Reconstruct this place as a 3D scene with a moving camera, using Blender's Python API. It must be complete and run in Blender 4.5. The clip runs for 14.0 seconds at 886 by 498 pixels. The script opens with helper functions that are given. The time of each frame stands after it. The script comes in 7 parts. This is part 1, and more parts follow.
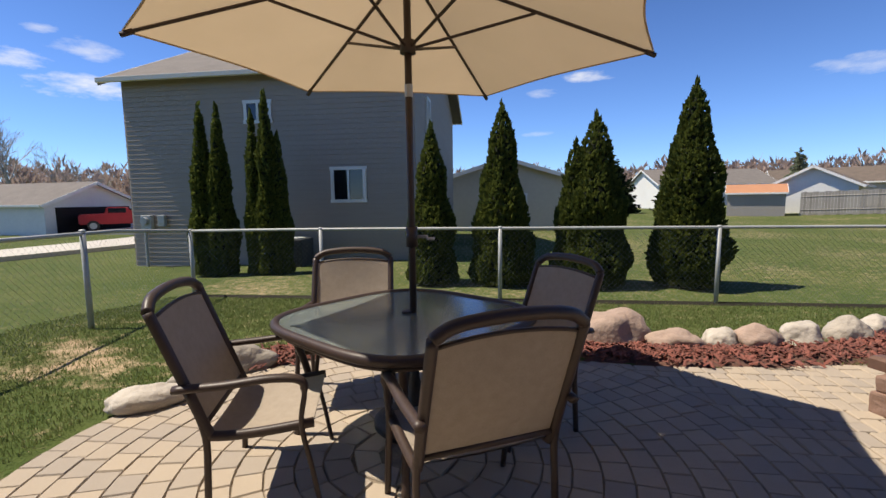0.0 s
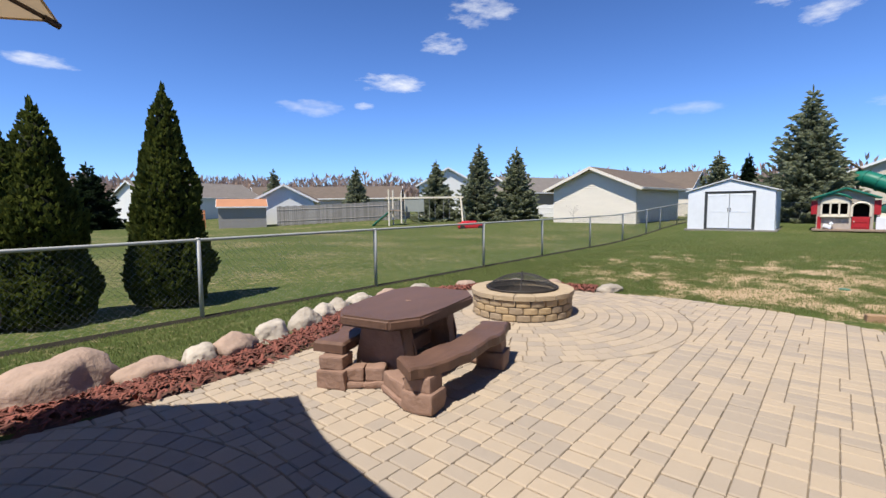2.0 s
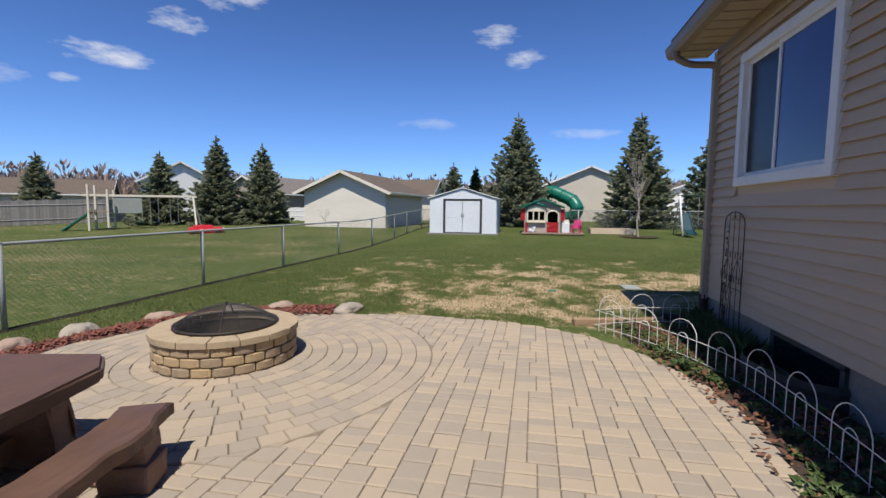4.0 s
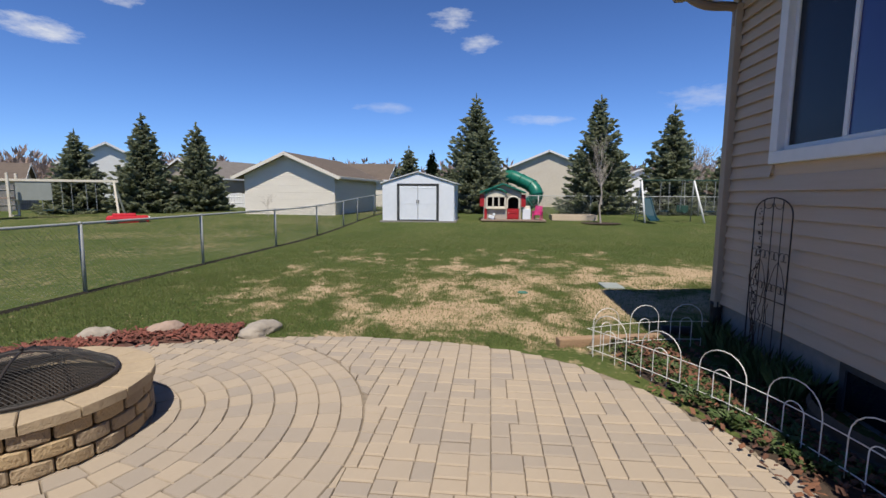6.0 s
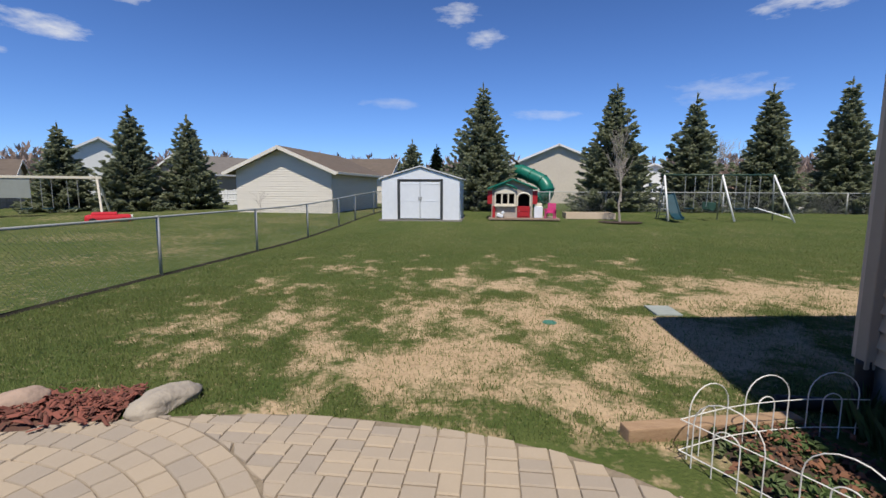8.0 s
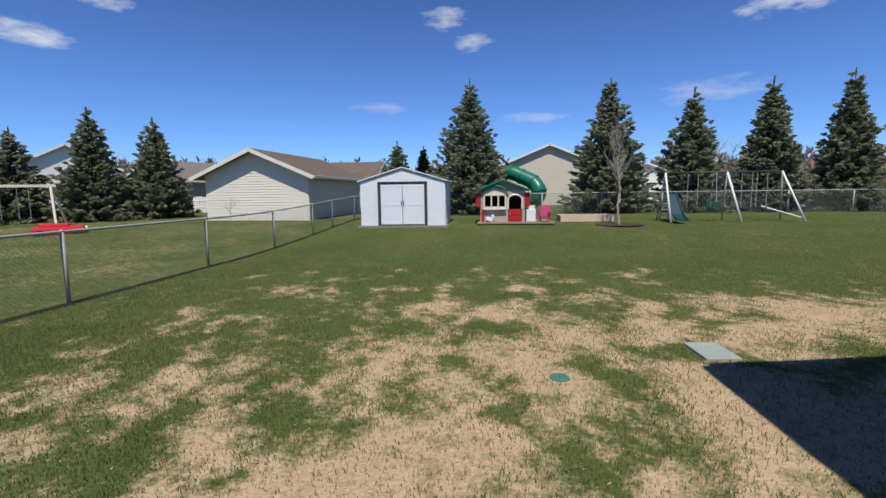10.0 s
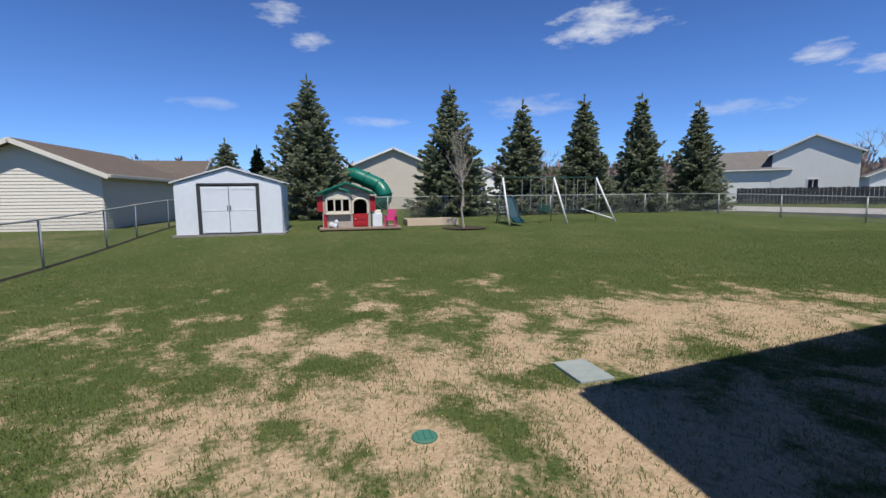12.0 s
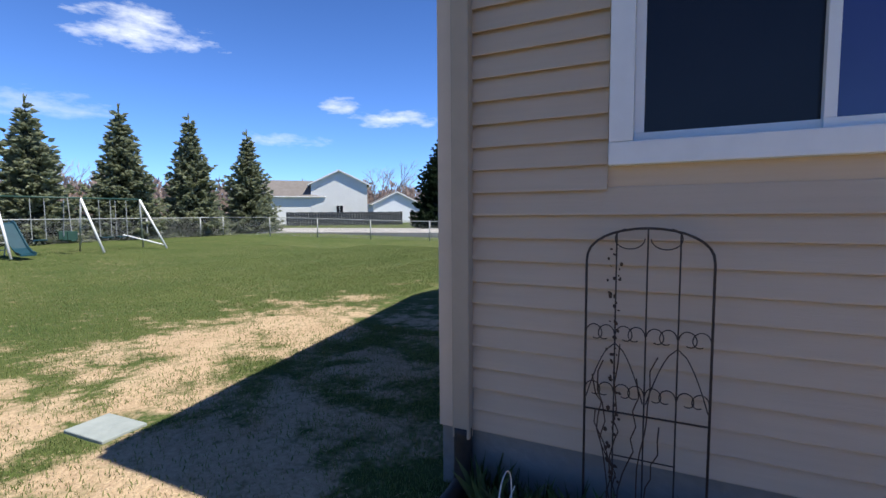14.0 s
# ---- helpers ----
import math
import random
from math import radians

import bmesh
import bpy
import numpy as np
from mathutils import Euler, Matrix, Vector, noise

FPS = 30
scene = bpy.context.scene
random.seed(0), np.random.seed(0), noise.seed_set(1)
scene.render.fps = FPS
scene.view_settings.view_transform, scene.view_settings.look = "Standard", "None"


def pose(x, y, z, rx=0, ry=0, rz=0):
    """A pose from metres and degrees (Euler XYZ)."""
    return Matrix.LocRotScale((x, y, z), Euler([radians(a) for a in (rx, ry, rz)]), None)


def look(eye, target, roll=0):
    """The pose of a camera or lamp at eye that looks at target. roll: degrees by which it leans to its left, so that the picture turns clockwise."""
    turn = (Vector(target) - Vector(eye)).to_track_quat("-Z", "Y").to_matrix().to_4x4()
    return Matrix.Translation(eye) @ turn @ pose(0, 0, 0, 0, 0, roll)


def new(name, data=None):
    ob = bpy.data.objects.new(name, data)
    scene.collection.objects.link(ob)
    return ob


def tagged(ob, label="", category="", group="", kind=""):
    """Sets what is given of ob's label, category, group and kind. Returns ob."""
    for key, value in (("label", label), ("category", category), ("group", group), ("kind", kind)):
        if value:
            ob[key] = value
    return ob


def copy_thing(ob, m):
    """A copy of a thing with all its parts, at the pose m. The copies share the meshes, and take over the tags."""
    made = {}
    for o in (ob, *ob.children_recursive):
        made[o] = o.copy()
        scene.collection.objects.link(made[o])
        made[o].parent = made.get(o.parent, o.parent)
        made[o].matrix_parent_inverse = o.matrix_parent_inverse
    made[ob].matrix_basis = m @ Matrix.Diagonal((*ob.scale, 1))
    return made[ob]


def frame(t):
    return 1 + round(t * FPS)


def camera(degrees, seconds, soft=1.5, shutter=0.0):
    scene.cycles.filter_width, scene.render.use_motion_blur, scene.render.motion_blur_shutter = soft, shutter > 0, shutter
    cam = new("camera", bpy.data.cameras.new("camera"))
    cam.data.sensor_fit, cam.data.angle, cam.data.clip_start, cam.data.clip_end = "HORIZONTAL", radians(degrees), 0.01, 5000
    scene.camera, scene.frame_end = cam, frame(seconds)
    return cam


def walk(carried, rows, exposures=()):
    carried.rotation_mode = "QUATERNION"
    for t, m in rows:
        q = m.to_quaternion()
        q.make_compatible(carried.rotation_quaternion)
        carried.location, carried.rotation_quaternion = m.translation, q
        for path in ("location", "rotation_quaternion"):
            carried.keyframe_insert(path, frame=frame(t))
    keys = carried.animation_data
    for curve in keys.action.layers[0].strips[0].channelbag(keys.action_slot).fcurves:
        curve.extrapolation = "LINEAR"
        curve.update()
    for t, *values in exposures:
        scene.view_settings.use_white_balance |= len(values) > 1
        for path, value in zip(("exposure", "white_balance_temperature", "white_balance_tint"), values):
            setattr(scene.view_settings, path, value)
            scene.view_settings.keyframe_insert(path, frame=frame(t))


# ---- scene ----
cam = camera(87.9, 14.0)
PATH = [
    (0, (0.245, 0.212, 1.38), (-0.029, 2.181, 1.163), -0.8),
    (0.5, (0.296, 0.261, 1.394), (0.551, 2.235, 1.195), -0.0),
    (1, (0.383, 0.273, 1.385), (1.18, 2.098, 1.21), -0.3),
    (1.5, (0.426, 0.34, 1.377), (1.648, 1.913, 1.203), -1.0),
    (2, (0.591, 0.412, 1.36), (2.102, 1.709, 1.175), -0.6),
    (2.5, (0.847, 0.458, 1.417), (2.567, 1.461, 1.228), -0.2),
    (3, (1.158, 0.543, 1.406), (3.019, 1.254, 1.226), -0.1),
    (3.5, (1.49, 0.572, 1.416), (3.417, 1.078, 1.239), -0.1),
    (4, (1.882, 0.619, 1.419), (3.837, 1.004, 1.243), 0.5),
    (4.2, (2.024, 0.63, 1.411), (3.985, 0.982, 1.236), 0.5),
    (6.5, (3.798, 0.799, 1.429), (5.773, 0.993, 1.186), 0.4),
    (7, (4.221, 0.835, 1.466), (6.193, 1.053, 1.21), 0.3),
    (7.5, (4.624, 0.894, 1.46), (6.595, 1.119, 1.204), 0.3),
    (9.8, (6.484, 0.811, 1.408), (8.457, 1.026, 1.163), -0.4),
    (10, (6.617, 0.836, 1.425), (8.593, 1.025, 1.185), -0.7),
    (10.5, (6.991, 0.781, 1.398), (8.973, 0.911, 1.17), -0.4),
    (11, (7.22, 0.748, 1.399), (9.206, 0.779, 1.168), 0.4),
    (11.5, (7.414, 0.755, 1.403), (9.393, 0.593, 1.168), -0.0),
    (12, (7.577, 0.758, 1.413), (9.508, 0.293, 1.182), -0.6),
    (12.5, (7.623, 0.741, 1.434), (9.461, -0.011, 1.202), -0.1),
    (13, (7.561, 0.725, 1.455), (9.239, -0.339, 1.228), 0.3),
    (13.5, (7.462, 0.721, 1.461), (8.839, -0.719, 1.286), 0.6),
    (14, (7.302, 0.632, 1.476), (8.161, -1.167, 1.325), -0.4),
]
walk(cam, [(t, look(eye, target, roll)) for t, eye, target, roll in PATH], ((0.0, 0.46, 7000, 10), (1.5, 0.53, 6600, 10), (2.5, 0.40, 6550, 10), (3.2, 0.2, 6500, 10), (6.5, 0.1, 6600, 10), (10.5, 0.05, 6380, 10), (12.5, 0.05, 6200, 10), (13.0, 0.20, 6150, 10), (13.6, 0.40, 6180, 10), (14.0, 0.66, 6250, 10)))

# ---- world, sun and exposure ----
SUN = Vector((0.54, 0.026, -1.0)).normalized()
world = bpy.data.worlds.new("world")
scene.world = world
world.use_nodes = True
wt = world.node_tree
for n in list(wt.nodes):
    wt.nodes.remove(n)


def wn(kind, **values):
    n = wt.nodes.new(kind)
    for k, v in values.items():
        n.inputs[k].default_value = v
    return n


w_out, w_bg, w_sky = wn("ShaderNodeOutputWorld"), wn("ShaderNodeBackground"), wn("ShaderNodeTexSky")
w_sky.sky_type, w_sky.sun_disc = "NISHITA", False
w_sky.sun_elevation, w_sky.sun_rotation = radians(61.6), radians(-92.8)
w_sky.altitude, w_sky.air_density, w_sky.dust_density, w_sky.ozone_density = 1500, 1.0, 0.0, 4.0
w_bg.inputs["Strength"].default_value = 0.095
CLOUDS = [  # azimuth, elevation, half width, half height, in degrees, and how solid
    (137.8, 15.7, 1.6, 0.5, 0.6), (139.6, 12.8, 3.0, 1.0, 1.0), (133.8, 14.5, 3.6, 1.2, 0.6), (135.3, 11.1, 5.4, 1.3, 1.0), (56.3, 11.5, 4.2, 1.0, 0.5),
    (85.8, 12.1, 2.6, 0.6, 0.5), (86.4, 7.5, 2.0, 0.4, 0.4), (80.6, 13.5, 3.0, 0.8, 0.9), (36.2, 21.9, 5.0, 1.7, 0.9), (40.2, 18.6, 3.4, 1.5, 1.0),
    (46.6, 14.5, 4.6, 1.3, 1.0), (50.0, 11.9, 1.4, 0.5, 0.7), (12.9, 10.2, 4.0, 0.8, 0.35), (4.9, 19.9, 3.2, 1.5, 0.9), (1.7, 17.3, 2.9, 1.2, 0.9),
    (-6.0, 8.8, 4.2, 0.8, 0.5), (-24.2, 10.3, 6.5, 1.6, 0.45), (-31.9, 18.3, 8.0, 2.4, 1.0), (-58.6, 11.4, 6.0, 1.3, 0.9), (-52.1, 12.8, 2.6, 1.3, 0.9),
    (-46.0, 8.6, 6.0, 1.0, 0.6), (120.0, 24.0, 6.0, 1.6, 0.8), (-90.0, 16.0, 7.0, 1.8, 0.8), (170.0, 14.0, 6.0, 1.5, 0.8), (-140.0, 20.0, 7.0, 1.8, 0.8), (-60.0, 30.0, 6.0, 2.0, 0.8),
]


def link(a, b):
    wt.links.new(a, b)


def wmath(op, a, b=None, c=None):
    n = wt.nodes.new("ShaderNodeMath")
    n.operation = op
    for i, v in enumerate((a, b, c)):
        if v is None:
            continue
        if isinstance(v, (int, float)):
            n.inputs[i].default_value = v
        else:
            link(v, n.inputs[i])
    return n.outputs[0]


w_co = wt.nodes.new("ShaderNodeTexCoord").outputs["Generated"]
w_sep = wn("ShaderNodeSeparateXYZ")
link(w_co, w_sep.inputs[0])
w_az = wmath("MULTIPLY", wmath("ARCTAN2", w_sep.outputs[1], w_sep.outputs[0]), 180 / math.pi)
w_el = wmath("MULTIPLY", wmath("ARCSINE", w_sep.outputs[2]), 180 / math.pi)
w_map = wn("ShaderNodeMapping", Scale=(1, 1, 3.2))
link(w_co, w_map.inputs[0])
w_noise = wn("ShaderNodeTexNoise", Scale=17.0, Detail=8.0, Roughness=0.62)
link(w_map.outputs[0], w_noise.inputs["Vector"])
w_ragged = wmath("MULTIPLY", wmath("SUBTRACT", w_noise.outputs[0], 0.54), 3.4)
w_total = None
for az, el, hw, hh, solid in CLOUDS:
    du = wmath("DIVIDE", wmath("SUBTRACT", w_az, az), hw)
    dv = wmath("DIVIDE", wmath("SUBTRACT", w_el, el), hh)
    q = wmath("SUBTRACT", 0.85, wmath("ADD", wmath("MULTIPLY", du, du), wmath("MULTIPLY", dv, dv)))
    q = wmath("MULTIPLY", wmath("MINIMUM", wmath("MAXIMUM", wmath("MULTIPLY", wmath("ADD", q, w_ragged), 0.75), 0.0), 1.0), solid * 0.9)
    w_total = q if w_total is None else wmath("MAXIMUM", w_total, q)
w_tint = wn("ShaderNodeMix")
w_tint.data_type, w_tint.blend_type = "RGBA", "MULTIPLY"
w_tint.inputs[0].default_value = 1.0
w_depth = wn("ShaderNodeMapRange")
w_depth.interpolation_type = "SMOOTHSTEP"
w_depth.inputs[1].default_value, w_depth.inputs[2].default_value = 0.0, 62.0
link(w_el, w_depth.inputs[0])
w_deep = wn("ShaderNodeMix")
w_deep.data_type = "RGBA"
w_deep.inputs[6].default_value, w_deep.inputs[7].default_value = (0.72, 0.98, 1.44, 1), (0.24, 0.37, 0.58, 1)
link(w_depth.outputs[0], w_deep.inputs[0])
link(w_deep.outputs[2], w_tint.inputs[7])
link(w_sky.outputs[0], w_tint.inputs[6])
w_cloud = wn("ShaderNodeMix")
w_cloud.data_type = "RGBA"
link(w_total, w_cloud.inputs[0])
link(w_tint.outputs[2], w_cloud.inputs[6])
w_cloud.inputs[7].default_value = (7.6, 7.8, 8.2, 1)
link(w_cloud.outputs[2], w_bg.inputs["Color"])
wt.links.new(w_bg.outputs[0], w_out.inputs["Surface"])

sun = new("sun", bpy.data.lights.new("sun", "SUN"))
sun.data.energy, sun.data.angle, sun.data.color = 4.8, radians(0.53), (1.0, 0.94, 0.84)
sun.matrix_world = look((0, 0, 30), Vector((0, 0, 30)) + SUN)


# ---- materials ----
def material(name, c1, c2=None, scale=20.0, rough=0.7, metal=0.0, bump=0.0, bump_scale=None, fine=True, stretch=None, spec=0.4, pick=None, c3=None):
    """Two colours mixed by noise at two scales, with relief. pick: 'object' or 'island' tints each piece by its own random number."""
    m = bpy.data.materials.new(name)
    m.use_nodes = True
    t = m.node_tree
    b = t.nodes["Principled BSDF"]
    b.inputs["Roughness"].default_value, b.inputs["Metallic"].default_value = rough, metal
    b.inputs["Specular IOR Level"].default_value = spec
    c2 = c2 or tuple(x * 0.8 for x in c1)
    co = t.nodes.new("ShaderNodeTexCoord")
    src = co.outputs["Object"]
    if stretch:
        mp = t.nodes.new("ShaderNodeMapping")
        mp.inputs["Scale"].default_value = stretch
        t.links.new(src, mp.inputs[0])
        src = mp.outputs[0]
    n1, n2 = t.nodes.new("ShaderNodeTexNoise"), t.nodes.new("ShaderNodeTexNoise")
    for n, s in ((n1, scale), (n2, scale * 0.13)):
        n.inputs["Scale"].default_value, n.inputs["Detail"].default_value = s, 5.0
        t.links.new(src, n.inputs["Vector"])
    add = t.nodes.new("ShaderNodeMath")
    add.operation = "ADD"
    t.links.new(n1.outputs[0], add.inputs[0])
    t.links.new(n2.outputs[0], add.inputs[1])
    mr = t.nodes.new("ShaderNodeMapRange")
    mr.inputs[1].default_value, mr.inputs[2].default_value = 0.65, 1.35
    t.links.new(add.outputs[0], mr.inputs[0])
    mix = t.nodes.new("ShaderNodeMix")
    mix.data_type = "RGBA"
    mix.inputs[6].default_value, mix.inputs[7].default_value = (*c1, 1), (*c2, 1)
    t.links.new(mr.outputs[0], mix.inputs[0])
    col = mix.outputs[2]
    if pick:
        if pick == "object":
            r = t.nodes.new("ShaderNodeObjectInfo").outputs["Random"]
        else:
            r = t.nodes.new("ShaderNodeNewGeometry").outputs["Random Per Island"]
        ramp = t.nodes.new("ShaderNodeValToRGB")
        e = ramp.color_ramp.elements
        e[0].color, e[1].color = (*(c3 or c2), 1), (*c1, 1)
        e[0].position, e[1].position = 0.1, 0.75
        t.links.new(r, ramp.inputs[0])
        mx = t.nodes.new("ShaderNodeMix")
        mx.data_type = "RGBA"
        mx.inputs[0].default_value = 0.7
        t.links.new(col, mx.inputs[6])
        t.links.new(ramp.outputs[0], mx.inputs[7])
        col = mx.outputs[2]
    t.links.new(col, b.inputs["Base Color"])
    if bump:
        nb = t.nodes.new("ShaderNodeTexNoise")
        nb.inputs["Scale"].default_value, nb.inputs["Detail"].default_value = bump_scale or scale * 2, 6.0
        t.links.new(src, nb.inputs["Vector"])
        bp = t.nodes.new("ShaderNodeBump")
        bp.inputs["Strength"].default_value, bp.inputs["Distance"].default_value = bump, 0.02
        t.links.new(nb.outputs[0], bp.inputs["Height"])
        t.links.new(bp.outputs[0], b.inputs["Normal"])
    return m


def glass_material(name, tint, rough=0.02, alpha=0.5):
    m = bpy.data.materials.new(name)
    m.use_nodes = True
    b = m.node_tree.nodes["Principled BSDF"]
    b.inputs["Base Color"].default_value, b.inputs["Roughness"].default_value = (*tint, 1), rough
    b.inputs["Transmission Weight"].default_value, b.inputs["IOR"].default_value = alpha, 1.45
    return m


PAVER = dict(c1=(0.425, 0.348, 0.265), c2=(0.350, 0.285, 0.216), c3=(0.320, 0.277, 0.236), scale=60, rough=0.9, bump=0.35, bump_scale=160, spec=0.2)
M_PAVER_PIECE = material("paver piece", pick="object", **PAVER)
M_PAVER_REST = material("paver rest", pick="island", **PAVER)
M_SAND = material("joint sand", (0.29, 0.235, 0.175), (0.15, 0.12, 0.085), 30, 0.95, bump=0.5)
M_BLOCK = material("wall block", (0.46, 0.34, 0.20), (0.33, 0.24, 0.15), 25, 0.9, bump=0.8, bump_scale=60, pick="object", c3=(0.30, 0.24, 0.18))
M_CAP = material("pit cap", (0.46, 0.36, 0.24), (0.36, 0.28, 0.19), 40, 0.9, bump=0.4, bump_scale=120)
M_PIT_IN = material("sooty block", (0.10, 0.07, 0.055), (0.05, 0.04, 0.035), 15, 0.95, bump=0.5)
M_ASH = material("ash", (0.12, 0.11, 0.10), (0.05, 0.05, 0.05), 20, 1.0, bump=0.5)
M_BLACK = material("black steel", (0.02, 0.018, 0.017), (0.04, 0.03, 0.025), 40, 0.6, bump=0.1)
M_MESH = material("spark screen", (0.035, 0.03, 0.028), (0.02, 0.02, 0.02), 60, 0.6)
M_ROCK = material("field stone", (0.42, 0.37, 0.31), (0.24, 0.21, 0.175), 7, 0.85, bump=1.0, bump_scale=18)
M_ROCK_PINK = material("pink granite", (0.42, 0.30, 0.235), (0.28, 0.21, 0.17), 8, 0.85, bump=0.7, bump_scale=20)
M_ROCK_WHITE = material("pale field stone", (0.53, 0.48, 0.41), (0.33, 0.28, 0.235), 6, 0.85, bump=0.9, bump_scale=18)
M_MULCH = material("red mulch", (0.25, 0.085, 0.062), (0.14, 0.05, 0.04), 30, 0.9, pick="island", c3=(0.10, 0.045, 0.035))
M_SOIL = material("bed soil", (0.075, 0.05, 0.035), (0.04, 0.028, 0.02), 15, 0.95, bump=0.8, bump_scale=40)
M_MULCH_BED = material("mulch bed", (0.15, 0.07, 0.05), (0.08, 0.045, 0.035), 25, 0.95, bump=0.8, bump_scale=50)
M_FRAME = material("brown powder-coated frame", (0.055, 0.034, 0.026), (0.038, 0.025, 0.02), 60, 0.45, bump=0.05)
M_SLING = material("tan sling fabric", (0.36, 0.30, 0.24), (0.29, 0.24, 0.19), 200, 0.85, bump=0.3, bump_scale=600)
M_GLASS_TABLE = glass_material("rippled table glass", (0.42, 0.48, 0.46), 0.12, 0.75)
M_GALV = material("galvanised steel", (0.44, 0.45, 0.44), (0.34, 0.35, 0.34), 30, 0.55, metal=0.15, bump=0.05)
M_WIRE = material("chain link wire", (0.26, 0.27, 0.26), (0.2, 0.21, 0.2), 30, 0.55, metal=0.1)
M_RESIN = material("brown moulded resin", (0.150, 0.082, 0.056), (0.095, 0.054, 0.038), 6, 0.55, bump=0.2, bump_scale=20, stretch=(1, 5, 5))
M_RESIN_STONE = material("moulded resin stone", (0.29, 0.182, 0.135), (0.20, 0.122, 0.09), 9, 0.75, bump=0.5, bump_scale=25)
M_SIDING = material("taupe lap siding", (0.545, 0.425, 0.305), (0.495, 0.386, 0.277), 8, 0.6, bump=0.15, bump_scale=60, stretch=(0.3, 1, 6))
M_TRIM = material("taupe trim", (0.61, 0.50, 0.39), (0.55, 0.45, 0.35), 10, 0.55)
M_WHITE = material("white vinyl", (0.78, 0.78, 0.77), (0.70, 0.70, 0.69), 12, 0.45)
M_CONCRETE = material("concrete", (0.27, 0.255, 0.23), (0.19, 0.18, 0.165), 12, 0.9, bump=0.4)
M_PANE = material("dark window glass", (0.012, 0.014, 0.02), (0.01, 0.012, 0.016), 3, 0.03, spec=0.8)
# Blue base colour on the pane itself; no curtain is built behind it.
M_PANE_BLUE = material("blue window glass", (0.035, 0.040, 0.17), (0.025, 0.03, 0.11), 2, 0.05, spec=0.7)
M_SCREEN = material("insect screen over dark glass", (0.012, 0.012, 0.016), (0.009, 0.009, 0.012), 3, 0.25, spec=0.3)
M_SOFFIT = material("soffit", (0.40, 0.33, 0.25), (0.35, 0.29, 0.22), 10, 0.7)
M_GUTTER = material("brown gutter", (0.26, 0.20, 0.155), (0.22, 0.17, 0.13), 10, 0.45)
M_SHINGLE = material("brown shingle", (0.16, 0.125, 0.10), (0.10, 0.08, 0.065), 18, 0.95, bump=0.6)
M_IRON = material("rusty wrought iron", (0.06, 0.042, 0.036), (0.035, 0.026, 0.024), 60, 0.75, bump=0.2)
M_WHITE_WIRE = material("white coated wire", (0.78, 0.77, 0.74), (0.62, 0.60, 0.56), 30, 0.5)


# ---- building helpers ----
def thing(name, label, category, at=(0, 0, 0), rz=0, group="", kind=""):
    ob = new(name)
    ob.empty_display_size = 0.1
    ob.matrix_basis = pose(*at, 0, 0, rz)
    return tagged(ob, label, category, group, kind)


def mesh_of(bm, name, mat, smooth=False):
    me = bpy.data.meshes.new(name)
    bm.normal_update()
    bm.to_mesh(me)
    bm.free()
    if mat:
        me.materials.append(mat)
    if smooth:
        for p in me.polygons:
            p.use_smooth = True
    return me


def part(name, bm, mat, parent=None, label="", smooth=False):
    ob = new(name, mesh_of(bm, name, mat, smooth))
    if parent:
        ob.parent = parent
    if label:
        tagged(ob, label)
    return ob


def box(bm, c, s, m=None, bevel=0.0):
    """A box of size s round c, turned by m; its edges cut by bevel."""
    mm = Matrix.Translation(c) @ (m or Matrix()) @ Matrix.Diagonal((*s, 1))
    g = bmesh.ops.create_cube(bm, size=1.0, matrix=mm)
    if bevel:
        es = list({e for v in g["verts"] for e in v.link_edges})
        bmesh.ops.bevel(bm, geom=es, offset=bevel, segments=2, affect="EDGES", profile=0.6)
    return bm


def box_of(c, s, m=None, bevel=0.0):
    return box(bmesh.new(), c, s, m, bevel)


def tube(bm, pts, r, n=8, closed=False, flat=1.0):
    """A round bar along pts. r: one radius, or one a point. flat squeezes it upright."""
    pts = [Vector(p) for p in pts]
    k = len(pts)
    rs = [r] * k if isinstance(r, (int, float)) else list(r)
    rings = []
    side = None
    for i, p in enumerate(pts):
        a = pts[i - 1] if (i or closed) else pts[i]
        b = pts[(i + 1) % k] if (i < k - 1 or closed) else pts[i]
        d = (b - a).normalized()
        if side is None:
            side = d.cross(Vector((0, 0, 1)))
            if side.length < 0.05:
                side = Vector((1, 0, 0))
            side.normalize()
        side = (side - d * side.dot(d)).normalized()
        up = side.cross(d)
        rings.append([bm.verts.new(p + side * math.cos(2 * math.pi * j / n) * rs[i] + up * math.sin(2 * math.pi * j / n) * rs[i] * flat) for j in range(n)])
    for i in range(k if closed else k - 1):
        a, b = rings[i], rings[(i + 1) % k]
        for j in range(n):
            bm.faces.new((a[j], a[(j + 1) % n], b[(j + 1) % n], b[j]))
    if not closed:
        bm.faces.new(rings[0][::-1])
        bm.faces.new(rings[-1])
    return bm


def prism(bm, poly, z0, z1, m=None):
    """A flat polygon of (x, y) raised from z0 to z1."""
    m = m or Matrix()
    lo = [bm.verts.new(m @ Vector((x, y, z0))) for x, y in poly]
    hi = [bm.verts.new(m @ Vector((x, y, z1))) for x, y in poly]
    bm.faces.new(lo[::-1])
    bm.faces.new(hi)
    for i in range(len(poly)):
        j = (i + 1) % len(poly)
        bm.faces.new((lo[i], lo[j], hi[j], hi[i]))
    return bm


TURN_YZ = Matrix(((0, 0, 1, 0), (1, 0, 0, 0), (0, 1, 0, 0), (0, 0, 0, 1)))


def arc(cx, cy, r, a0, a1, n):
    return [(cx + r * math.cos(radians(a0 + (a1 - a0) * i / n)), cy + r * math.sin(radians(a0 + (a1 - a0) * i / n))) for i in range(n + 1)]


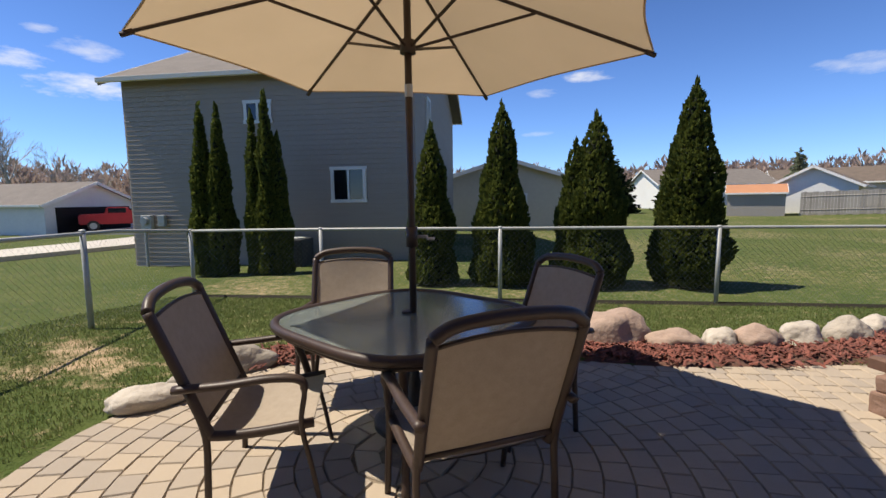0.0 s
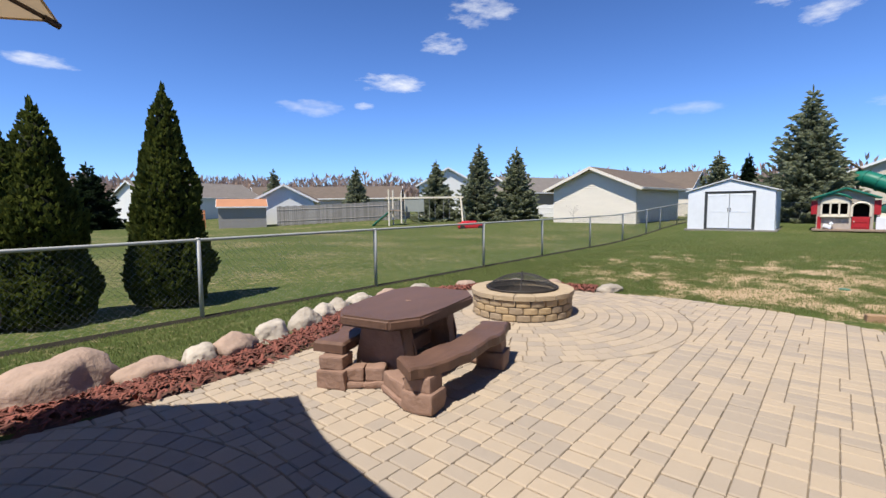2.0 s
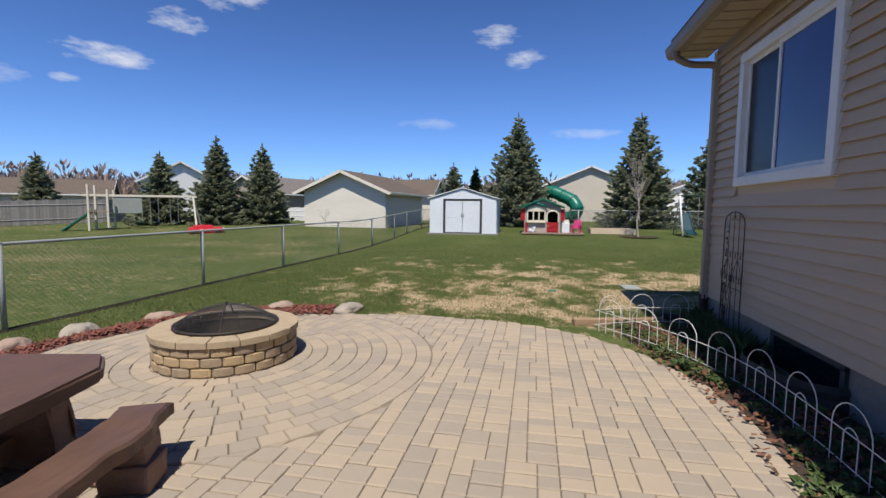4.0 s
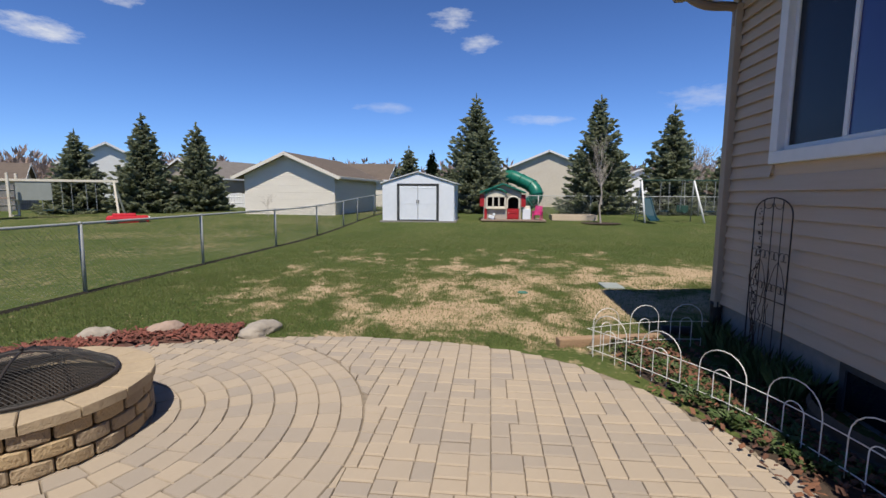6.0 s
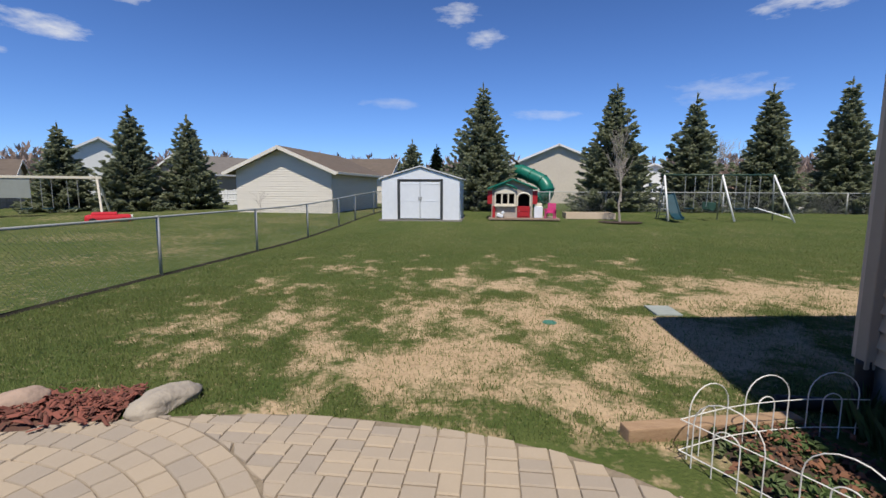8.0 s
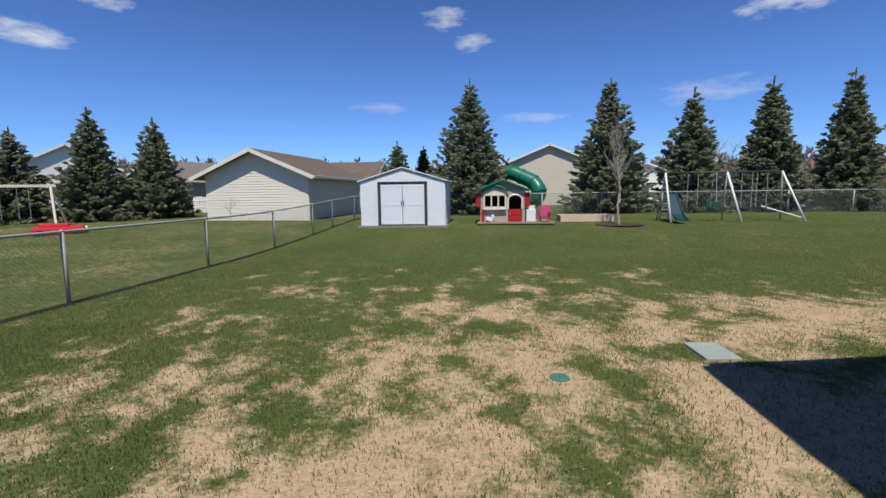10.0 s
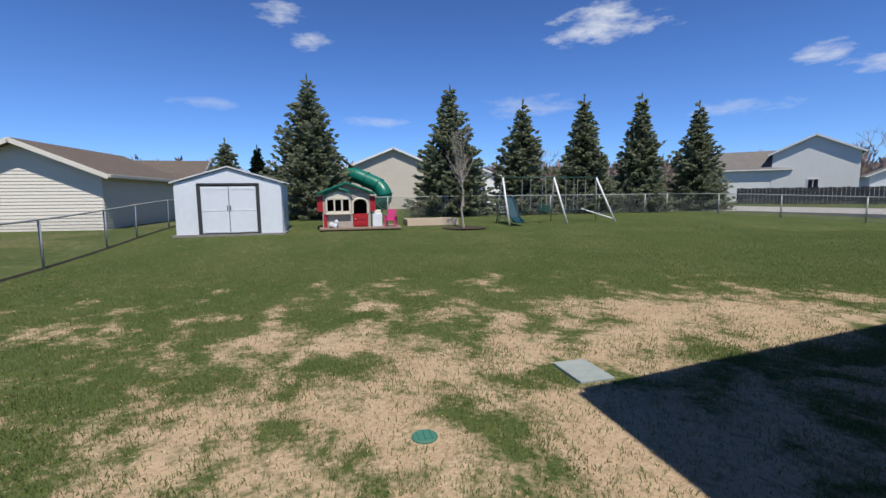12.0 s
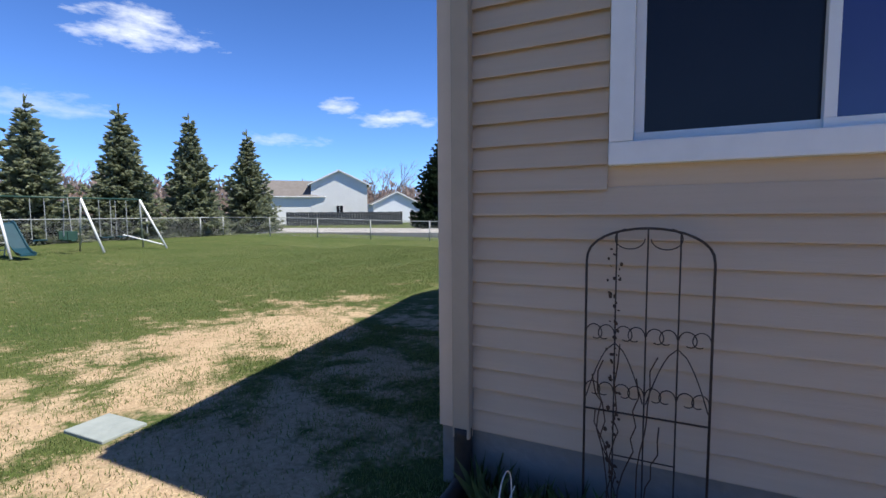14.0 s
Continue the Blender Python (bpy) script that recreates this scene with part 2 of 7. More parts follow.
def catmull(pts, steps=8, closed=False):
    out = []
    k = len(pts)
    for i in range(k if closed else k - 1):
        p = [Vector(pts[(i + d) % k] if closed else pts[min(max(i + d, 0), k - 1)]) for d in (-1, 0, 1, 2)]
        for s in range(steps):
            t = s / steps
            out.append(0.5 * (2 * p[1] + (p[2] - p[0]) * t + (2 * p[0] - 5 * p[1] + 4 * p[2] - p[3]) * t * t + (3 * p[1] - p[0] - 3 * p[2] + p[3]) * t ** 3))
    if not closed:
        out.append(Vector(pts[-1]))
    return out


def inside(x, y, poly):
    r, k = False, len(poly)
    for i in range(k):
        (x0, y0), (x1, y1) = poly[i][:2], poly[i - 1][:2]
        if (y0 > y) != (y1 > y) and x < (x1 - x0) * (y - y0) / (y1 - y0) + x0:
            r = not r
    return r


def joined(name, verts, faces, mat, parent=None, smooth=False):
    me = bpy.data.meshes.new(name)
    me.from_pydata(verts, [], faces)
    me.materials.append(mat)
    if smooth:
        for p in me.polygons:
            p.use_smooth = True
    ob = new(name, me)
    if parent:
        ob.parent = parent
    return ob


def smooth(a, b, x):
    t = min(max((x - a) / (b - a), 0), 1)
    return t * t * (3 - 2 * t)


def lie(x, y):
    """The lie of the land."""
    return 0.3 * smooth(17, 30, x) - 0.13 * smooth(4.6, 6.8, y) * (1 - smooth(17, 30, x)) - 0.2 * smooth(-2, -9, x) * smooth(5, 11, y)


# ---- ground ----
PATIO = [(v.x, v.y) for v in catmull([(x, y, 0) for x, y in ((-2.15, 1.2), (-2.3, 2.1), (-2.3, 2.75), (-1.9, 3.5), (-1.0, 4.25), (0.2, 4.35), (1.1, 4.08), (2.0, 4.08), (3.2, 4.3), (4.3, 4.9), (5.4, 5.3), (6.6, 4.8), (7.35, 3.8), (7.72, 2.5), (7.72, 1.4), (7.45, 0.35), (6.9, -0.3), (6.3, -0.63), (5.6, -0.86), (4.6, -0.84), (3.4, -0.75), (1.5, -0.75), (-0.8, -0.75), (-2.0, -0.5), (-2.15, 0.3))], 5, True)]


def deadness(x, y):
    """How much of the turf is bare or straw-coloured, 0 to 1."""
    if y > 7.1 and x > -6:
        return 0.12 + 0.24 * max(-0.3, noise.fractal(Vector((x * 0.35, y * 0.35, 1.0)), 0.7, 2.0, 4))
    w = 0.58 * math.exp(-((x - 10.0) / 1.9) ** 2 - ((y - 2.4) / 2.6) ** 2)
    w += 0.30 * math.exp(-((x - 10.1) / 1.7) ** 2 - ((y + 0.5) / 1.5) ** 2)
    w += 0.55 * math.exp(-((x - 10.0) / 1.6) ** 2 - ((y + 3.8) / 2.6) ** 2)
    w += 0.85 * math.exp(-((x - 12.1) / 1.0) ** 2 - ((y + 3.9) / 2.6) ** 2)
    w += 0.55 * math.exp(-((x - 9.6) / 0.9) ** 2 - ((y + 1.2) / 1.2) ** 2)
    w += 0.38 * math.exp(-((x - 12.8) / 2.4) ** 2 - ((y - 0.5) / 4.5) ** 2)
    w += 0.5 * math.exp(-((x + 3.6) / 1.5) ** 2 - ((y - 3.6) / 1.5) ** 2)
    w += 0.25 * math.exp(-((x - 1.5) / 4.0) ** 2 - ((y - 5.0) / 0.7) ** 2)
    w += 0.50 * math.exp(-((x - 8.2) / 0.6) ** 2 - ((y - 0.9) / 1.7) ** 2)
    w += 0.24 * math.exp(-((x - 8.9) / 0.7) ** 2 - ((y - 1.9) / 1.9) ** 2)
    for gx, gy, gr, gk in ((9.42, 2.2, 0.26, 0.5), (9.39, 2.9, 0.22, 0.5), (10.05, 2.5, 0.24, 0.4), (9.9, 0.5, 0.5, 0.24), (10.72, -1.1, 0.38, 0.7), (11.3, 2.6, 0.6, 0.3)):
        w -= gk * math.exp(-(((x - gx) / gr) ** 2 + ((y - gy) / gr) ** 2))
    if w < 0.05:
        return 0.12 * max(0.0, 0.4 + noise.fractal(Vector((x * 0.45, y * 0.8, 4.4)), 0.7, 2.0, 4))
    n = noise.fractal(Vector((x * 1.1, y * 1.7, 3.1)), 0.6, 2.1, 6)
    fine = noise.fractal(Vector((x * 3.4, y * 5.2, 8.7)), 0.5, 2.2, 3)
    return 0.82 * smooth(0.10, 1.08, w * 1.0 + 0.6 * n + 0.38 * fine)


def ground():
    xs = np.unique(np.concatenate([np.linspace(-900, -60, 12), np.linspace(-60, -6, 37), np.arange(-6, 7, 0.25), np.arange(7, 16, 0.075), np.arange(16, 34, 0.5), np.linspace(34, 80, 24), np.linspace(80, 900, 12)]))
    ys = np.unique(np.concatenate([np.linspace(-900, -60, 12), np.linspace(-60, -9, 30), np.arange(-9, 5.5, 0.1), np.arange(5.5, 9, 0.25), np.linspace(9, 60, 40), np.linspace(60, 900, 12)]))
    verts, dead = [], []
    for y in ys:
        for x in xs:
            near = abs(x) < 40 and abs(y) < 40
            z = lie(x, y) - 0.012 + (0.012 * noise.noise(Vector((x * 2.2, y * 2.2, 0))) if near else 0)
            if inside(x, y, PATIO):
                z = -0.06
            verts.append((x, y, z))
            dead.append(deadness(x, y))
    nx = len(xs)
    faces = [(j * nx + i, j * nx + i + 1, (j + 1) * nx + i + 1, (j + 1) * nx + i) for j in range(len(ys) - 1) for i in range(nx - 1)]
    ob = joined("ground", verts, faces, M_TURF, smooth=True)
    at = ob.data.attributes.new("dead", "FLOAT", "POINT")
    at.data.foreach_set("value", np.array(dead, dtype=np.float32))
    return tagged(ob, "patchy green lawn with bare straw-coloured spots", "lawn", kind="structure")


def turf_material():
    m = bpy.data.materials.new("turf")
    m.use_nodes = True
    t = m.node_tree
    b = t.nodes["Principled BSDF"]
    b.inputs["Roughness"].default_value, b.inputs["Specular IOR Level"].default_value = 0.95, 0.1
    co = t.nodes.new("ShaderNodeTexCoord").outputs["Object"]

    def nz(scale, detail=6.0):
        n = t.nodes.new("ShaderNodeTexNoise")
        n.inputs["Scale"].default_value, n.inputs["Detail"].default_value = scale, detail
        t.links.new(co, n.inputs["Vector"])
        return n.outputs[0]

    def ramp(src, stops):
        r = t.nodes.new("ShaderNodeValToRGB")
        e = r.color_ramp.elements
        while len(e) < len(stops):
            e.new(0.5)
        for k, (p, c) in zip(e, stops):
            k.position, k.color = p, (*c, 1)
        t.links.new(src, r.inputs[0])
        return r.outputs[0]

    def blend(f, a, c):
        x = t.nodes.new("ShaderNodeMix")
        x.data_type = "RGBA"
        if isinstance(f, float):
            x.inputs[0].default_value = f
        else:
            t.links.new(f, x.inputs[0])
        t.links.new(a, x.inputs[6])
        t.links.new(c, x.inputs[7])
        return x.outputs[2]

    green = blend(0.5, ramp(nz(0.5), ((0.35, (0.052, 0.088, 0.022)), (0.65, (0.100, 0.124, 0.038)))), blend(0.5, ramp(nz(2.6), ((0.35, (0.038, 0.066, 0.016)), (0.65, (0.132, 0.140, 0.052)))), ramp(nz(26), ((0.3, (0.028, 0.050, 0.013)), (0.7, (0.116, 0.132, 0.044))))))
    straw = blend(0.5, ramp(nz(1.6), ((0.3, (0.50, 0.38, 0.25)), (0.7, (0.38, 0.265, 0.168)))), ramp(nz(40), ((0.3, (0.31, 0.22, 0.135)), (0.7, (0.57, 0.44, 0.28)))))
    at = t.nodes.new("ShaderNodeAttribute")
    at.attribute_name = "dead"
    spread = t.nodes.new("ShaderNodeMapRange")
    spread.inputs[1].default_value, spread.inputs[2].default_value = 0.20, 0.80
    add = t.nodes.new("ShaderNodeMath")
    add.operation = "MULTIPLY_ADD"
    fine = t.nodes.new("ShaderNodeMath")
    fine.operation = "ADD"
    half = t.nodes.new("ShaderNodeMath")
    half.operation = "MULTIPLY"
    half.inputs[1].default_value = 0.5
    t.links.new(nz(6.5), fine.inputs[0])
    t.links.new(nz(24), fine.inputs[1])
    t.links.new(fine.outputs[0], half.inputs[0])
    t.links.new(half.outputs[0], add.inputs[0])
    add.inputs[1].default_value = 2.3
    sub = t.nodes.new("ShaderNodeMath")
    sub.operation = "SUBTRACT"
    t.links.new(at.outputs["Fac"], sub.inputs[0])
    sub.inputs[1].default_value = 1.12
    t.links.new(sub.outputs[0], add.inputs[2])
    t.links.new(add.outputs[0], spread.inputs[0])
    t.links.new(blend(spread.outputs[0], green, straw), b.inputs["Base Color"])
    bp = t.nodes.new("ShaderNodeBump")
    bp.inputs["Strength"].default_value, bp.inputs["Distance"].default_value = 0.7, 0.03
    t.links.new(nz(45, 8.0), bp.inputs["Height"])
    t.links.new(bp.outputs[0], b.inputs["Normal"])
    return m


M_TURF = turf_material()
ground()


# ---- house beside the patio ----
WALL_Y, HX0, HX1 = -1.58, -5.0, 8.39
EXPOSE = 0.1123


def plank(bm, x0, x1, z, y=WALL_Y, h=EXPOSE, turn=None, t0=0.003, t1=0.034):
    """One lapped board: thin at the top, thick at the lower edge."""
    m = turn or Matrix()
    lip = t1 - 0.006
    sec = ((y, z + 0.024), (y + lip, z + 0.024), (y + lip, z), (y + t1, z), (y + t1, z + 0.006), (y + t0, z + h + 0.012), (y, z + h + 0.012))
    a = [bm.verts.new(m @ Vector((x0, p, q))) for p, q in sec]
    b = [bm.verts.new(m @ Vector((x1, p, q))) for p, q in sec]
    k = len(sec)
    bm.faces.new(a[::-1]), bm.faces.new(b)
    for i in range(k):
        bm.faces.new((a[i], a[(i + 1) % k], b[(i + 1) % k], b[i]))
    return bm


def house():
    wx0, wx1, wz0, wz1 = 5.80, 7.525, 1.685, 3.09
    # wall behind the boards, with the window opening through it
    bm = bmesh.new()
    for (a, b, c, d) in ((HX0, wx0, 0.34, 3.47), (wx1, HX1 - 0.02, 0.34, 3.47), (wx0, wx1, 0.34, wz0), (wx0, wx1, wz1, 3.47)):
        box(bm, ((a + b) / 2, WALL_Y - 0.08, (c + d) / 2), (b - a, 0.158, d - c))
    wall = part("wall_north", bm, M_SIDING)
    tagged(wall, "taupe lap-sided house wall in the shade", "wall", kind="structure")
    for i in range(27):
        z = 0.345 + i * EXPOSE
        spans = [(HX0, 8.27)]
        if z + EXPOSE > wz0 - 0.005 and z < wz1:
            spans = [(HX0, wx0 - 0.005), (wx1 + 0.005, 8.27)]
        for x0, x1 in spans:
            part("siding_board", plank(bmesh.new(), x0, x1, z), M_SIDING, wall)
    bm = bmesh.new()
    box(bm, (8.32, WALL_Y + 0.015, 1.86), (0.1, 0.035, 3.05), bevel=0.004)
    box(bm, (8.355, WALL_Y - 0.06, 1.86), (0.035, 0.16, 3.05), bevel=0.004)
    tagged(part("corner_trim", bm, M_TRIM), "taupe corner board", "trim", kind="structure")
    # gable end and the other walls
    bm = bmesh.new()
    box(bm, (HX1 - 0.09, -6.9, 1.885), (0.14, 10.4, 3.17))
    box(bm, (HX0 + 0.07, -6.9, 1.885), (0.14, 10.4, 3.17))
    box(bm, ((HX0 + HX1) / 2, -12.1, 1.885), (HX1 - HX0, 0.14, 3.17))
    prism(bm, [(-12.1, 3.47), (-1.6, 3.47), (-6.85, 5.15)], HX1 - 0.16, HX1 - 0.02, Matrix(((0, 0, 1, 0), (1, 0, 0, 0), (0, 1, 0, 0), (0, 0, 0, 1))))
    tagged(part("wall_east", bm, M_SIDING), "taupe gable end of the house", "wall", kind="structure")
    bm = bmesh.new()
    box(bm, ((HX0 + HX1) / 2, WALL_Y - 0.11, 0.15), (HX1 - HX0 - 0.04, 0.2, 0.4))
    box(bm, (HX1 - 0.14, -6.8, 0.15), (0.2, 10.4, 0.4))
    tagged(part("foundation", bm, M_CONCRETE), "grey concrete block foundation of the house", "foundation", kind="structure")
    # roof: two slopes, soffit, gutter
    x0, x1 = HX0 - 0.3, 8.54
    slope = math.atan2(1.75, 5.75)
    for s in (1, -1):
        bm = bmesh.new()
        L = math.hypot(1.75, 5.75) + 0.06
        box(bm, ((x0 + x1) / 2, -6.85 + s * 2.86, 4.45), (x1 - x0, L, 0.1), pose(0, 0, 0, -s * math.degrees(slope)))
        tagged(part("roof_slope", bm, M_SHINGLE), "brown shingled roof slope", "roof", kind="structure")
    bm = box_of(((x0 + x1) / 2, -1.32, 3.39), (x1 - x0, 0.40, 0.02))
    for i in range(60):
        box(bm, (x0 + 0.1 + i * (x1 - x0 - 0.2) / 59, -1.32, 3.376), (0.012, 0.39, 0.012))
    tagged(part("soffit", bm, M_SOFFIT), "tan vented soffit under the eave", "soffit", kind="structure")
    bm = bmesh.new()
    prism(bm, [(-1.14, 3.37), (-1.055, 3.37), (-1.02, 3.42), (-1.005, 3.50), (-1.02, 3.51), (-1.14, 3.51)], x0, x1, Matrix(((0, 0, 1, 0), (1, 0, 0, 0), (0, 1, 0, 0), (0, 0, 0, 1))))
    gutter = tagged(part("gutter", bm, M_GUTTER), "brown eave gutter", "gutter", kind="structure")
    spout = thing("downspout", "taupe metal downspout fixed to the house corner", "downspout")
    bm = bmesh.new()
    box(bm, (8.225, WALL_Y + 0.05, 1.76), (0.095, 0.065, 2.91), bevel=0.008)
    part("pipe", bm, M_SOFFIT, spout)
    bm = tube(bmesh.new(), catmull([(8.225, -1.06, 3.38), (8.225, -1.08, 3.30), (8.225, -1.24, 3.22), (8.225, WALL_Y + 0.10, 3.20), (8.225, WALL_Y + 0.05, 3.14), (8.225, WALL_Y + 0.05, 3.02)], 4), 0.042, 10)
    part("elbow", bm, M_GUTTER, spout, smooth=True)
    bm = tube(bmesh.new(), catmull([(8.225, WALL_Y + 0.05, 0.36), (8.225, WALL_Y + 0.05, 0.12), (8.23, WALL_Y + 0.12, 0.04), (8.25, WALL_Y + 0.55, 0.03)], 5), 0.05, 10)
    part("drain_pipe", bm, M_BLACK, spout, "black corrugated drain pipe", smooth=True)
    # window
    win = thing("window_1", "white vinyl sliding window with dark panes", "window", kind="structure")
    wm, wy = 6.75, WALL_Y + 0.022
    bm = bmesh.new()
    for c, s in ((((wx0 + wx1) / 2, wy, wz0 + 0.05), (wx1 - wx0, 0.07, 0.1)), (((wx0 + wx1) / 2, wy, wz1 - 0.05), (wx1 - wx0, 0.07, 0.1)), ((wx0 + 0.05, wy, (wz0 + wz1) / 2), (0.1, 0.068, wz1 - wz0 - 0.2)), ((wx1 - 0.05, wy, (wz0 + wz1) / 2), (0.1, 0.068, wz1 - wz0 - 0.2))):
        box(bm, c, s, bevel=0.006)
    part("window_frame", bm, M_WHITE, win)
    for a, b, y in ((wx0 + 0.1, wm + 0.02, wy - 0.01), (wm - 0.02, wx1 - 0.1, wy - 0.035)):
        bm = bmesh.new()
        z0, z1 = wz0 + 0.1, wz1 - 0.1
        for c, s in ((((a + b) / 2, y, z0 + 0.02), (b - a, 0.025, 0.04)), (((a + b) / 2, y, z1 - 0.02), (b - a, 0.025, 0.04)), ((a + 0.02, y, (z0 + z1) / 2), (0.04, 0.025, z1 - z0 - 0.08)), ((b - 0.02, y, (z0 + z1) / 2), (0.04, 0.025, z1 - z0 - 0.08))):
            box(bm, c, s, bevel=0.003)
        sash = part("sash", bm, M_WHITE, win)
        part("pane", box_of(((a + b) / 2, y - 0.004, (z0 + z1) / 2), (b - a - 0.08, 0.006, z1 - z0 - 0.08)), M_PANE_BLUE if a < 6 else M_SCREEN, sash)


house()


# ---- chain-link fence ----
FENCE_Y = 6.97


def chain_fence(a, b, posts, label, h=1.07, net=0.075, r=0.0010):
    fence = thing("chain_link_fence", label, "fence")
    a, b = Vector(a), Vector(b)
    d = b - a
    ln = d.length
    d.normalize()
    for p in posts:
        q = a + d * p
        z = lie(q.x, q.y)
        bm = tube(bmesh.new(), [(q.x, q.y, z - 0.05), (q.x, q.y, z + h + 0.01)], 0.03, 10)
        post = part("post", bm, M_GALV, fence, smooth=True)
        bm = bmesh.new()
        bmesh.ops.create_uvsphere(bm, u_segments=10, v_segments=6, radius=0.036, matrix=pose(q.x, q.y, z + h + 0.012) @ Matrix.Diagonal((1, 1, 0.6, 1)))
        part("cap", bm, M_GALV, post, smooth=True)
    steps = max(2, int(ln / 1.5))
    top = [a + d * (ln * i / steps) for i in range(steps + 1)]
    part("top_rail", tube(bmesh.new(), [(q.x, q.y, lie(q.x, q.y) + h) for q in top], 0.022, 8), M_GALV, fence, smooth=True)
    # woven wires: zigzag strands both ways
    bm_v, bm_f = [], []
    n = int(ln / net)
    rows = int(h / net)
    up = Vector((0, 0, 1))
    side = d.cross(up)
    for i in range(-rows, n + 1):
        for s in (1, -1):
            i0, i1 = (max(i, 0), min(i + rows, n))
            if i1 <= i0:
                continue
            u0, u1 = i0 * net, i1 * net
            v0, v1 = (i0 - i) * net, (i1 - i) * net
            if s < 0:
                v0, v1 = rows * net - v0, rows * net - v1
            p0, p1 = a + d * u0, a + d * u1
            q0 = Vector((p0.x, p0.y, lie(p0.x, p0.y) + 0.02 + v0))
            q1 = Vector((p1.x, p1.y, lie(p1.x, p1.y) + 0.02 + v1))
            ax = (q1 - q0).normalized()
            o = ax.cross(side).normalized()
            k = len(bm_v)
            for q in (q0, q1):
                bm_v.extend((q + side * r, q + o * r, q - side * r, q - o * r))
            bm_f.extend((k + j, k + (j + 1) % 4, k + 4 + (j + 1) % 4, k + 4 + j) for j in range(4))
    tagged(joined("chain_link_mesh", bm_v, bm_f, M_WIRE, fence), kind="stuff")
    return fence


chain_fence((-4.82, FENCE_Y, 0), (31.0, FENCE_Y, 0), [0.02, 2.22, 4.97, 7.96, 11.1, 14.58, 17.53, 20.97, 24.2, 27.2, 29.3, 32.4, 35.8], "galvanised chain-link fence along the side of the lawn")
chain_fence((-4.82, FENCE_Y, 0), (-3.45, 0.0, 0), [2.36, 4.8], "galvanised chain-link fence turning off at the lawn corner")


# ---- patio ----
PIT = (5.70, 3.46)
ROUND2 = (-0.3, 2.55)
RINGS = ((PIT, 1.95), (ROUND2, 2.05))


def nearest_edge(x, y):
    best = None
    for i in range(len(PATIO)):
        a, b = Vector(PATIO[i - 1]), Vector(PATIO[i])
        t = min(max((Vector((x, y)) - a).dot(b - a) / max((b - a).length_squared, 1e-9), 0), 1)
        q = a + (b - a) * t
        dd = (Vector((x, y)) - q).length
        if best is None or dd < best[0]:
            best = (dd, q.x, q.y)
    return best


def paver_mesh(corners, z, square=False):
    """A paver with a worn, chamfered top: ten vertices, nine faces."""
    c = [Vector((x, y)) for x, y in corners]
    mid = sum(c, Vector((0, 0))) / len(c)
    if square:
        sg = [Vector((math.copysign(1, (mid - q).x), math.copysign(1, (mid - q).y))) for q in c]
        low = [q + Vector((g.x * 0.0055, g.y * 0.0016)) for q, g in zip(c, sg)]
        top = [q + Vector((g.x * 0.0135, g.y * 0.0050)) for q, g in zip(c, sg)]
    else:
        low = [q + (mid - q).normalized() * 0.004 for q in c]
        top = [q + (mid - q).normalized() * 0.010 for q in c]
    v = [(q.x, q.y, z - 0.03) for q in low] + [(q.x, q.y, z - 0.008) for q in low] + [(q.x, q.y, z) for q in top]
    k = len(c)
    f = [tuple(range(2 * k, 3 * k))]
    for lv in (0, 1):
        f += [(lv * k + i, lv * k + (i + 1) % k, lv * k + k + (i + 1) % k, lv * k + k + i) for i in range(k)]
    return v, f


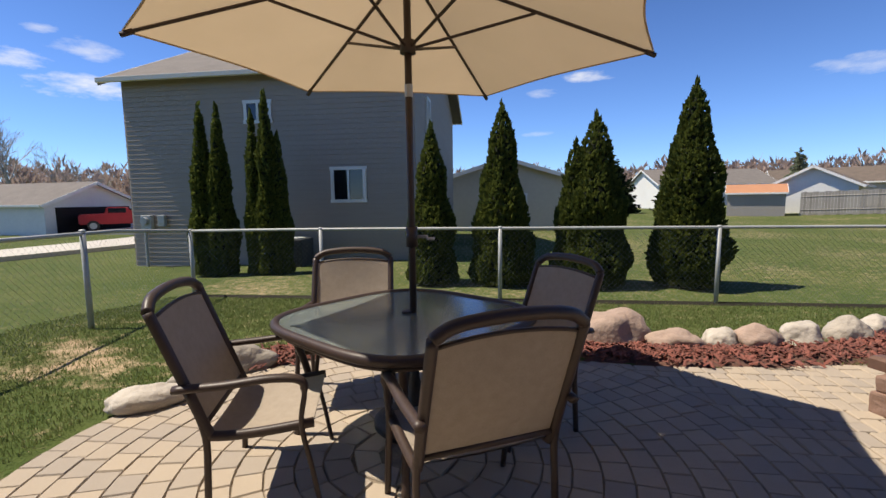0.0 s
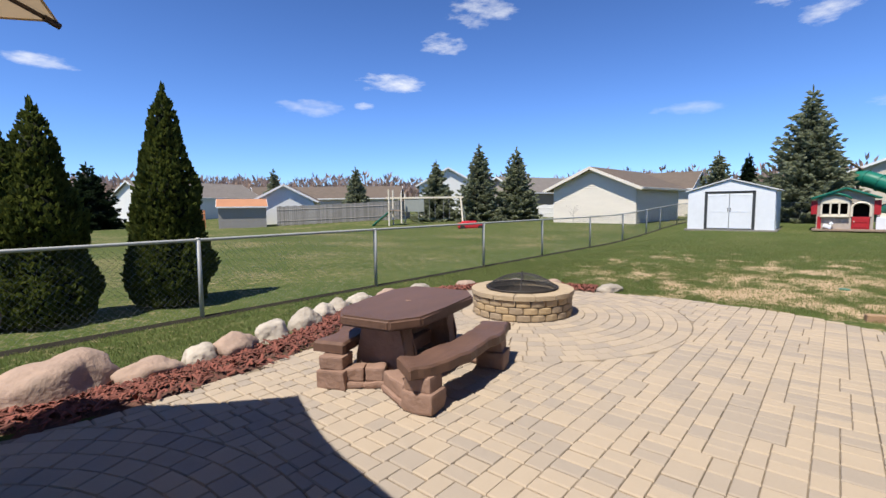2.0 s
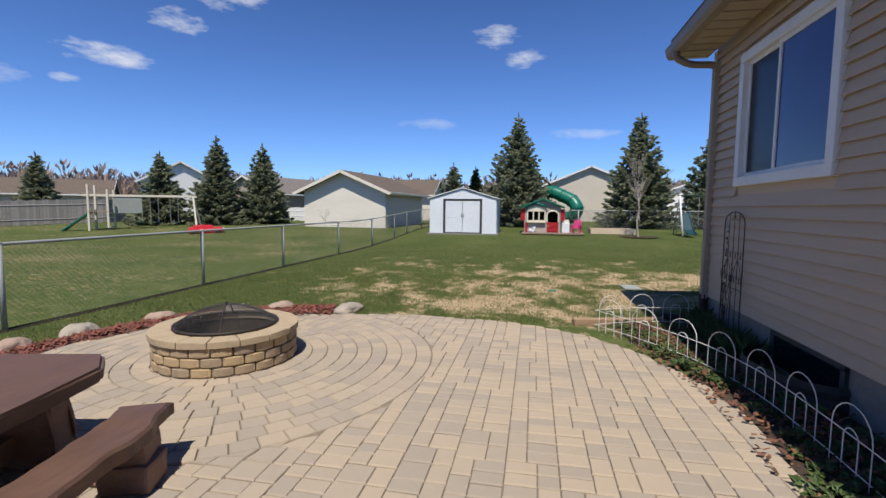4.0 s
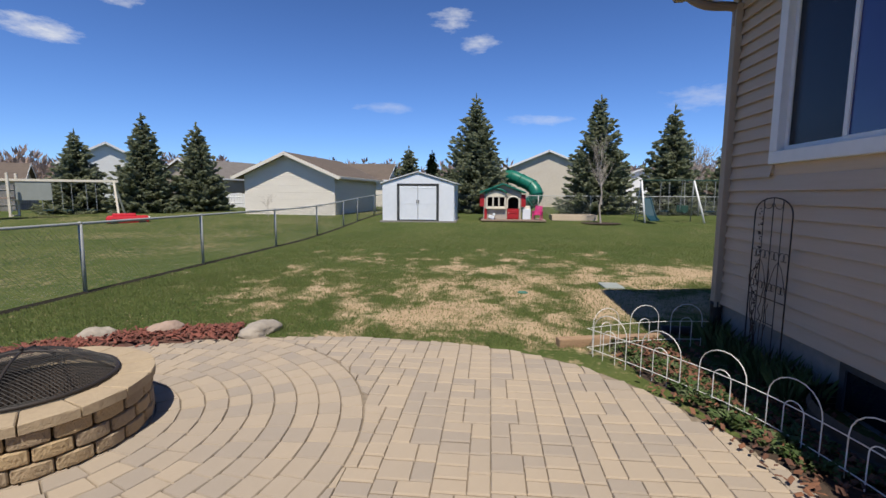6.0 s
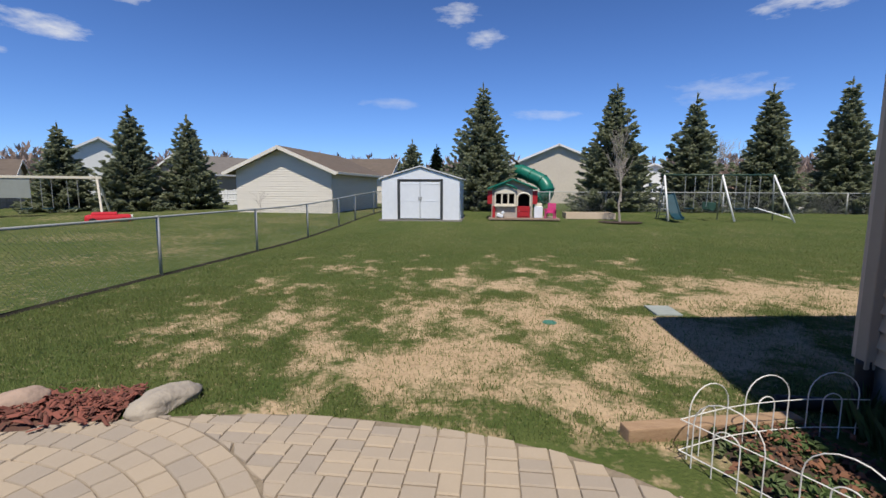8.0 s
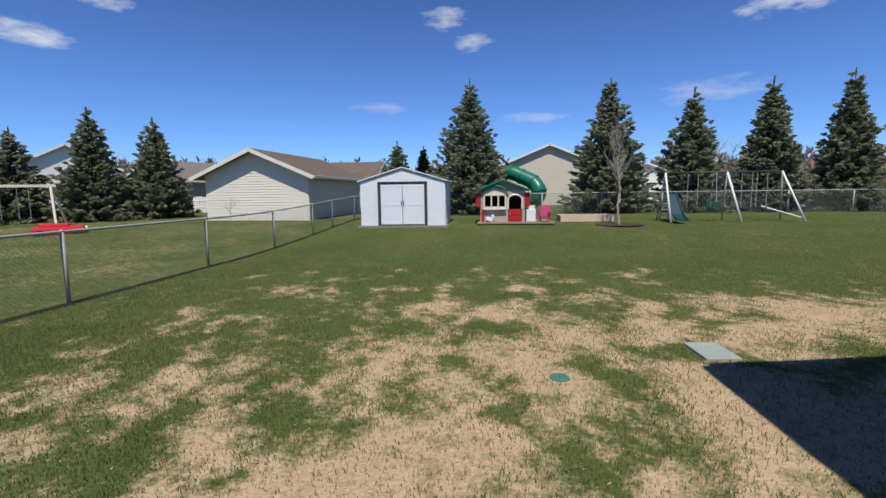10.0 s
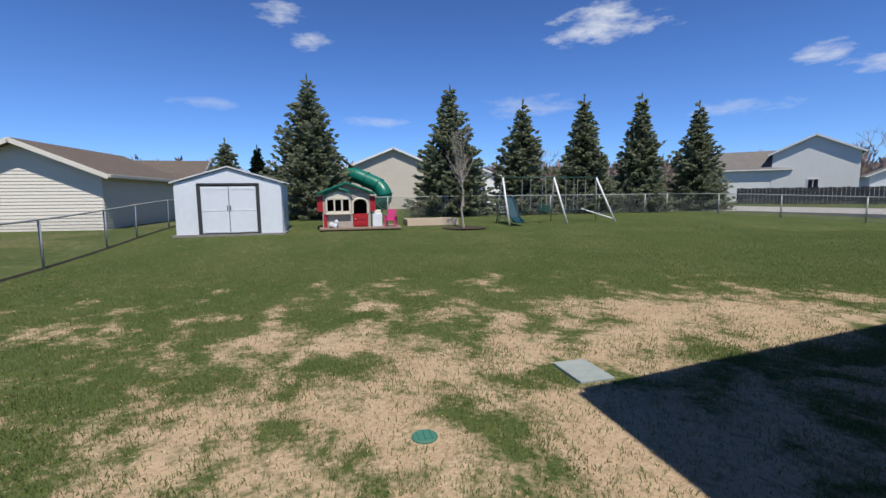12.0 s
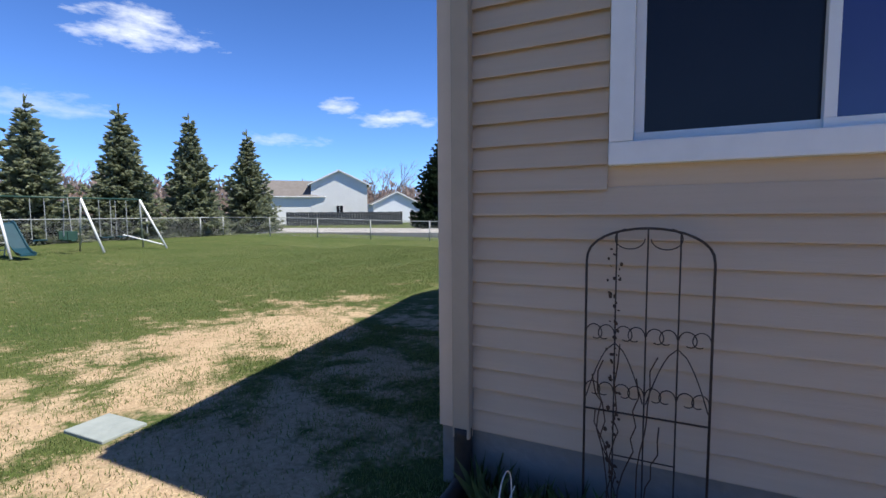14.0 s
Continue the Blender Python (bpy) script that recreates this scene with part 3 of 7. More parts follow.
def patio():
    base = prism(bmesh.new(), PATIO, -0.2, -0.014)
    floor = part("patio", base, M_SAND)
    tagged(floor, "tan concrete paver patio with round laying patterns", "patio", kind="structure")
    rng = random.Random(4)
    W = 0.116
    shapes = {}
    V, F = [], []

    def put(corners, square=False):
        fixed = []
        for x, y in corners:
            if not inside(x, y, PATIO):
                _, x, y = nearest_edge(x, y)
            fixed.append((x, y))
        ok = [fixed[i] for i in range(len(fixed)) if (Vector(fixed[i]) - Vector(fixed[i - 1])).length > 0.015]
        if len(ok) < 3:
            return
        v, f = paver_mesh(ok, rng.uniform(-0.0035, 0.0015), square and len(ok) == 4)
        k = len(V)
        V.extend(v)
        F.extend(tuple(i + k for i in q) for q in f)

    count = 0
    field = []
    y = -1.0
    while y < 5.4:
        x = -2.6 + rng.uniform(0, 0.3)
        while x < 8.1:
            rows = ((0.0, W), (W, 1.5 * W)) if rng.random() < 0.5 else ((0.0, 1.5 * W), (1.5 * W, W))
            for dy, hh in rows:
                cuts = rng.choice(((1.5, 1.5), (1, 1, 1), (1.5, 1.5))) if hh == W else rng.choice(((1, 1, 1), (1.5, 1.5), (1, 1, 1)))
                xx = x
                for c in cuts:
                    field.append((xx + c * W / 2, y + dy + hh / 2, c * W, hh))
                    xx += c * W
            x += 3 * W
        y += 2.5 * W
    for cx, cy, ln, hh in field:
        if not inside(cx, cy, PATIO) or any(math.hypot(cx - c[0], cy - c[1]) < r - 0.05 for c, r in RINGS):
            continue
        corners = [(cx - ln / 2, cy - hh / 2), (cx + ln / 2, cy - hh / 2), (cx + ln / 2, cy + hh / 2), (cx - ln / 2, cy + hh / 2)]
        whole = all(inside(*q, PATIO) for q in corners) and all(math.hypot(q[0] - c[0], q[1] - c[1]) > r for q in corners for c, r in RINGS)
        if whole and 3.9 < cx < 6.6 and -0.4 < cy < 1.4 and count < 300:
            key = (round(ln, 3), round(hh, 3))
            if key not in shapes:
                v, f = paver_mesh(((-ln / 2, -hh / 2), (ln / 2, -hh / 2), (ln / 2, hh / 2), (-ln / 2, hh / 2)), 0.0, True)
                me = bpy.data.meshes.new("paver")
                me.from_pydata(v, [], f)
                me.materials.append(M_PAVER_PIECE)
                shapes[key] = me
            ob = new("paver", shapes[key])
            ob.parent = floor
            ob.location = (cx, cy, rng.uniform(-0.003, 0.0015))
            ob.rotation_euler = (rng.uniform(-0.006, 0.006), rng.uniform(-0.006, 0.006), rng.uniform(-0.012, 0.012))
            count += 1
            continue
        out = []
        for qx, qy in corners:
            for c, r in RINGS:
                dd = math.hypot(qx - c[0], qy - c[1])
                if dd < r + 0.004:
                    qx, qy = c[0] + (qx - c[0]) * (r + 0.004) / dd, c[1] + (qy - c[1]) * (r + 0.004) / dd
            out.append((qx, qy))
        put(out, whole)
    for c, r in RINGS:
        RW = 0.146
        k = int(r / RW)
        for i in range(k):
            r1 = r - i * RW
            r0 = r1 - RW
            if r0 < 0.1 or (c == PIT and r1 < 0.6):
                break
            n = max(6, int(2 * math.pi * (r0 + RW / 2) / 0.165))
            ph = rng.uniform(0, 6)
            for j in range(n):
                a0, a1 = ph + 2 * math.pi * j / n, ph + 2 * math.pi * (j + 1) / n
                am = (a0 + a1) / 2
                mx, my = c[0] + (r0 + RW / 2) * math.cos(am), c[1] + (r0 + RW / 2) * math.sin(am)
                if not inside(mx, my, PATIO):
                    continue
                put([(c[0] + rr * math.cos(aa), c[1] + rr * math.sin(aa)) for rr, aa in ((r0, a0), (r1, a0), (r1, a1), (r0, a1))])
    tagged(joined("paving", V, F, M_PAVER_REST, floor), kind="stuff")


# ---- stones, mulch and beds ----
def stone(x, y, sx, sy, sz, mat, label, rz=0, seed=0):
    bm = bmesh.new()
    bmesh.ops.create_icosphere(bm, subdivisions=4, radius=1.0)
    for v in bm.verts:
        p = v.co.copy()
        k = 1 + 0.30 * noise.noise(p * 1.1 + Vector((seed * 3.7, seed, 2))) + 0.10 * noise.noise(p * 3 + Vector((seed, 5, 1))) + 0.03 * noise.noise(p * 8 + Vector((1, seed, 5)))
        v.co = Vector((p.x * k * sx / 2, p.y * k * sy / 2, max(p.z * k, -0.25) * sz * 0.8))
    ob = part("garden_stone", bm, mat, smooth=True)
    ob.matrix_basis = pose(x, y, lie(x, y) + sz * 0.12, 0, 0, rz)
    return tagged(ob, label, "stone", group="stones edging the mulch bed")


STONES = [
    (1.22, 4.72, 0.72, 0.5, 0.34, M_ROCK_PINK, "large pinkish granite boulder beside the mulch", 10),
    (1.80, 4.62, 0.50, 0.3, 0.16, M_ROCK_PINK, "low pinkish stone beside the mulch", 0),
    (2.22, 4.68, 0.34, 0.3, 0.17, M_ROCK_WHITE, "pale rounded stone beside the mulch", 20),
    (2.55, 4.72, 0.50, 0.34, 0.20, M_ROCK_PINK, "pinkish rounded stone beside the mulch", 30),
    (3.02, 4.88, 0.42, 0.32, 0.22, M_ROCK_WHITE, "white-topped field stone beside the mulch", 15),
    (3.50, 5.02, 0.44, 0.34, 0.21, M_ROCK, "grey speckled field stone beside the mulch", 30),
    (3.95, 5.30, 0.40, 0.32, 0.20, M_ROCK_WHITE, "pale field stone beside the mulch", 30),
    (4.40, 5.58, 0.38, 0.30, 0.17, M_ROCK, "grey field stone beside the mulch", 30),
    (4.95, 5.80, 0.45, 0.30, 0.17, M_ROCK_WHITE, "pale flat stone beside the mulch", 10),
    (5.50, 5.82, 0.40, 0.30, 0.14, M_ROCK_PINK, "low pinkish stone behind the fire pit", 0),
    (6.15, 5.72, 0.40, 0.30, 0.14, M_ROCK, "low grey stone behind the fire pit", -20),
    (6.85, 5.25, 0.38, 0.28, 0.12, M_ROCK_PINK, "small pinkish stone behind the fire pit", -40),
    (7.35, 4.55, 0.32, 0.26, 0.13, M_ROCK, "small grey stone in red mulch", -60),
    (7.62, 4.05, 0.34, 0.28, 0.13, M_ROCK_PINK, "small pink stone in red mulch", -60),
    (7.78, 3.12, 0.48, 0.34, 0.11, M_ROCK, "smooth pale stone at the bed's end", -20),
    (-2.02, 3.52, 0.80, 0.32, 0.20, M_ROCK, "long grey boulder at the patio edge", 52),
    (-2.17, 2.93, 0.50, 0.26, 0.15, M_ROCK_WHITE, "white boulder at the patio edge", 40),
    (-1.55, 4.35, 0.42, 0.3, 0.22, M_ROCK_WHITE, "pale stone beside the mulch", 20),
    (-1.05, 4.72, 0.50, 0.36, 0.2, M_ROCK, "grey stone beside the mulch", 10),
    (-0.35, 4.85, 0.46, 0.34, 0.2, M_ROCK_WHITE, "pale stone beside the mulch", 0),
    (0.35, 4.85, 0.46, 0.34, 0.2, M_ROCK_PINK, "pinkish stone beside the mulch", 0),
]
for i, (x, y, sx, sy, sz, m, lab, rz) in enumerate(STONES):
    stone(x, y, sx, sy, sz, m, lab, rz, i + 1)


def chips(name, label, path, half, count, mat, parent, seed, size=(0.035, 0.012, 0.006), z0=0.02):
    """Loose bark chips strewn along a path."""
    rng = random.Random(seed)
    V, F = [], []
    for _ in range(count):
        i = rng.randrange(len(path) - 1)
        p = Vector(path[i]).lerp(Vector(path[i + 1]), rng.random())
        d = (Vector(path[i + 1]) - Vector(path[i])).normalized()
        o = rng.gauss(0, 0.5)
        p = p + Vector((-d.y, d.x, 0)) * half * max(-1.15, min(1.15, o))
        s = rng.uniform(0.5, 1.5)
        m = pose(p.x, p.y, lie(p.x, p.y) + z0 + 0.02 * (1 - abs(o)) + rng.uniform(0, 0.02), rng.uniform(-40, 40), rng.uniform(-40, 40), rng.uniform(0, 360))
        k = len(V)
        a, b, c = size[0] * s, size[1] * s, size[2]
        V.extend(m @ Vector(q) for q in ((-a, -b, 0), (a * 0.8, -b * 0.6, 0), (a, b, 0), (-a * 0.7, b * 0.8, 0), (-a * 0.8, 0, c), (a * 0.8, 0, c)))
        F.extend(((k, k + 1, k + 5, k + 4), (k + 1, k + 2, k + 5), (k + 2, k + 3, k + 4, k + 5), (k + 3, k, k + 4)))
    return tagged(joined(name, V, F, mat, parent), label, kind="stuff")


def ribbon(name, path, half, mat, crown=0.03):
    V, F = [], []
    k = 7
    for i, p in enumerate(path):
        p = Vector(p)
        d = (Vector(path[min(i + 1, len(path) - 1)]) - Vector(path[max(i - 1, 0)])).normalized()
        s = Vector((-d.y, d.x, 0))
        for j in range(k):
            u = j / (k - 1) * 2 - 1
            q = p + s * half * u * (1 + 0.2 * noise.noise(p * 2))
            V.append((q.x, q.y, lie(q.x, q.y) - 0.03 + (crown + 0.03) * (1 - u * u) + 0.012 * noise.noise(q * 7)))
    for i in range(len(path) - 1):
        for j in range(k - 1):
            a = i * k + j
            F.append((a, a + k, a + k + 1, a + 1))
    return joined(name, V, F, mat, smooth=True)


MULCH_PATH = catmull([(-2.0, 3.75, 0), (-1.3, 4.3, 0), (-0.5, 4.6, 0), (0.4, 4.62, 0), (1.1, 4.38, 0), (1.9, 4.32, 0), (3.1, 4.5, 0), (4.2, 5.1, 0), (5.4, 5.52, 0), (6.6, 5.1, 0), (7.4, 4.2, 0), (7.72, 3.3, 0)], 6)
bed = tagged(ribbon("mulch_bed", MULCH_PATH, 0.26, M_MULCH_BED), "curved bed of red bark mulch", "mulch bed", kind="structure")
chips("bark_chips", "red bark chips", MULCH_PATH, 0.25, 6500, M_MULCH, bed, 5)

SOIL_PATH = catmull([(1.0, -1.12, 0), (3.0, -1.15, 0), (4.6, -1.18, 0), (5.6, -1.2, 0), (6.4, -1.05, 0), (7.1, -0.85, 0), (7.9, -0.75, 0)], 6)
soil = tagged(ribbon("flower_bed", SOIL_PATH, 0.46, M_SOIL, 0.02), "dark soil flower bed along the house wall", "flower bed", kind="structure")
chips("dead_leaves", "brown dead leaves", SOIL_PATH, 0.42, 2600, material("dead leaf", (0.22, 0.10, 0.055), (0.12, 0.06, 0.04), 30, 0.9, pick="island", c3=(0.08, 0.04, 0.03)), soil, 8, (0.018, 0.012, 0.006))
tagged(part("landscape_timber", box_of((7.85, -0.45, 0.02), (0.11, 1.15, 0.1), pose(0, 0, 0, 0, 0, 14), 0.012), material("weathered timber", (0.42, 0.28, 0.17), (0.28, 0.18, 0.11), 20, 0.9, bump=0.4, stretch=(8, 1, 8))), "weathered brown timber edging the flower bed", "edging")


# ---- fire pit ----
def fire_pit():
    pit = thing("fire_pit", "round tan block fire pit with capstones", "fire pit", (*PIT, 0))
    R, r, h = 0.625, 0.47, 0.085
    for course in range(3):
        n = 22
        sh = bmesh.new()
        a = math.pi / n * 0.94
        pts = [(R * math.cos(-a), R * math.sin(-a)), (R * 1.012, 0), (R * math.cos(a), R * math.sin(a)), ((r + 0.04) * math.cos(a), (r + 0.04) * math.sin(a)), ((r + 0.04) * math.cos(-a), (r + 0.04) * math.sin(-a))]
        prism(sh, pts, 0.004, h - 0.004)
        bmesh.ops.bevel(sh, geom=sh.edges[:], offset=0.008, segments=1, affect="EDGES")
        me = mesh_of(sh, "block", M_BLOCK)
        for i in range(n):
            ob = new("block", me)
            ob.parent = pit
            ob.matrix_basis = pose(0, 0, course * h, 0, 0, 360 * (i + 0.5 * course + 0.04 * math.sin(i * 7 + course)) / n)
    for i in range(16):
        a0, a1 = 360 * i / 16 + 0.4, 360 * (i + 1) / 16 - 0.4
        bm = prism(bmesh.new(), arc(0, 0, 0.648, a0, a1, 3) + arc(0, 0, 0.46, a1, a0, 3), 3 * h, 3 * h + 0.055)
        bmesh.ops.bevel(bm, geom=[e for e in bm.edges if abs(e.verts[0].co.z - e.verts[1].co.z) < 0.001 and e.verts[0].co.z > 3 * h + 0.05], offset=0.006, segments=1, affect="EDGES")
        part("capstone", bm, M_CAP, pit)
    bm = bmesh.new()
    ring = arc(0, 0, 0.475, 0, 348.75, 31)
    lo, hi = [bm.verts.new((x, y, 0.02)) for x, y in ring], [bm.verts.new((x, y, 3 * h)) for x, y in ring]
    for i in range(32):
        j = (i + 1) % 32
        bm.faces.new((lo[j], lo[i], hi[i], hi[j]))
    part("lining", bm, M_PIT_IN, pit, "sooty inner wall")
    bm = bmesh.new()
    bmesh.ops.create_circle(bm, cap_ends=True, radius=0.475, segments=32, matrix=pose(0, 0, 0.03))
    part("ash_bed", bm, M_ASH, pit, "grey ash")
    top = 3 * h + 0.055
    screen = thing("spark_screen", "black domed mesh spark screen on the fire pit", "spark screen", (*PIT, top))
    part("rim", tube(bmesh.new(), [(x, y, 0.015) for x, y in arc(0, 0, 0.45, 0, 348, 31)], 0.013, 8, True), M_BLACK, screen, smooth=True)
    rise = 0.17
    for k in range(2):
        pts = []
        for i in range(17):
            u = -1 + i / 8
            pts.append((0.45 * u * math.cos(k * math.pi / 2 + 0.5), 0.45 * u * math.sin(k * math.pi / 2 + 0.5), 0.015 + rise * (1 - u * u)))
        part("brace", tube(bmesh.new(), pts, 0.008, 6), M_BLACK, screen, smooth=True)
    V, F = [], []

    def wire(pts, w=0.0019):
        for p, q in zip(pts, pts[1:]):
            p, q = Vector(p), Vector(q)
            d = (q - p).normalized()
            s = d.cross(Vector((0, 0, 1)))
            s = s.normalized() * w if s.length > 1e-4 else Vector((w, 0, 0))
            u = Vector((0, 0, w))
            k = len(V)
            V.extend((p + s, p + u, p - s, q + s, q + u, q - s))
            F.extend(((k, k + 1, k + 4, k + 3), (k + 1, k + 2, k + 5, k + 4)))

    for i in range(-25, 26):
        o = i * 0.0175
        hw = math.sqrt(max(0.445 ** 2 - o * o, 0))
        if hw < 0.03:
            continue
        us = [-hw + 2 * hw * j / 10 for j in range(11)]
        wire([(u, o, 0.015 + rise * (1 - (u * u + o * o) / 0.2025)) for u in us])
        wire([(o, u, 0.015 + rise * (1 - (u * u + o * o) / 0.2025)) for u in us])
    tagged(joined("screen_mesh", V, F, M_MESH, screen), kind="stuff")
    part("knob", tube(bmesh.new(), [(0, 0, 0.18), (0, 0, 0.205), (0, 0, 0.215)], [0.008, 0.012, 0.006], 8), M_BLACK, screen)


fire_pit()


# ---- resin picnic table ----
def stone_block(c, size, turn, seed, parent):
    """A cast block with knocked-about faces."""
    bm = box_of((0, 0, 0), size, bevel=0.018)
    bmesh.ops.subdivide_edges(bm, edges=[e for e in bm.edges if e.calc_length() > 0.06], cuts=2, use_grid_fill=True)
    for v in bm.verts:
        v.co += 0.013 * noise.noise_vector(v.co * 9 + Vector((seed * 3.1, seed, 2)))
    bmesh.ops.transform(bm, matrix=pose(*c, 0, 0, turn), verts=bm.verts)
    part("stone_block", bm, M_RESIN_STONE, parent)


def bench_plank(line, half, parent):
    """A thick wavy plank along line."""
    pts = catmull([(x, y, 0) for x, y in line], 6)
    bm = bmesh.new()
    rings = []
    for i, p in enumerate(pts):
        d = (pts[min(i + 1, len(pts) - 1)] - pts[max(i - 1, 0)]).normalized()
        n = Vector((-d.y, d.x, 0))
        hw = half * (1 + 0.09 * math.sin(i * 0.62 + 1) + 0.04 * math.sin(i * 1.7))
        end = 0.012 if i in (0, len(pts) - 1) else 0.0
        up = 0.005 * math.sin(i * 0.8)
        sec = ((-hw * 0.90, 0.240 + end), (hw * 0.90, 0.240 + end), (hw, 0.252), (hw, 0.312), (hw * 0.90, 0.328 - end), (-hw * 0.90, 0.328 - end), (-hw, 0.312), (-hw, 0.252))
        rings.append([bm.verts.new(p + n * u * (1 - 2 * end) + Vector((0, 0, z + up))) for u, z in sec])
    k = len(rings[0])
    for a, b in zip(rings, rings[1:]):
        for j in range(k):
            bm.faces.new((a[j], a[(j + 1) % k], b[(j + 1) % k], b[j]))
    bm.faces.new(rings[0][::-1]), bm.faces.new(rings[-1])
    bmesh.ops.recalc_face_normals(bm, faces=bm.faces)
    part("bench", bm, M_RESIN, parent)


def picnic_table():
    t = thing("picnic_table", "brown moulded resin picnic table with stone-look feet", "picnic table", (3.40, 3.23, 0), 0)
    turn = 15.5
    m = pose(0, 0, 0, 0, 0, turn)
    zt = 0.54
    poly = [(-0.69, -0.225), (-0.48, -0.39), (-0.05, -0.41), (0.42, -0.445), (0.67, -0.30), (0.70, 0.30), (0.44, 0.43), (0.0, 0.40), (-0.45, 0.385), (-0.67, 0.22)]
    bm = prism(bmesh.new(), poly, zt - 0.085, zt, m)
    bmesh.ops.bevel(bm, geom=bm.edges[:], offset=0.018, segments=3, affect="EDGES")
    part("tabletop", bm, M_RESIN, t)
    hole = m @ Vector((0, 0, zt))
    part("hole_plug", tube(bmesh.new(), [hole + Vector((0, 0, -0.02)), hole + Vector((0, 0, 0.003))], 0.026, 14), M_RESIN_STONE, t, "round umbrella hole plug")
    for u in (-0.40, 0.40):
        bm = bmesh.new()
        prof = [(-0.25, 0.02), (0.25, 0.02), (0.21, 0.18), (0.19, 0.47), (-0.19, 0.47), (-0.21, 0.18)]
        prism(bm, prof, -0.085, 0.085, m @ pose(u, -0.02, 0) @ TURN_YZ)
        bmesh.ops.bevel(bm, geom=bm.edges[:], offset=0.022, segments=2, affect="EDGES")
        bmesh.ops.subdivide_edges(bm, edges=[e for e in bm.edges if e.calc_length() > 0.1], cuts=2, use_grid_fill=True)
        for v in bm.verts:
            v.co += 0.008 * noise.noise_vector(v.co * 8)
        part("pedestal", bm, M_RESIN_STONE, t)
    bm = box_of((0, -0.02, 0.15), (0.66, 0.08, 0.12), bevel=0.014)
    bmesh.ops.transform(bm, matrix=m, verts=bm.verts)
    part("stretcher", bm, M_RESIN_STONE, t)
    near = [(-0.735, -0.67), (-0.58, -0.735), (-0.26, -0.73), (0.10, -0.68), (0.38, -0.61), (0.60, -0.51)]
    far = [(-0.78, 0.10), (-0.52, 0.20), (-0.20, 0.36), (0.22, 0.49), (0.62, 0.56)]
    bench_plank(near, 0.130, t)
    bench_plank(far, 0.125, t)
    # near bench feet, far bench feet, and the low blocks that tie them to the pedestals
    for i, (x, y, r) in enumerate(((-0.63, -0.765, 12), (0.37, -0.64, 20), (-0.74, 0.05, 24), (0.42, 0.48, 18))):
        stone_block((x, y, 0.072), (0.21, 0.24, 0.144), r, i + 1, t)
        stone_block((x + 0.01, y + 0.01, 0.19), (0.19, 0.20, 0.115), r + 3, i + 11, t)
    for i, (x, y, sx, r) in enumerate(((-0.66, -0.06, 0.17, -50), (-0.55, -0.19, 0.16, -50), (-0.585, -0.50, 0.32, 72), (0.38, -0.40, 0.30, 95), (0.42, 0.28, 0.24, 95))):
        stone_block((x, y, 0.100), (sx, 0.14, 0.105), r, i + 21, t)
        stone_block((x, y, 0.025), (sx + 0.02, 0.18, 0.048), r, i + 31, t)


picnic_table()


# ---- patio dining set ----
def dining_table():
    cx, cy = -0.34, 2.80
    t = thing("patio_table", "brown metal patio table with rippled glass top", "table", (cx, cy, 0), 56)
    a = 0.66

    def outline(r, k=64):
        pts = []
        for i in range(k):
            c, s = math.cos(2 * math.pi * i / k), math.sin(2 * math.pi * i / k)
            q = r / (abs(c) ** 3.6 + abs(s) ** 3.6) ** (1 / 3.6)
            pts.append((q * c, q * s))
        return pts

    bm = prism(bmesh.new(), outline(a - 0.035), 0.695, 0.703)
    part("glass_top", bm, M_GLASS_TABLE, t, "rippled translucent glass top")
    part("rim", tube(bmesh.new(), [(x, y, 0.69) for x, y in outline(a - 0.02)], 0.027, 10, True), M_FRAME, t, smooth=True)
    part("lower_rim", tube(bmesh.new(), [(x, y, 0.645) for x, y in outline(a - 0.05)], 0.014, 8, True), M_FRAME, t, smooth=True)
    for k in range(4):
        c, s = math.cos(radians(45 + 90 * k)), math.sin(radians(45 + 90 * k))
        pts = catmull([(c * 0.70, s * 0.70, 0.65), (c * 0.62, s * 0.62, 0.5), (c * 0.58, s * 0.58, 0.3), (c * 0.66, s * 0.66, 0.0)], 6)
        part("leg", tube(bmesh.new(), pts, 0.021, 10), M_FRAME, t, smooth=True)
    part("pole_collar", tube(bmesh.new(), [(0.05, 0.04, 0.68), (0.05, 0.04, 0.715)], 0.035, 14), M_FRAME, t)


dining_table()

CANVAS = material("tan canvas", (0.57, 0.435, 0.285), (0.52, 0.395, 0.255), 3, 0.9, bump=0.15, bump_scale=400)
M_LIGHT_METAL = material("pale metal", (0.45, 0.45, 0.44), (0.38, 0.38, 0.38), 20, 0.4, metal=0.5)


def canvas_through(m, share=0.34):
    """Thin canvas, needles and leaves let some of the sun through."""
    t = m.node_tree
    b = t.nodes["Principled BSDF"]
    out = t.nodes["Material Output"]
    tr = t.nodes.new("ShaderNodeBsdfTranslucent")
    mix = t.nodes.new("ShaderNodeMixShader")
    mix.inputs[0].default_value = share
    t.links.new(b.inputs["Base Color"].links[0].from_socket, tr.inputs["Color"])
    t.links.new(b.outputs[0], mix.inputs[1])
    t.links.new(tr.outputs[0], mix.inputs[2])
    t.links.new(mix.outputs[0], out.inputs["Surface"])


canvas_through(CANVAS)


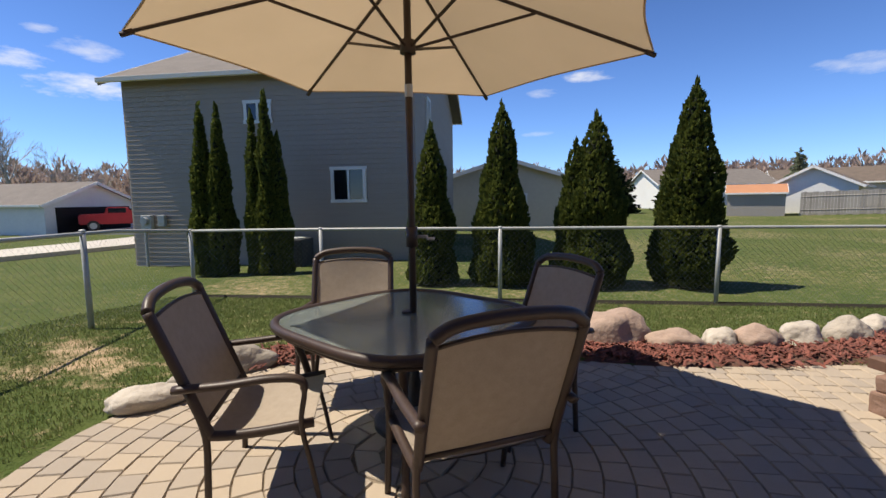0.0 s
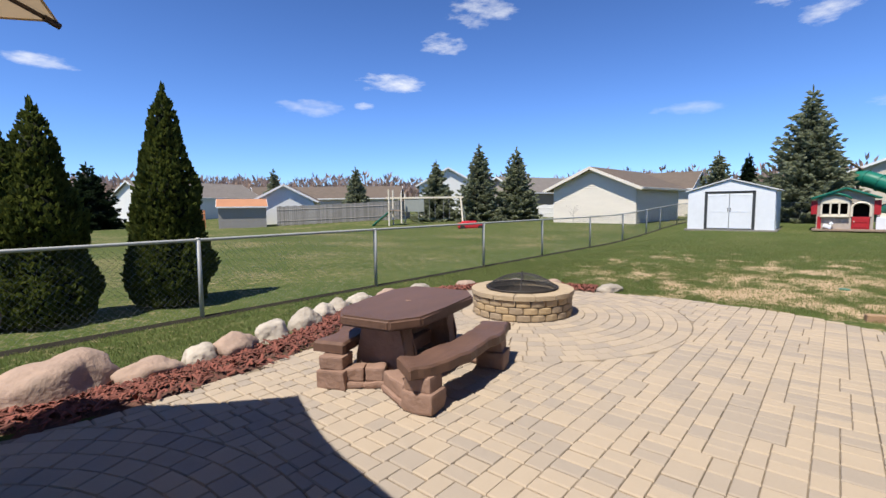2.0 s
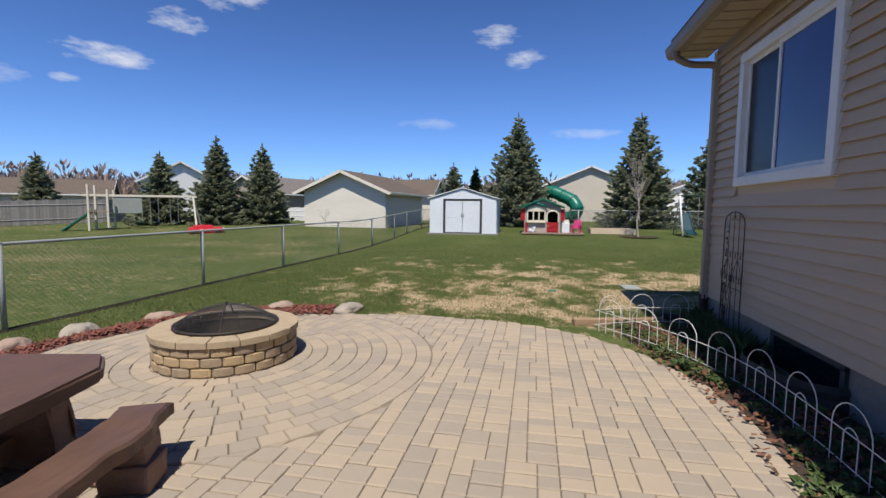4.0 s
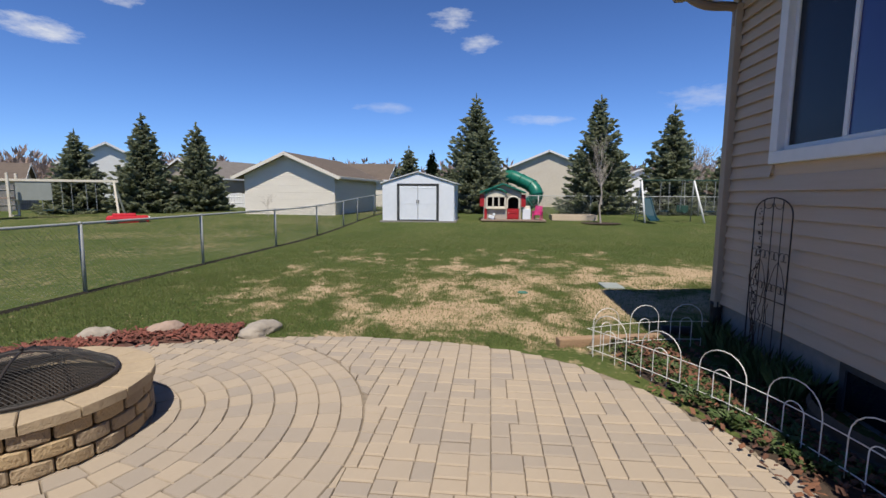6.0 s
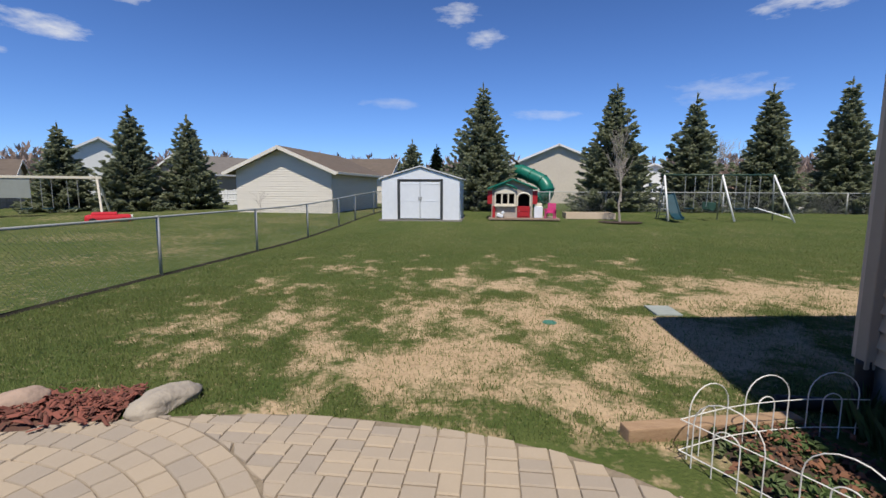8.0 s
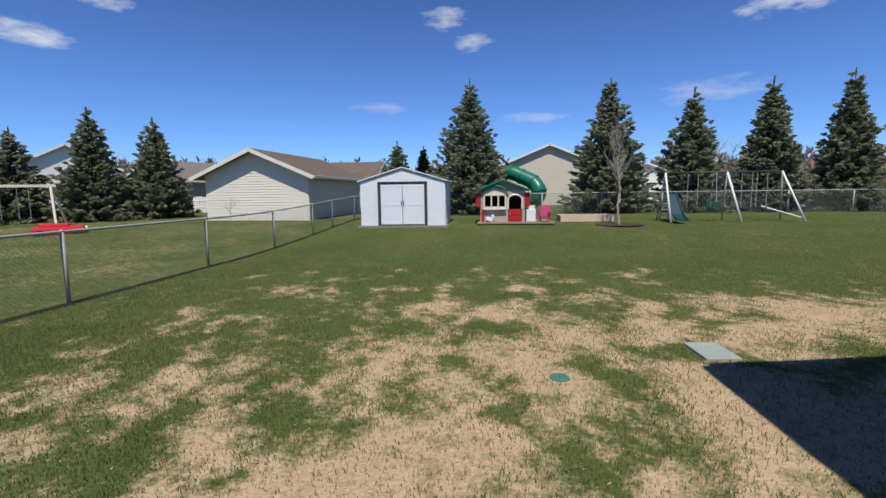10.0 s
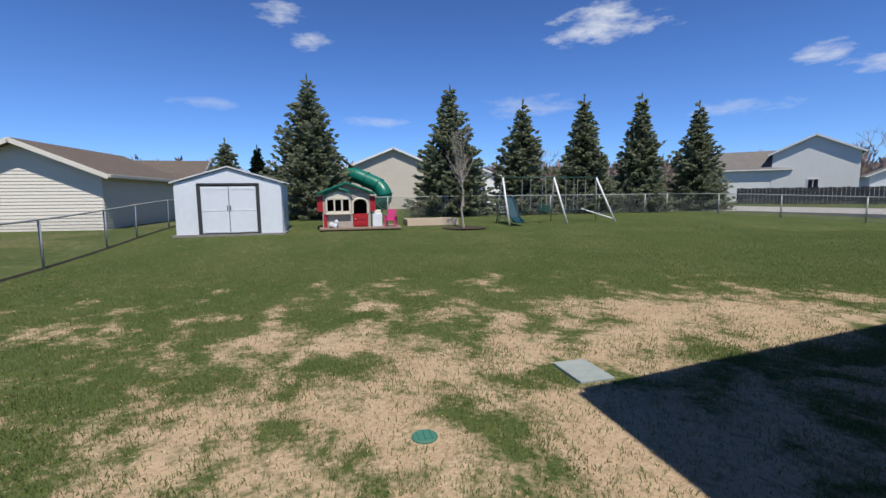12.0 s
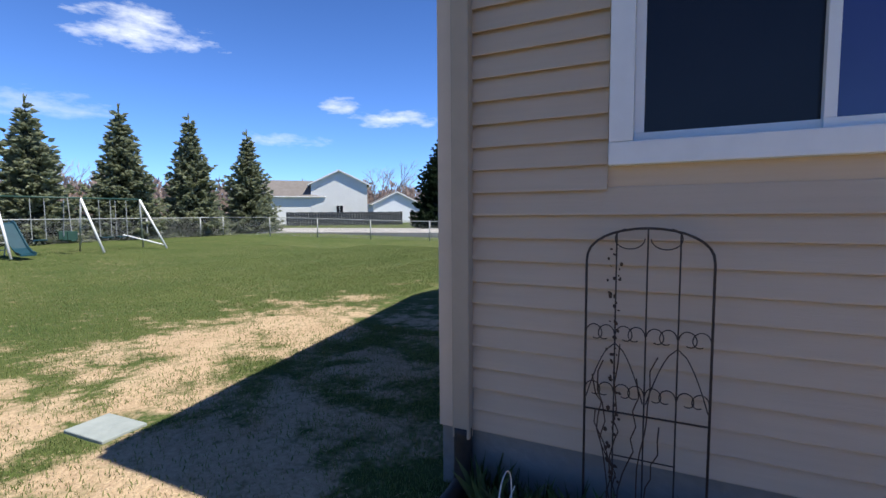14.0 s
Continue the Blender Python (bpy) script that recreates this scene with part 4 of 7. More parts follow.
def umbrella():
    cx, cy = -0.31, 2.87
    u = thing("patio_umbrella", "open tan canvas patio umbrella on a brown pole", "umbrella", (cx, cy, 0), 15.3)
    R, zr, za = 1.49, 2.265, 2.70
    part("pole", tube(bmesh.new(), [(0, 0, 0.1), (0, 0, 2.66)], 0.021, 14), M_FRAME, u, smooth=True)
    part("pole_sleeve", tube(bmesh.new(), [(0, 0, 1.96), (0, 0, 2.03)], 0.0235, 14), M_LIGHT_METAL, u, "pale metal pole sleeve")
    bm = tube(bmesh.new(), [(0, 0, 1.10), (0, 0, 1.22)], 0.034, 14)
    crank = part("crank_box", bm, M_FRAME, u, smooth=True)
    bm = tube(bmesh.new(), [(0.03, 0, 1.16), (0.09, 0, 1.16), (0.09, -0.04, 1.15), (0.13, -0.05, 1.15)], 0.009, 8)
    part("crank_handle", bm, M_LIGHT_METAL, crank, "pale metal crank handle", smooth=True)
    part("hub", tube(bmesh.new(), [(0, 0, 2.20), (0, 0, 2.27)], 0.045, 14), M_FRAME, u, smooth=True)
    part("finial", tube(bmesh.new(), [(0, 0, 2.64), (0, 0, 2.74), (0, 0, 2.78)], [0.03, 0.035, 0.01], 10), M_FRAME, u, smooth=True)
    N = 6
    for k in range(N):
        m = pose(0, 0, 0, 0, 0, 60 * k)
        rib = part("rib", tube(bmesh.new(), [m @ Vector((0.03, 0, za - 0.04)), m @ Vector((R * 0.5, 0, (za + zr) / 2 - 0.022)), m @ Vector((R - 0.01, 0, zr - 0.012))], 0.0105, 8), M_FRAME, u)
        part("strut", tube(bmesh.new(), [m @ Vector((0.04, 0, 2.235)), m @ Vector((R * 0.5, 0, (za + zr) / 2 - 0.03))], 0.009, 8), M_FRAME, rib)
        part("rib_tip", tube(bmesh.new(), [m @ Vector((R - 0.05, 0, zr - 0.002)), m @ Vector((R + 0.012, 0, zr - 0.022))], 0.016, 8), M_FRAME, rib)
    # canopy panels sag between the ribs and at the hem
    bm = bmesh.new()
    rows, cols = 10, 12
    grid = {}
    for i in range(rows + 1):
        f = 0.03 + 0.97 * i / rows
        for j in range(N * cols):
            a = 2 * math.pi * j / (N * cols)
            w = (j % cols) / cols
            chord = math.cos(math.pi / N) / math.cos(((w - 0.5) * 2 * math.pi / N))
            rad = R * f * (chord + 0.0) * (1 - 0.05 * f * math.sin(math.pi * w))
            z = za + (zr - za) * f - 0.02 * math.sin(math.pi * w) * f * (1 - f) * 2
            grid[i, j] = bm.verts.new((rad * math.cos(a), rad * math.sin(a), z))
    for i in range(rows):
        for j in range(N * cols):
            j2 = (j + 1) % (N * cols)
            bm.faces.new((grid[i, j], grid[i + 1, j], grid[i + 1, j2], grid[i, j2]))
    canopy = part("canopy", bm, CANVAS, u)
    bm = bmesh.new()
    ring = [grid_p for grid_p in range(N * cols)]
    pts = []
    for j in ring:
        a = 2 * math.pi * j / (N * cols)
        w = (j % cols) / cols
        rad = R * math.cos(math.pi / N) / math.cos((w - 0.5) * 2 * math.pi / N) * (1 - 0.05 * math.sin(math.pi * w))
        pts.append((rad * math.cos(a), rad * math.sin(a), zr))
    part("hem", tube(bm, pts, 0.006, 5, True), CANVAS, canopy)
    for ob in u.children_recursive:
        for v in ob.data.vertices:
            v.co.z -= 0.01 * v.co.x
    base = thing("umbrella_base", "dark cast umbrella base under the table", "umbrella base", (cx, cy, 0))
    bm = bmesh.new()
    rings = ((0.25, 0.0), (0.25, 0.04), (0.22, 0.07), (0.12, 0.12), (0.05, 0.16), (0.03, 0.3), (0.026, 0.36))
    prev = None
    for r, z in rings:
        cur = [bm.verts.new((r * (1 + 0.03 * math.cos(8 * math.pi * j / 32)) * math.cos(math.pi * j / 16), r * (1 + 0.03 * math.cos(8 * math.pi * j / 32)) * math.sin(math.pi * j / 16), z)) for j in range(32)]
        if prev:
            for j in range(32):
                bm.faces.new((prev[j], prev[(j + 1) % 32], cur[(j + 1) % 32], cur[j]))
        else:
            bm.faces.new(cur[::-1])
        prev = cur
    bm.faces.new(prev)
    part("cast_base", bm, M_BLACK, base, smooth=True)


umbrella()


def sling_chair(at, rz):
    """Facing +y. The frame is flat tube; seat and back are one stretched sling each."""
    ch = thing("patio_chair", "brown metal patio chair with tan sling seat", "chair", (*at, 0), rz, "chairs round the patio table")
    w = 0.29
    back = [(0, -0.19, 0.40), (0, -0.25, 0.56), (0, -0.325, 0.76), (0, -0.39, 0.93)]
    for s in (-1, 1):
        pts = catmull([(s * w, 0.25, 0.40), (s * w, 0.0, 0.375), (s * w, -0.16, 0.375), *[(s * w, y, z) for _, y, z in back]], 5)
        part("side_rail", tube(bmesh.new(), pts, 0.023, 8), M_FRAME, ch, smooth=True)
        pts = catmull([(s * (w + 0.015), 0.27, 0.0), (s * (w + 0.015), 0.235, 0.2), (s * (w + 0.015), 0.20, 0.40), (s * (w + 0.02), 0.22, 0.55), (s * (w + 0.025), 0.20, 0.61), (s * (w + 0.03), 0.08, 0.625), (s * (w + 0.03), -0.1, 0.61), (s * (w + 0.02), -0.31, 0.60)], 5)
        part("arm", tube(bmesh.new(), pts, [0.016] * 16 + [0.024] * (len(pts) - 16), 8, flat=0.75), M_FRAME, ch, smooth=True)
        pts = catmull([(s * (w + 0.012), -0.21, 0.0), (s * (w + 0.012), -0.2, 0.2), (s * (w + 0.008), -0.2, 0.385), (s * (w + 0.008), -0.255, 0.58)], 5)
        part("rear_leg", tube(bmesh.new(), pts, 0.016, 8), M_FRAME, ch, smooth=True)
    pts = catmull([(-w, -0.39, 0.93), (-w * 0.72, -0.406, 0.975), (0, -0.414, 0.992), (w * 0.72, -0.406, 0.975), (w, -0.39, 0.93)], 5)
    part("top_rail", tube(bmesh.new(), pts, 0.025, 8), M_FRAME, ch, smooth=True)
    part("sling_bar", tube(bmesh.new(), [((w - 0.005) * i / 4, -0.378, 0.897 + 0.028 * (1 - (i / 4) ** 2)) for i in range(-4, 5)], 0.009, 7), M_FRAME, ch, smooth=True)
    part("cross_bar", tube(bmesh.new(), [(-w, -0.205, 0.43), (w, -0.205, 0.43)], 0.015, 8), M_FRAME, ch, smooth=True)
    part("front_bar", tube(bmesh.new(), [(-w, 0.2, 0.372), (w, 0.2, 0.372)], 0.014, 8), M_FRAME, ch, smooth=True)

    def sling(rows, name):
        bm = bmesh.new()
        t = 0.004
        grid = []
        for y, z, sag in rows:
            line = []
            for i in range(9):
                u = i / 4 - 1
                line.append((u * (w - 0.012), y, z - sag * (1 - u * u)))
            grid.append(line)
        for off in (t, -t):
            vs = [[bm.verts.new((x, y, z + off)) for x, y, z in line] for line in grid]
            for a, b in zip(vs, vs[1:]):
                for i in range(8):
                    f = (a[i], a[i + 1], b[i + 1], b[i])
                    bm.faces.new(f if off > 0 else f[::-1])
        part(name, bm, M_SLING, ch, smooth=True)

    sling([(0.25, 0.405, 0.0), (0.2, 0.395, 0.01), (0.0, 0.38, 0.03), (-0.12, 0.378, 0.03), (-0.185, 0.395, 0.01)], "seat")
    bm = bmesh.new()
    rows = [(-0.20, 0.43), (-0.25, 0.56), (-0.325, 0.76), (-0.376, 0.895)]
    for off in (0.005, -0.005):
        vs = []
        for k, (y, z) in enumerate(rows):
            line = []
            for i in range(9):
                u = i / 4 - 1
                arch = 0.028 * (1 - u * u) if k == 3 else 0
                line.append(bm.verts.new((u * (w - 0.012), y - 0.02 * (1 - u * u) * (k in (1, 2)) + off, z + arch)))
            vs.append(line)
        for a, b in zip(vs, vs[1:]):
            for i in range(8):
                f = (a[i], a[i + 1], b[i + 1], b[i])
                bm.faces.new(f[::-1] if off > 0 else f)
    part("backrest", bm, M_SLING, ch, smooth=True)
    return ch


first = sling_chair((0.085, 2.10), 28)
for (x, y), rz in (((-0.93, 2.27), -73), ((0.31, 3.02), 124), ((-0.87, 3.27), 191)):
    copy_thing(first, pose(x, y, 0, 0, 0, rz))


# ---- wire border fence and trellis ----
def border_fence():
    line = catmull([(7.50, -0.12, 0), (6.9, -0.55, 0), (6.3, -0.88, 0), (5.6, -1.05, 0), (4.9, -1.07, 0), (4.2, -1.05, 0), (3.4, -1.02, 0)], 8)
    wire_line(line, 9)
    wire_line(catmull([(7.50, -0.12, 0), (7.7, -0.5, 0), (7.84, -0.95, 0), (7.88, -1.32, 0)], 8), 3)


def wire_line(line, n):
    f = thing("border_fence", "low white wire hoop fence edging the flower bed", "garden fence", group="garden border fences")
    d = [0.0]
    for a, b in zip(line, line[1:]):
        d.append(d[-1] + (b - a).length)

    def at(s):
        s = min(max(s, 0), d[-1])
        for i in range(len(d) - 1):
            if d[i + 1] >= s:
                return line[i].lerp(line[i + 1], (s - d[i]) / max(d[i + 1] - d[i], 1e-6))
        return line[-1]

    step = d[-1] / n
    for z in (0.06, 0.235):
        part("cross_wire", tube(bmesh.new(), [(p.x, p.y, z) for p in (at(d[-1] * i / 40) for i in range(41))], 0.0035, 5), M_WHITE_WIRE, f)
    for i in range(n):
        for k, (wd, hh) in enumerate(((0.70, 0.40), (0.26, 0.27))):
            c = (i + 0.5) * step
            rad = wd * step / 2
            pts = [at(c - rad) + Vector((0, 0, -0.02))]
            for j in range(11):
                a = math.pi * (1 - j / 10)
                pts.append(at(c + rad * math.cos(a)) + Vector((0, 0, hh - rad * 0.9 + rad * 0.9 * math.sin(a))))
            pts.append(at(c + rad) + Vector((0, 0, -0.02)))
            part("hoop", tube(bmesh.new(), pts, 0.0035, 5), M_WHITE_WIRE, f)


border_fence()


def trellis():
    t = thing("trellis", "black wrought iron arched trellis against the house wall", "trellis")
    y, x0, x1, zt = WALL_Y + 0.075, 7.105, 7.605, 1.265
    xm, r, rise = (x0 + x1) / 2, (x1 - x0) / 2, 0.145
    over = [(xm + r * math.cos(a), y, zt + rise * math.sin(a) ** 0.85) for a in [math.pi * i / 16 for i in range(1, 16)]]
    part("outer_frame", tube(bmesh.new(), [(x1, y, 0.0), (x1, y, zt)] + over + [(x0, y, zt), (x0, y, 0.0)], 0.0055, 7), M_IRON, t, smooth=True)
    for i in range(1, 4):
        x = x0 + (x1 - x0) * i / 4
        top = zt + rise * math.sin(math.acos((x - xm) / r)) ** 0.85
        part("upright", tube(bmesh.new(), [(x, y, 0.05), (x, y, top)], 0.0034, 6), M_IRON, t)
    part("cross_bar", tube(bmesh.new(), [(x0, y, 0.585), (x1, y, 0.585)], 0.0042, 6), M_IRON, t)
    part("cross_bar", tube(bmesh.new(), [(x0 + 0.12, y, 0.385), (x1 - 0.12, y, 0.385)], 0.003, 6), M_IRON, t)
    bay = (x1 - x0) / 4
    for z, q in ((0.68, 0.052), (0.94, 0.056)):
        for i in range(4):
            for s in (-1, 1):
                cx = x0 + bay * (i + 0.5)
                pts = [(cx + s * (bay * 0.48 - q * 0.62 + q * 0.62 * math.cos(a)) * (1 - 0.25 * a / 5.2), y, z + q * 0.8 * math.sin(a) * (1 - 0.45 * a / 5.2)) for a in [5.2 * k / 16 for k in range(17)]]
                part("scroll", tube(bmesh.new(), pts, 0.0026, 5), M_IRON, t)
    for cx in (xm - bay, xm + bay):
        for s in (-1, 1):
            pts = [(cx + s * bay * 0.95 * (1 - k / 8) ** 0.6, y, 0.64 + 0.26 * k / 8) for k in range(9)]
            part("pointed_arch", tube(bmesh.new(), pts, 0.0026, 5), M_IRON, t)
    for s in (-1, 1):
        pts = [(xm + s * (0.012 + 0.06 * (1 - math.cos(a))), y, zt + 0.10 - 0.045 * math.sin(a)) for a in [4.4 * k / 14 for k in range(15)]]
        part("scroll", tube(bmesh.new(), pts, 0.0026, 5), M_IRON, t)
    vine = thing("dry_vine", "dry brown climbing vine on the trellis", "vine")
    rng = random.Random(3)
    M_VINE = material("dry vine", (0.10, 0.055, 0.035), (0.05, 0.03, 0.02), 30, 0.9)
    for k in range(7):
        x, z = 7.48 + rng.uniform(-0.05, 0.03), 0.0
        pts = []
        drift = rng.uniform(-0.012, 0.012)
        top = rng.uniform(0.5, 1.4)
        while z < top:
            pts.append((x, y + 0.012 + rng.uniform(-0.012, 0.02), z))
            x += drift + rng.uniform(-0.025, 0.025)
            z += rng.uniform(0.04, 0.09)
        part("stem", tube(bmesh.new(), pts, 0.003, 5), M_VINE, vine)
    bm = bmesh.new()
    for k in range(60):
        z = rng.uniform(0.2, 1.35)
        bmesh.ops.create_icosphere(bm, subdivisions=1, radius=rng.uniform(0.004, 0.011), matrix=pose(7.485 + rng.gauss(0, 0.018), y + 0.015, z, rng.uniform(0, 90), 0, rng.uniform(0, 90)) @ Matrix.Diagonal((1, 0.5, 1.3, 1)))
    part("dry_leaves", bm, M_VINE, vine)


trellis()


# ---- trees ----
M_ARB = material("arborvitae foliage", (0.130, 0.155, 0.035), (0.060, 0.085, 0.020), 9, 0.8, spec=0.2, pick="island", c3=(0.040, 0.060, 0.015))
# Near-black core colour: the shade deep between the sprays is painted in.
M_ARB_CORE = material("arborvitae core with painted shade", (0.012, 0.018, 0.006), (0.008, 0.012, 0.004), 9, 0.95)
M_SPRUCE = material("spruce needles", (0.350, 0.370, 0.245), (0.225, 0.255, 0.165), 6, 0.8, spec=0.2, pick="island", c3=(0.145, 0.175, 0.112))
# Dark copy of the needle colour, with the crown's inner shade put in.
M_SPRUCE_CORE = material("spruce core with painted shade", (0.050, 0.056, 0.036), (0.028, 0.032, 0.021), 9, 0.95)
M_DARK_SPRUCE = material("dark spruce needles", (0.030, 0.050, 0.022), (0.018, 0.032, 0.015), 6, 0.8, spec=0.2, pick="island", c3=(0.012, 0.022, 0.010))
M_BARK = material("bark", (0.16, 0.12, 0.09), (0.08, 0.06, 0.05), 14, 0.9, bump=0.6)
M_GREY_BARK = material("grey bark", (0.42, 0.37, 0.33), (0.30, 0.26, 0.23), 14, 0.9, bump=0.4)
# Twig colour is lightened: distance haze is put into it.
M_FAR_WOOD = material("bare far woods with painted haze", (0.46, 0.35, 0.30), (0.36, 0.275, 0.24), 0.2, 1.0, spec=0.0, pick="island", c3=(0.34, 0.26, 0.23))

for leaf in (M_ARB, M_SPRUCE, M_DARK_SPRUCE):
    canvas_through(leaf, 0.42)
canvas_through(M_FAR_WOOD, 0.4)


def spray(V, F, p, d, size, rng, wide=0.45):
    """A small pointed clump of foliage: two crossed leaf blades."""
    d = Vector(d).normalized()
    side = d.cross(Vector((rng.uniform(-1, 1), rng.uniform(-1, 1), rng.uniform(-1, 1)))).normalized()
    for s in (side, d.cross(side)):
        k = len(V)
        V.extend((p - d * size * 0.3, p + s * size * wide + d * size * 0.15, p + d * size * 0.9, p - s * size * wide + d * size * 0.1))
        F.append((k, k + 1, k + 2, k + 3))


def arborvitae(x, y, spires, label, seed):
    """spires: (dx, dy, height, radius) for each stem."""
    rng = random.Random(seed)
    z = lie(x, y)
    tree = thing("arborvitae", label, "evergreen tree", (x, y, z), 0, "arborvitae behind the fence")
    V, F = [], []
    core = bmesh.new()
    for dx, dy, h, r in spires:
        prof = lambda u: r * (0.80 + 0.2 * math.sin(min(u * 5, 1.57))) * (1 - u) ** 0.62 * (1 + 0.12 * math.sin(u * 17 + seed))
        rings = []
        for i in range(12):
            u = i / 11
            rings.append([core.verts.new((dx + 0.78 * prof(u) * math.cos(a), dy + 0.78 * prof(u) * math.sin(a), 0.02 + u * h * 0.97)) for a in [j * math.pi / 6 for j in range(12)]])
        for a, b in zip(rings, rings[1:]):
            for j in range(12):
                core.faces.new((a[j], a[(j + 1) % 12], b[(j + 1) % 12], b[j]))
        n = int(3800 * h * r)
        for _ in range(n):
            u = 1 - math.sqrt(rng.random()) if rng.random() < 0.9 else rng.random()
            a = rng.uniform(0, 2 * math.pi)
            bulge = 1 + 0.22 * noise.noise(Vector((math.cos(a) * 2.2 + seed, math.sin(a) * 2.2, u * h * 2.4)))
            q = prof(u) * bulge * rng.uniform(0.82, 1.04)
            p = Vector((dx + q * math.cos(a), dy + q * math.sin(a), u * h + 0.03))
            d = Vector((math.cos(a) * 0.55 + rng.gauss(0, 0.25), math.sin(a) * 0.55 + rng.gauss(0, 0.25), 0.9 + rng.gauss(0, 0.25)))
            spray(V, F, p, d, rng.uniform(0.045, 0.085), rng)
        for _ in range(14):
            u = rng.uniform(0.93, 1.04)
            spray(V, F, Vector((dx + rng.gauss(0, 0.02), dy + rng.gauss(0, 0.02), u * h)), (rng.gauss(0, 0.2), rng.gauss(0, 0.2), 1), 0.13, rng, 0.25)
    # Solid core behind the sprays, coloured as inner shade.
    part("foliage_shade_core", core, M_ARB_CORE, tree)
    tagged(joined("crown", V, F, M_ARB, tree), kind="stuff")
    part("trunk", tube(bmesh.new(), [(0, 0, -0.05), (0, 0, 0.5)], [0.07, 0.05], 8), M_BARK, tree)


arborvitae(3.28, 8.35, [(0, 0, 3.22, 0.62), (-0.2, 0.1, 2.5, 0.42)], "tall full arborvitae evergreen behind the fence", 11)
arborvitae(1.69, 8.35, [(0.05, 0, 2.78, 0.62), (-0.28, 0.05, 2.35, 0.42)], "broad two-topped arborvitae evergreen behind the fence", 12)
arborvitae(0.17, 8.35, [(0, 0, 3.02, 0.52), (-0.2, 0.05, 2.2, 0.4), (0.22, 0, 1.7, 0.4)], "arborvitae evergreen with a thin top behind the fence", 13)
arborvitae(-1.08, 8.35, [(0, 0, 2.7, 0.47)], "dense slender arborvitae evergreen behind the fence", 14)
arborvitae(-4.85, 9.5, [(0.05, 0, 3.75, 0.32), (-0.26, 0, 3.4, 0.24), (0.28, 0.05, 2.9, 0.26)], "slim dark arborvitae with three tops against the grey house", 15)
arborvitae(-6.1, 9.5, [(-0.2, 0, 3.55, 0.34), (0.2, 0, 3.52, 0.34)], "slim dark arborvitae with two tops against the grey house", 16)


def spruce(x, y, h, r, label, seed, mat=None, z=None, dense=1.0):
    rng = random.Random(seed)
    tree = thing("spruce", label, "conifer", (x, y, lie(x, y) if z is None else z), rng.uniform(0, 360), "spruces along the lots")
    V, F = [], []
    n = int(h * 62 * dense)
    for i in range(n):
        u = 0.03 + 0.96 * (1 - math.sqrt(1 - (i + rng.random()) / n))
        a = i * 2.39996 + rng.uniform(-0.5, 0.5)
        lump = 1 + 0.28 * noise.noise(Vector((math.cos(a) * 1.5 + seed, math.sin(a) * 1.5, u * 5)))
        ln = (r * 1.06 * (1 - u) ** 0.97 * rng.uniform(0.62, 1.05) + 0.06) * lump
        rise = 0.75 * u - 0.16 + rng.gauss(0, 0.07)
        base = Vector((0, 0, u * h))
        flat = Vector((math.cos(a), math.sin(a), 0))
        side = Vector((-math.sin(a), math.cos(a), 0))
        steps = max(3, int(ln / 0.16))
        for s in range(steps):
            f = (s + rng.random()) / steps
            if f < 0.22 and ln > 0.6:
                continue
            p = base + flat * ln * f + Vector((0, 0, rise * ln * f - 0.10 * ln * math.sin(f * 3.1) + 0.12 * ln * f * f))
            lat = (1.05 - f) * 0.30 * ln + 0.03
            for q in (-1, 0, 1):
                d = flat + side * q * rng.uniform(0.4, 1.0) + Vector((0, 0, 0.10 + rng.gauss(0, 0.22)))
                spray(V, F, p + side * q * lat * rng.uniform(0.3, 1) + Vector((0, 0, rng.gauss(0, 0.03))), d, rng.uniform(0.17, 0.32), rng, 0.34)
    for _ in range(8):
        spray(V, F, Vector((0, 0, h * rng.uniform(0.95, 1.0))), (rng.gauss(0, 0.15), rng.gauss(0, 0.15), 1), 0.3, rng, 0.15)
    # Added filler cone closes the gaps; its dark colour paints the inner shade.
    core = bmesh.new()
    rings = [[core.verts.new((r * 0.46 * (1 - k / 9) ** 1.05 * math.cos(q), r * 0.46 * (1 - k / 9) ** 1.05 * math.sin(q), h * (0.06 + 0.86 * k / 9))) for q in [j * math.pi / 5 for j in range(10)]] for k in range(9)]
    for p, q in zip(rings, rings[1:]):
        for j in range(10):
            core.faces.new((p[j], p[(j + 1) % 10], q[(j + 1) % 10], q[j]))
    part("bough_shade_core", core, M_SPRUCE_CORE, tree)
    tagged(joined("crown", V, F, mat or M_SPRUCE, tree), kind="stuff")
    part("trunk", tube(bmesh.new(), [(0, 0, -0.1), (0, 0, h * 0.5), (0, 0, h * 0.97)], [0.02 * h + 0.03, 0.012 * h, 0.01], 8), M_BARK, tree)
    return tree


G = "blue-green spruce with layered boughs behind the back fence"
for i, (x, y, h, r) in enumerate(((32.8, 1.75, 7.2, 2.75), (32.8, -5.8, 7.1, 2.55), (32.8, -10.1, 6.4, 2.1), (32.8, -14.0, 6.8, 2.15), (32.8, -17.9, 7.1, 2.1), (33.0, -22.3, 6.8, 2.2))):
    spruce(x, y, h, r, G, 21 + i)
for i, (x, y, h, r) in enumerate(((27.6, 24.2, 4.5, 1.85), (28.4, 20.7, 5.5, 2.0), (30.2, 18.6, 5.2, 1.85))):
    spruce(x, y, h, r, "blue-green spruce on the neighbouring lawn", 31 + i)
spruce(27.5, 33.9, 4.6, 1.5, "small spruce behind a grey board fence", 36)
spruce(41.3, 7.5, 4.9, 1.9, "distant grey-green spruce between roofs", 37)
spruce(46.5, 6.25, 5.0, 1.4, "distant dark spruce between roofs", 38, M_DARK_SPRUCE)
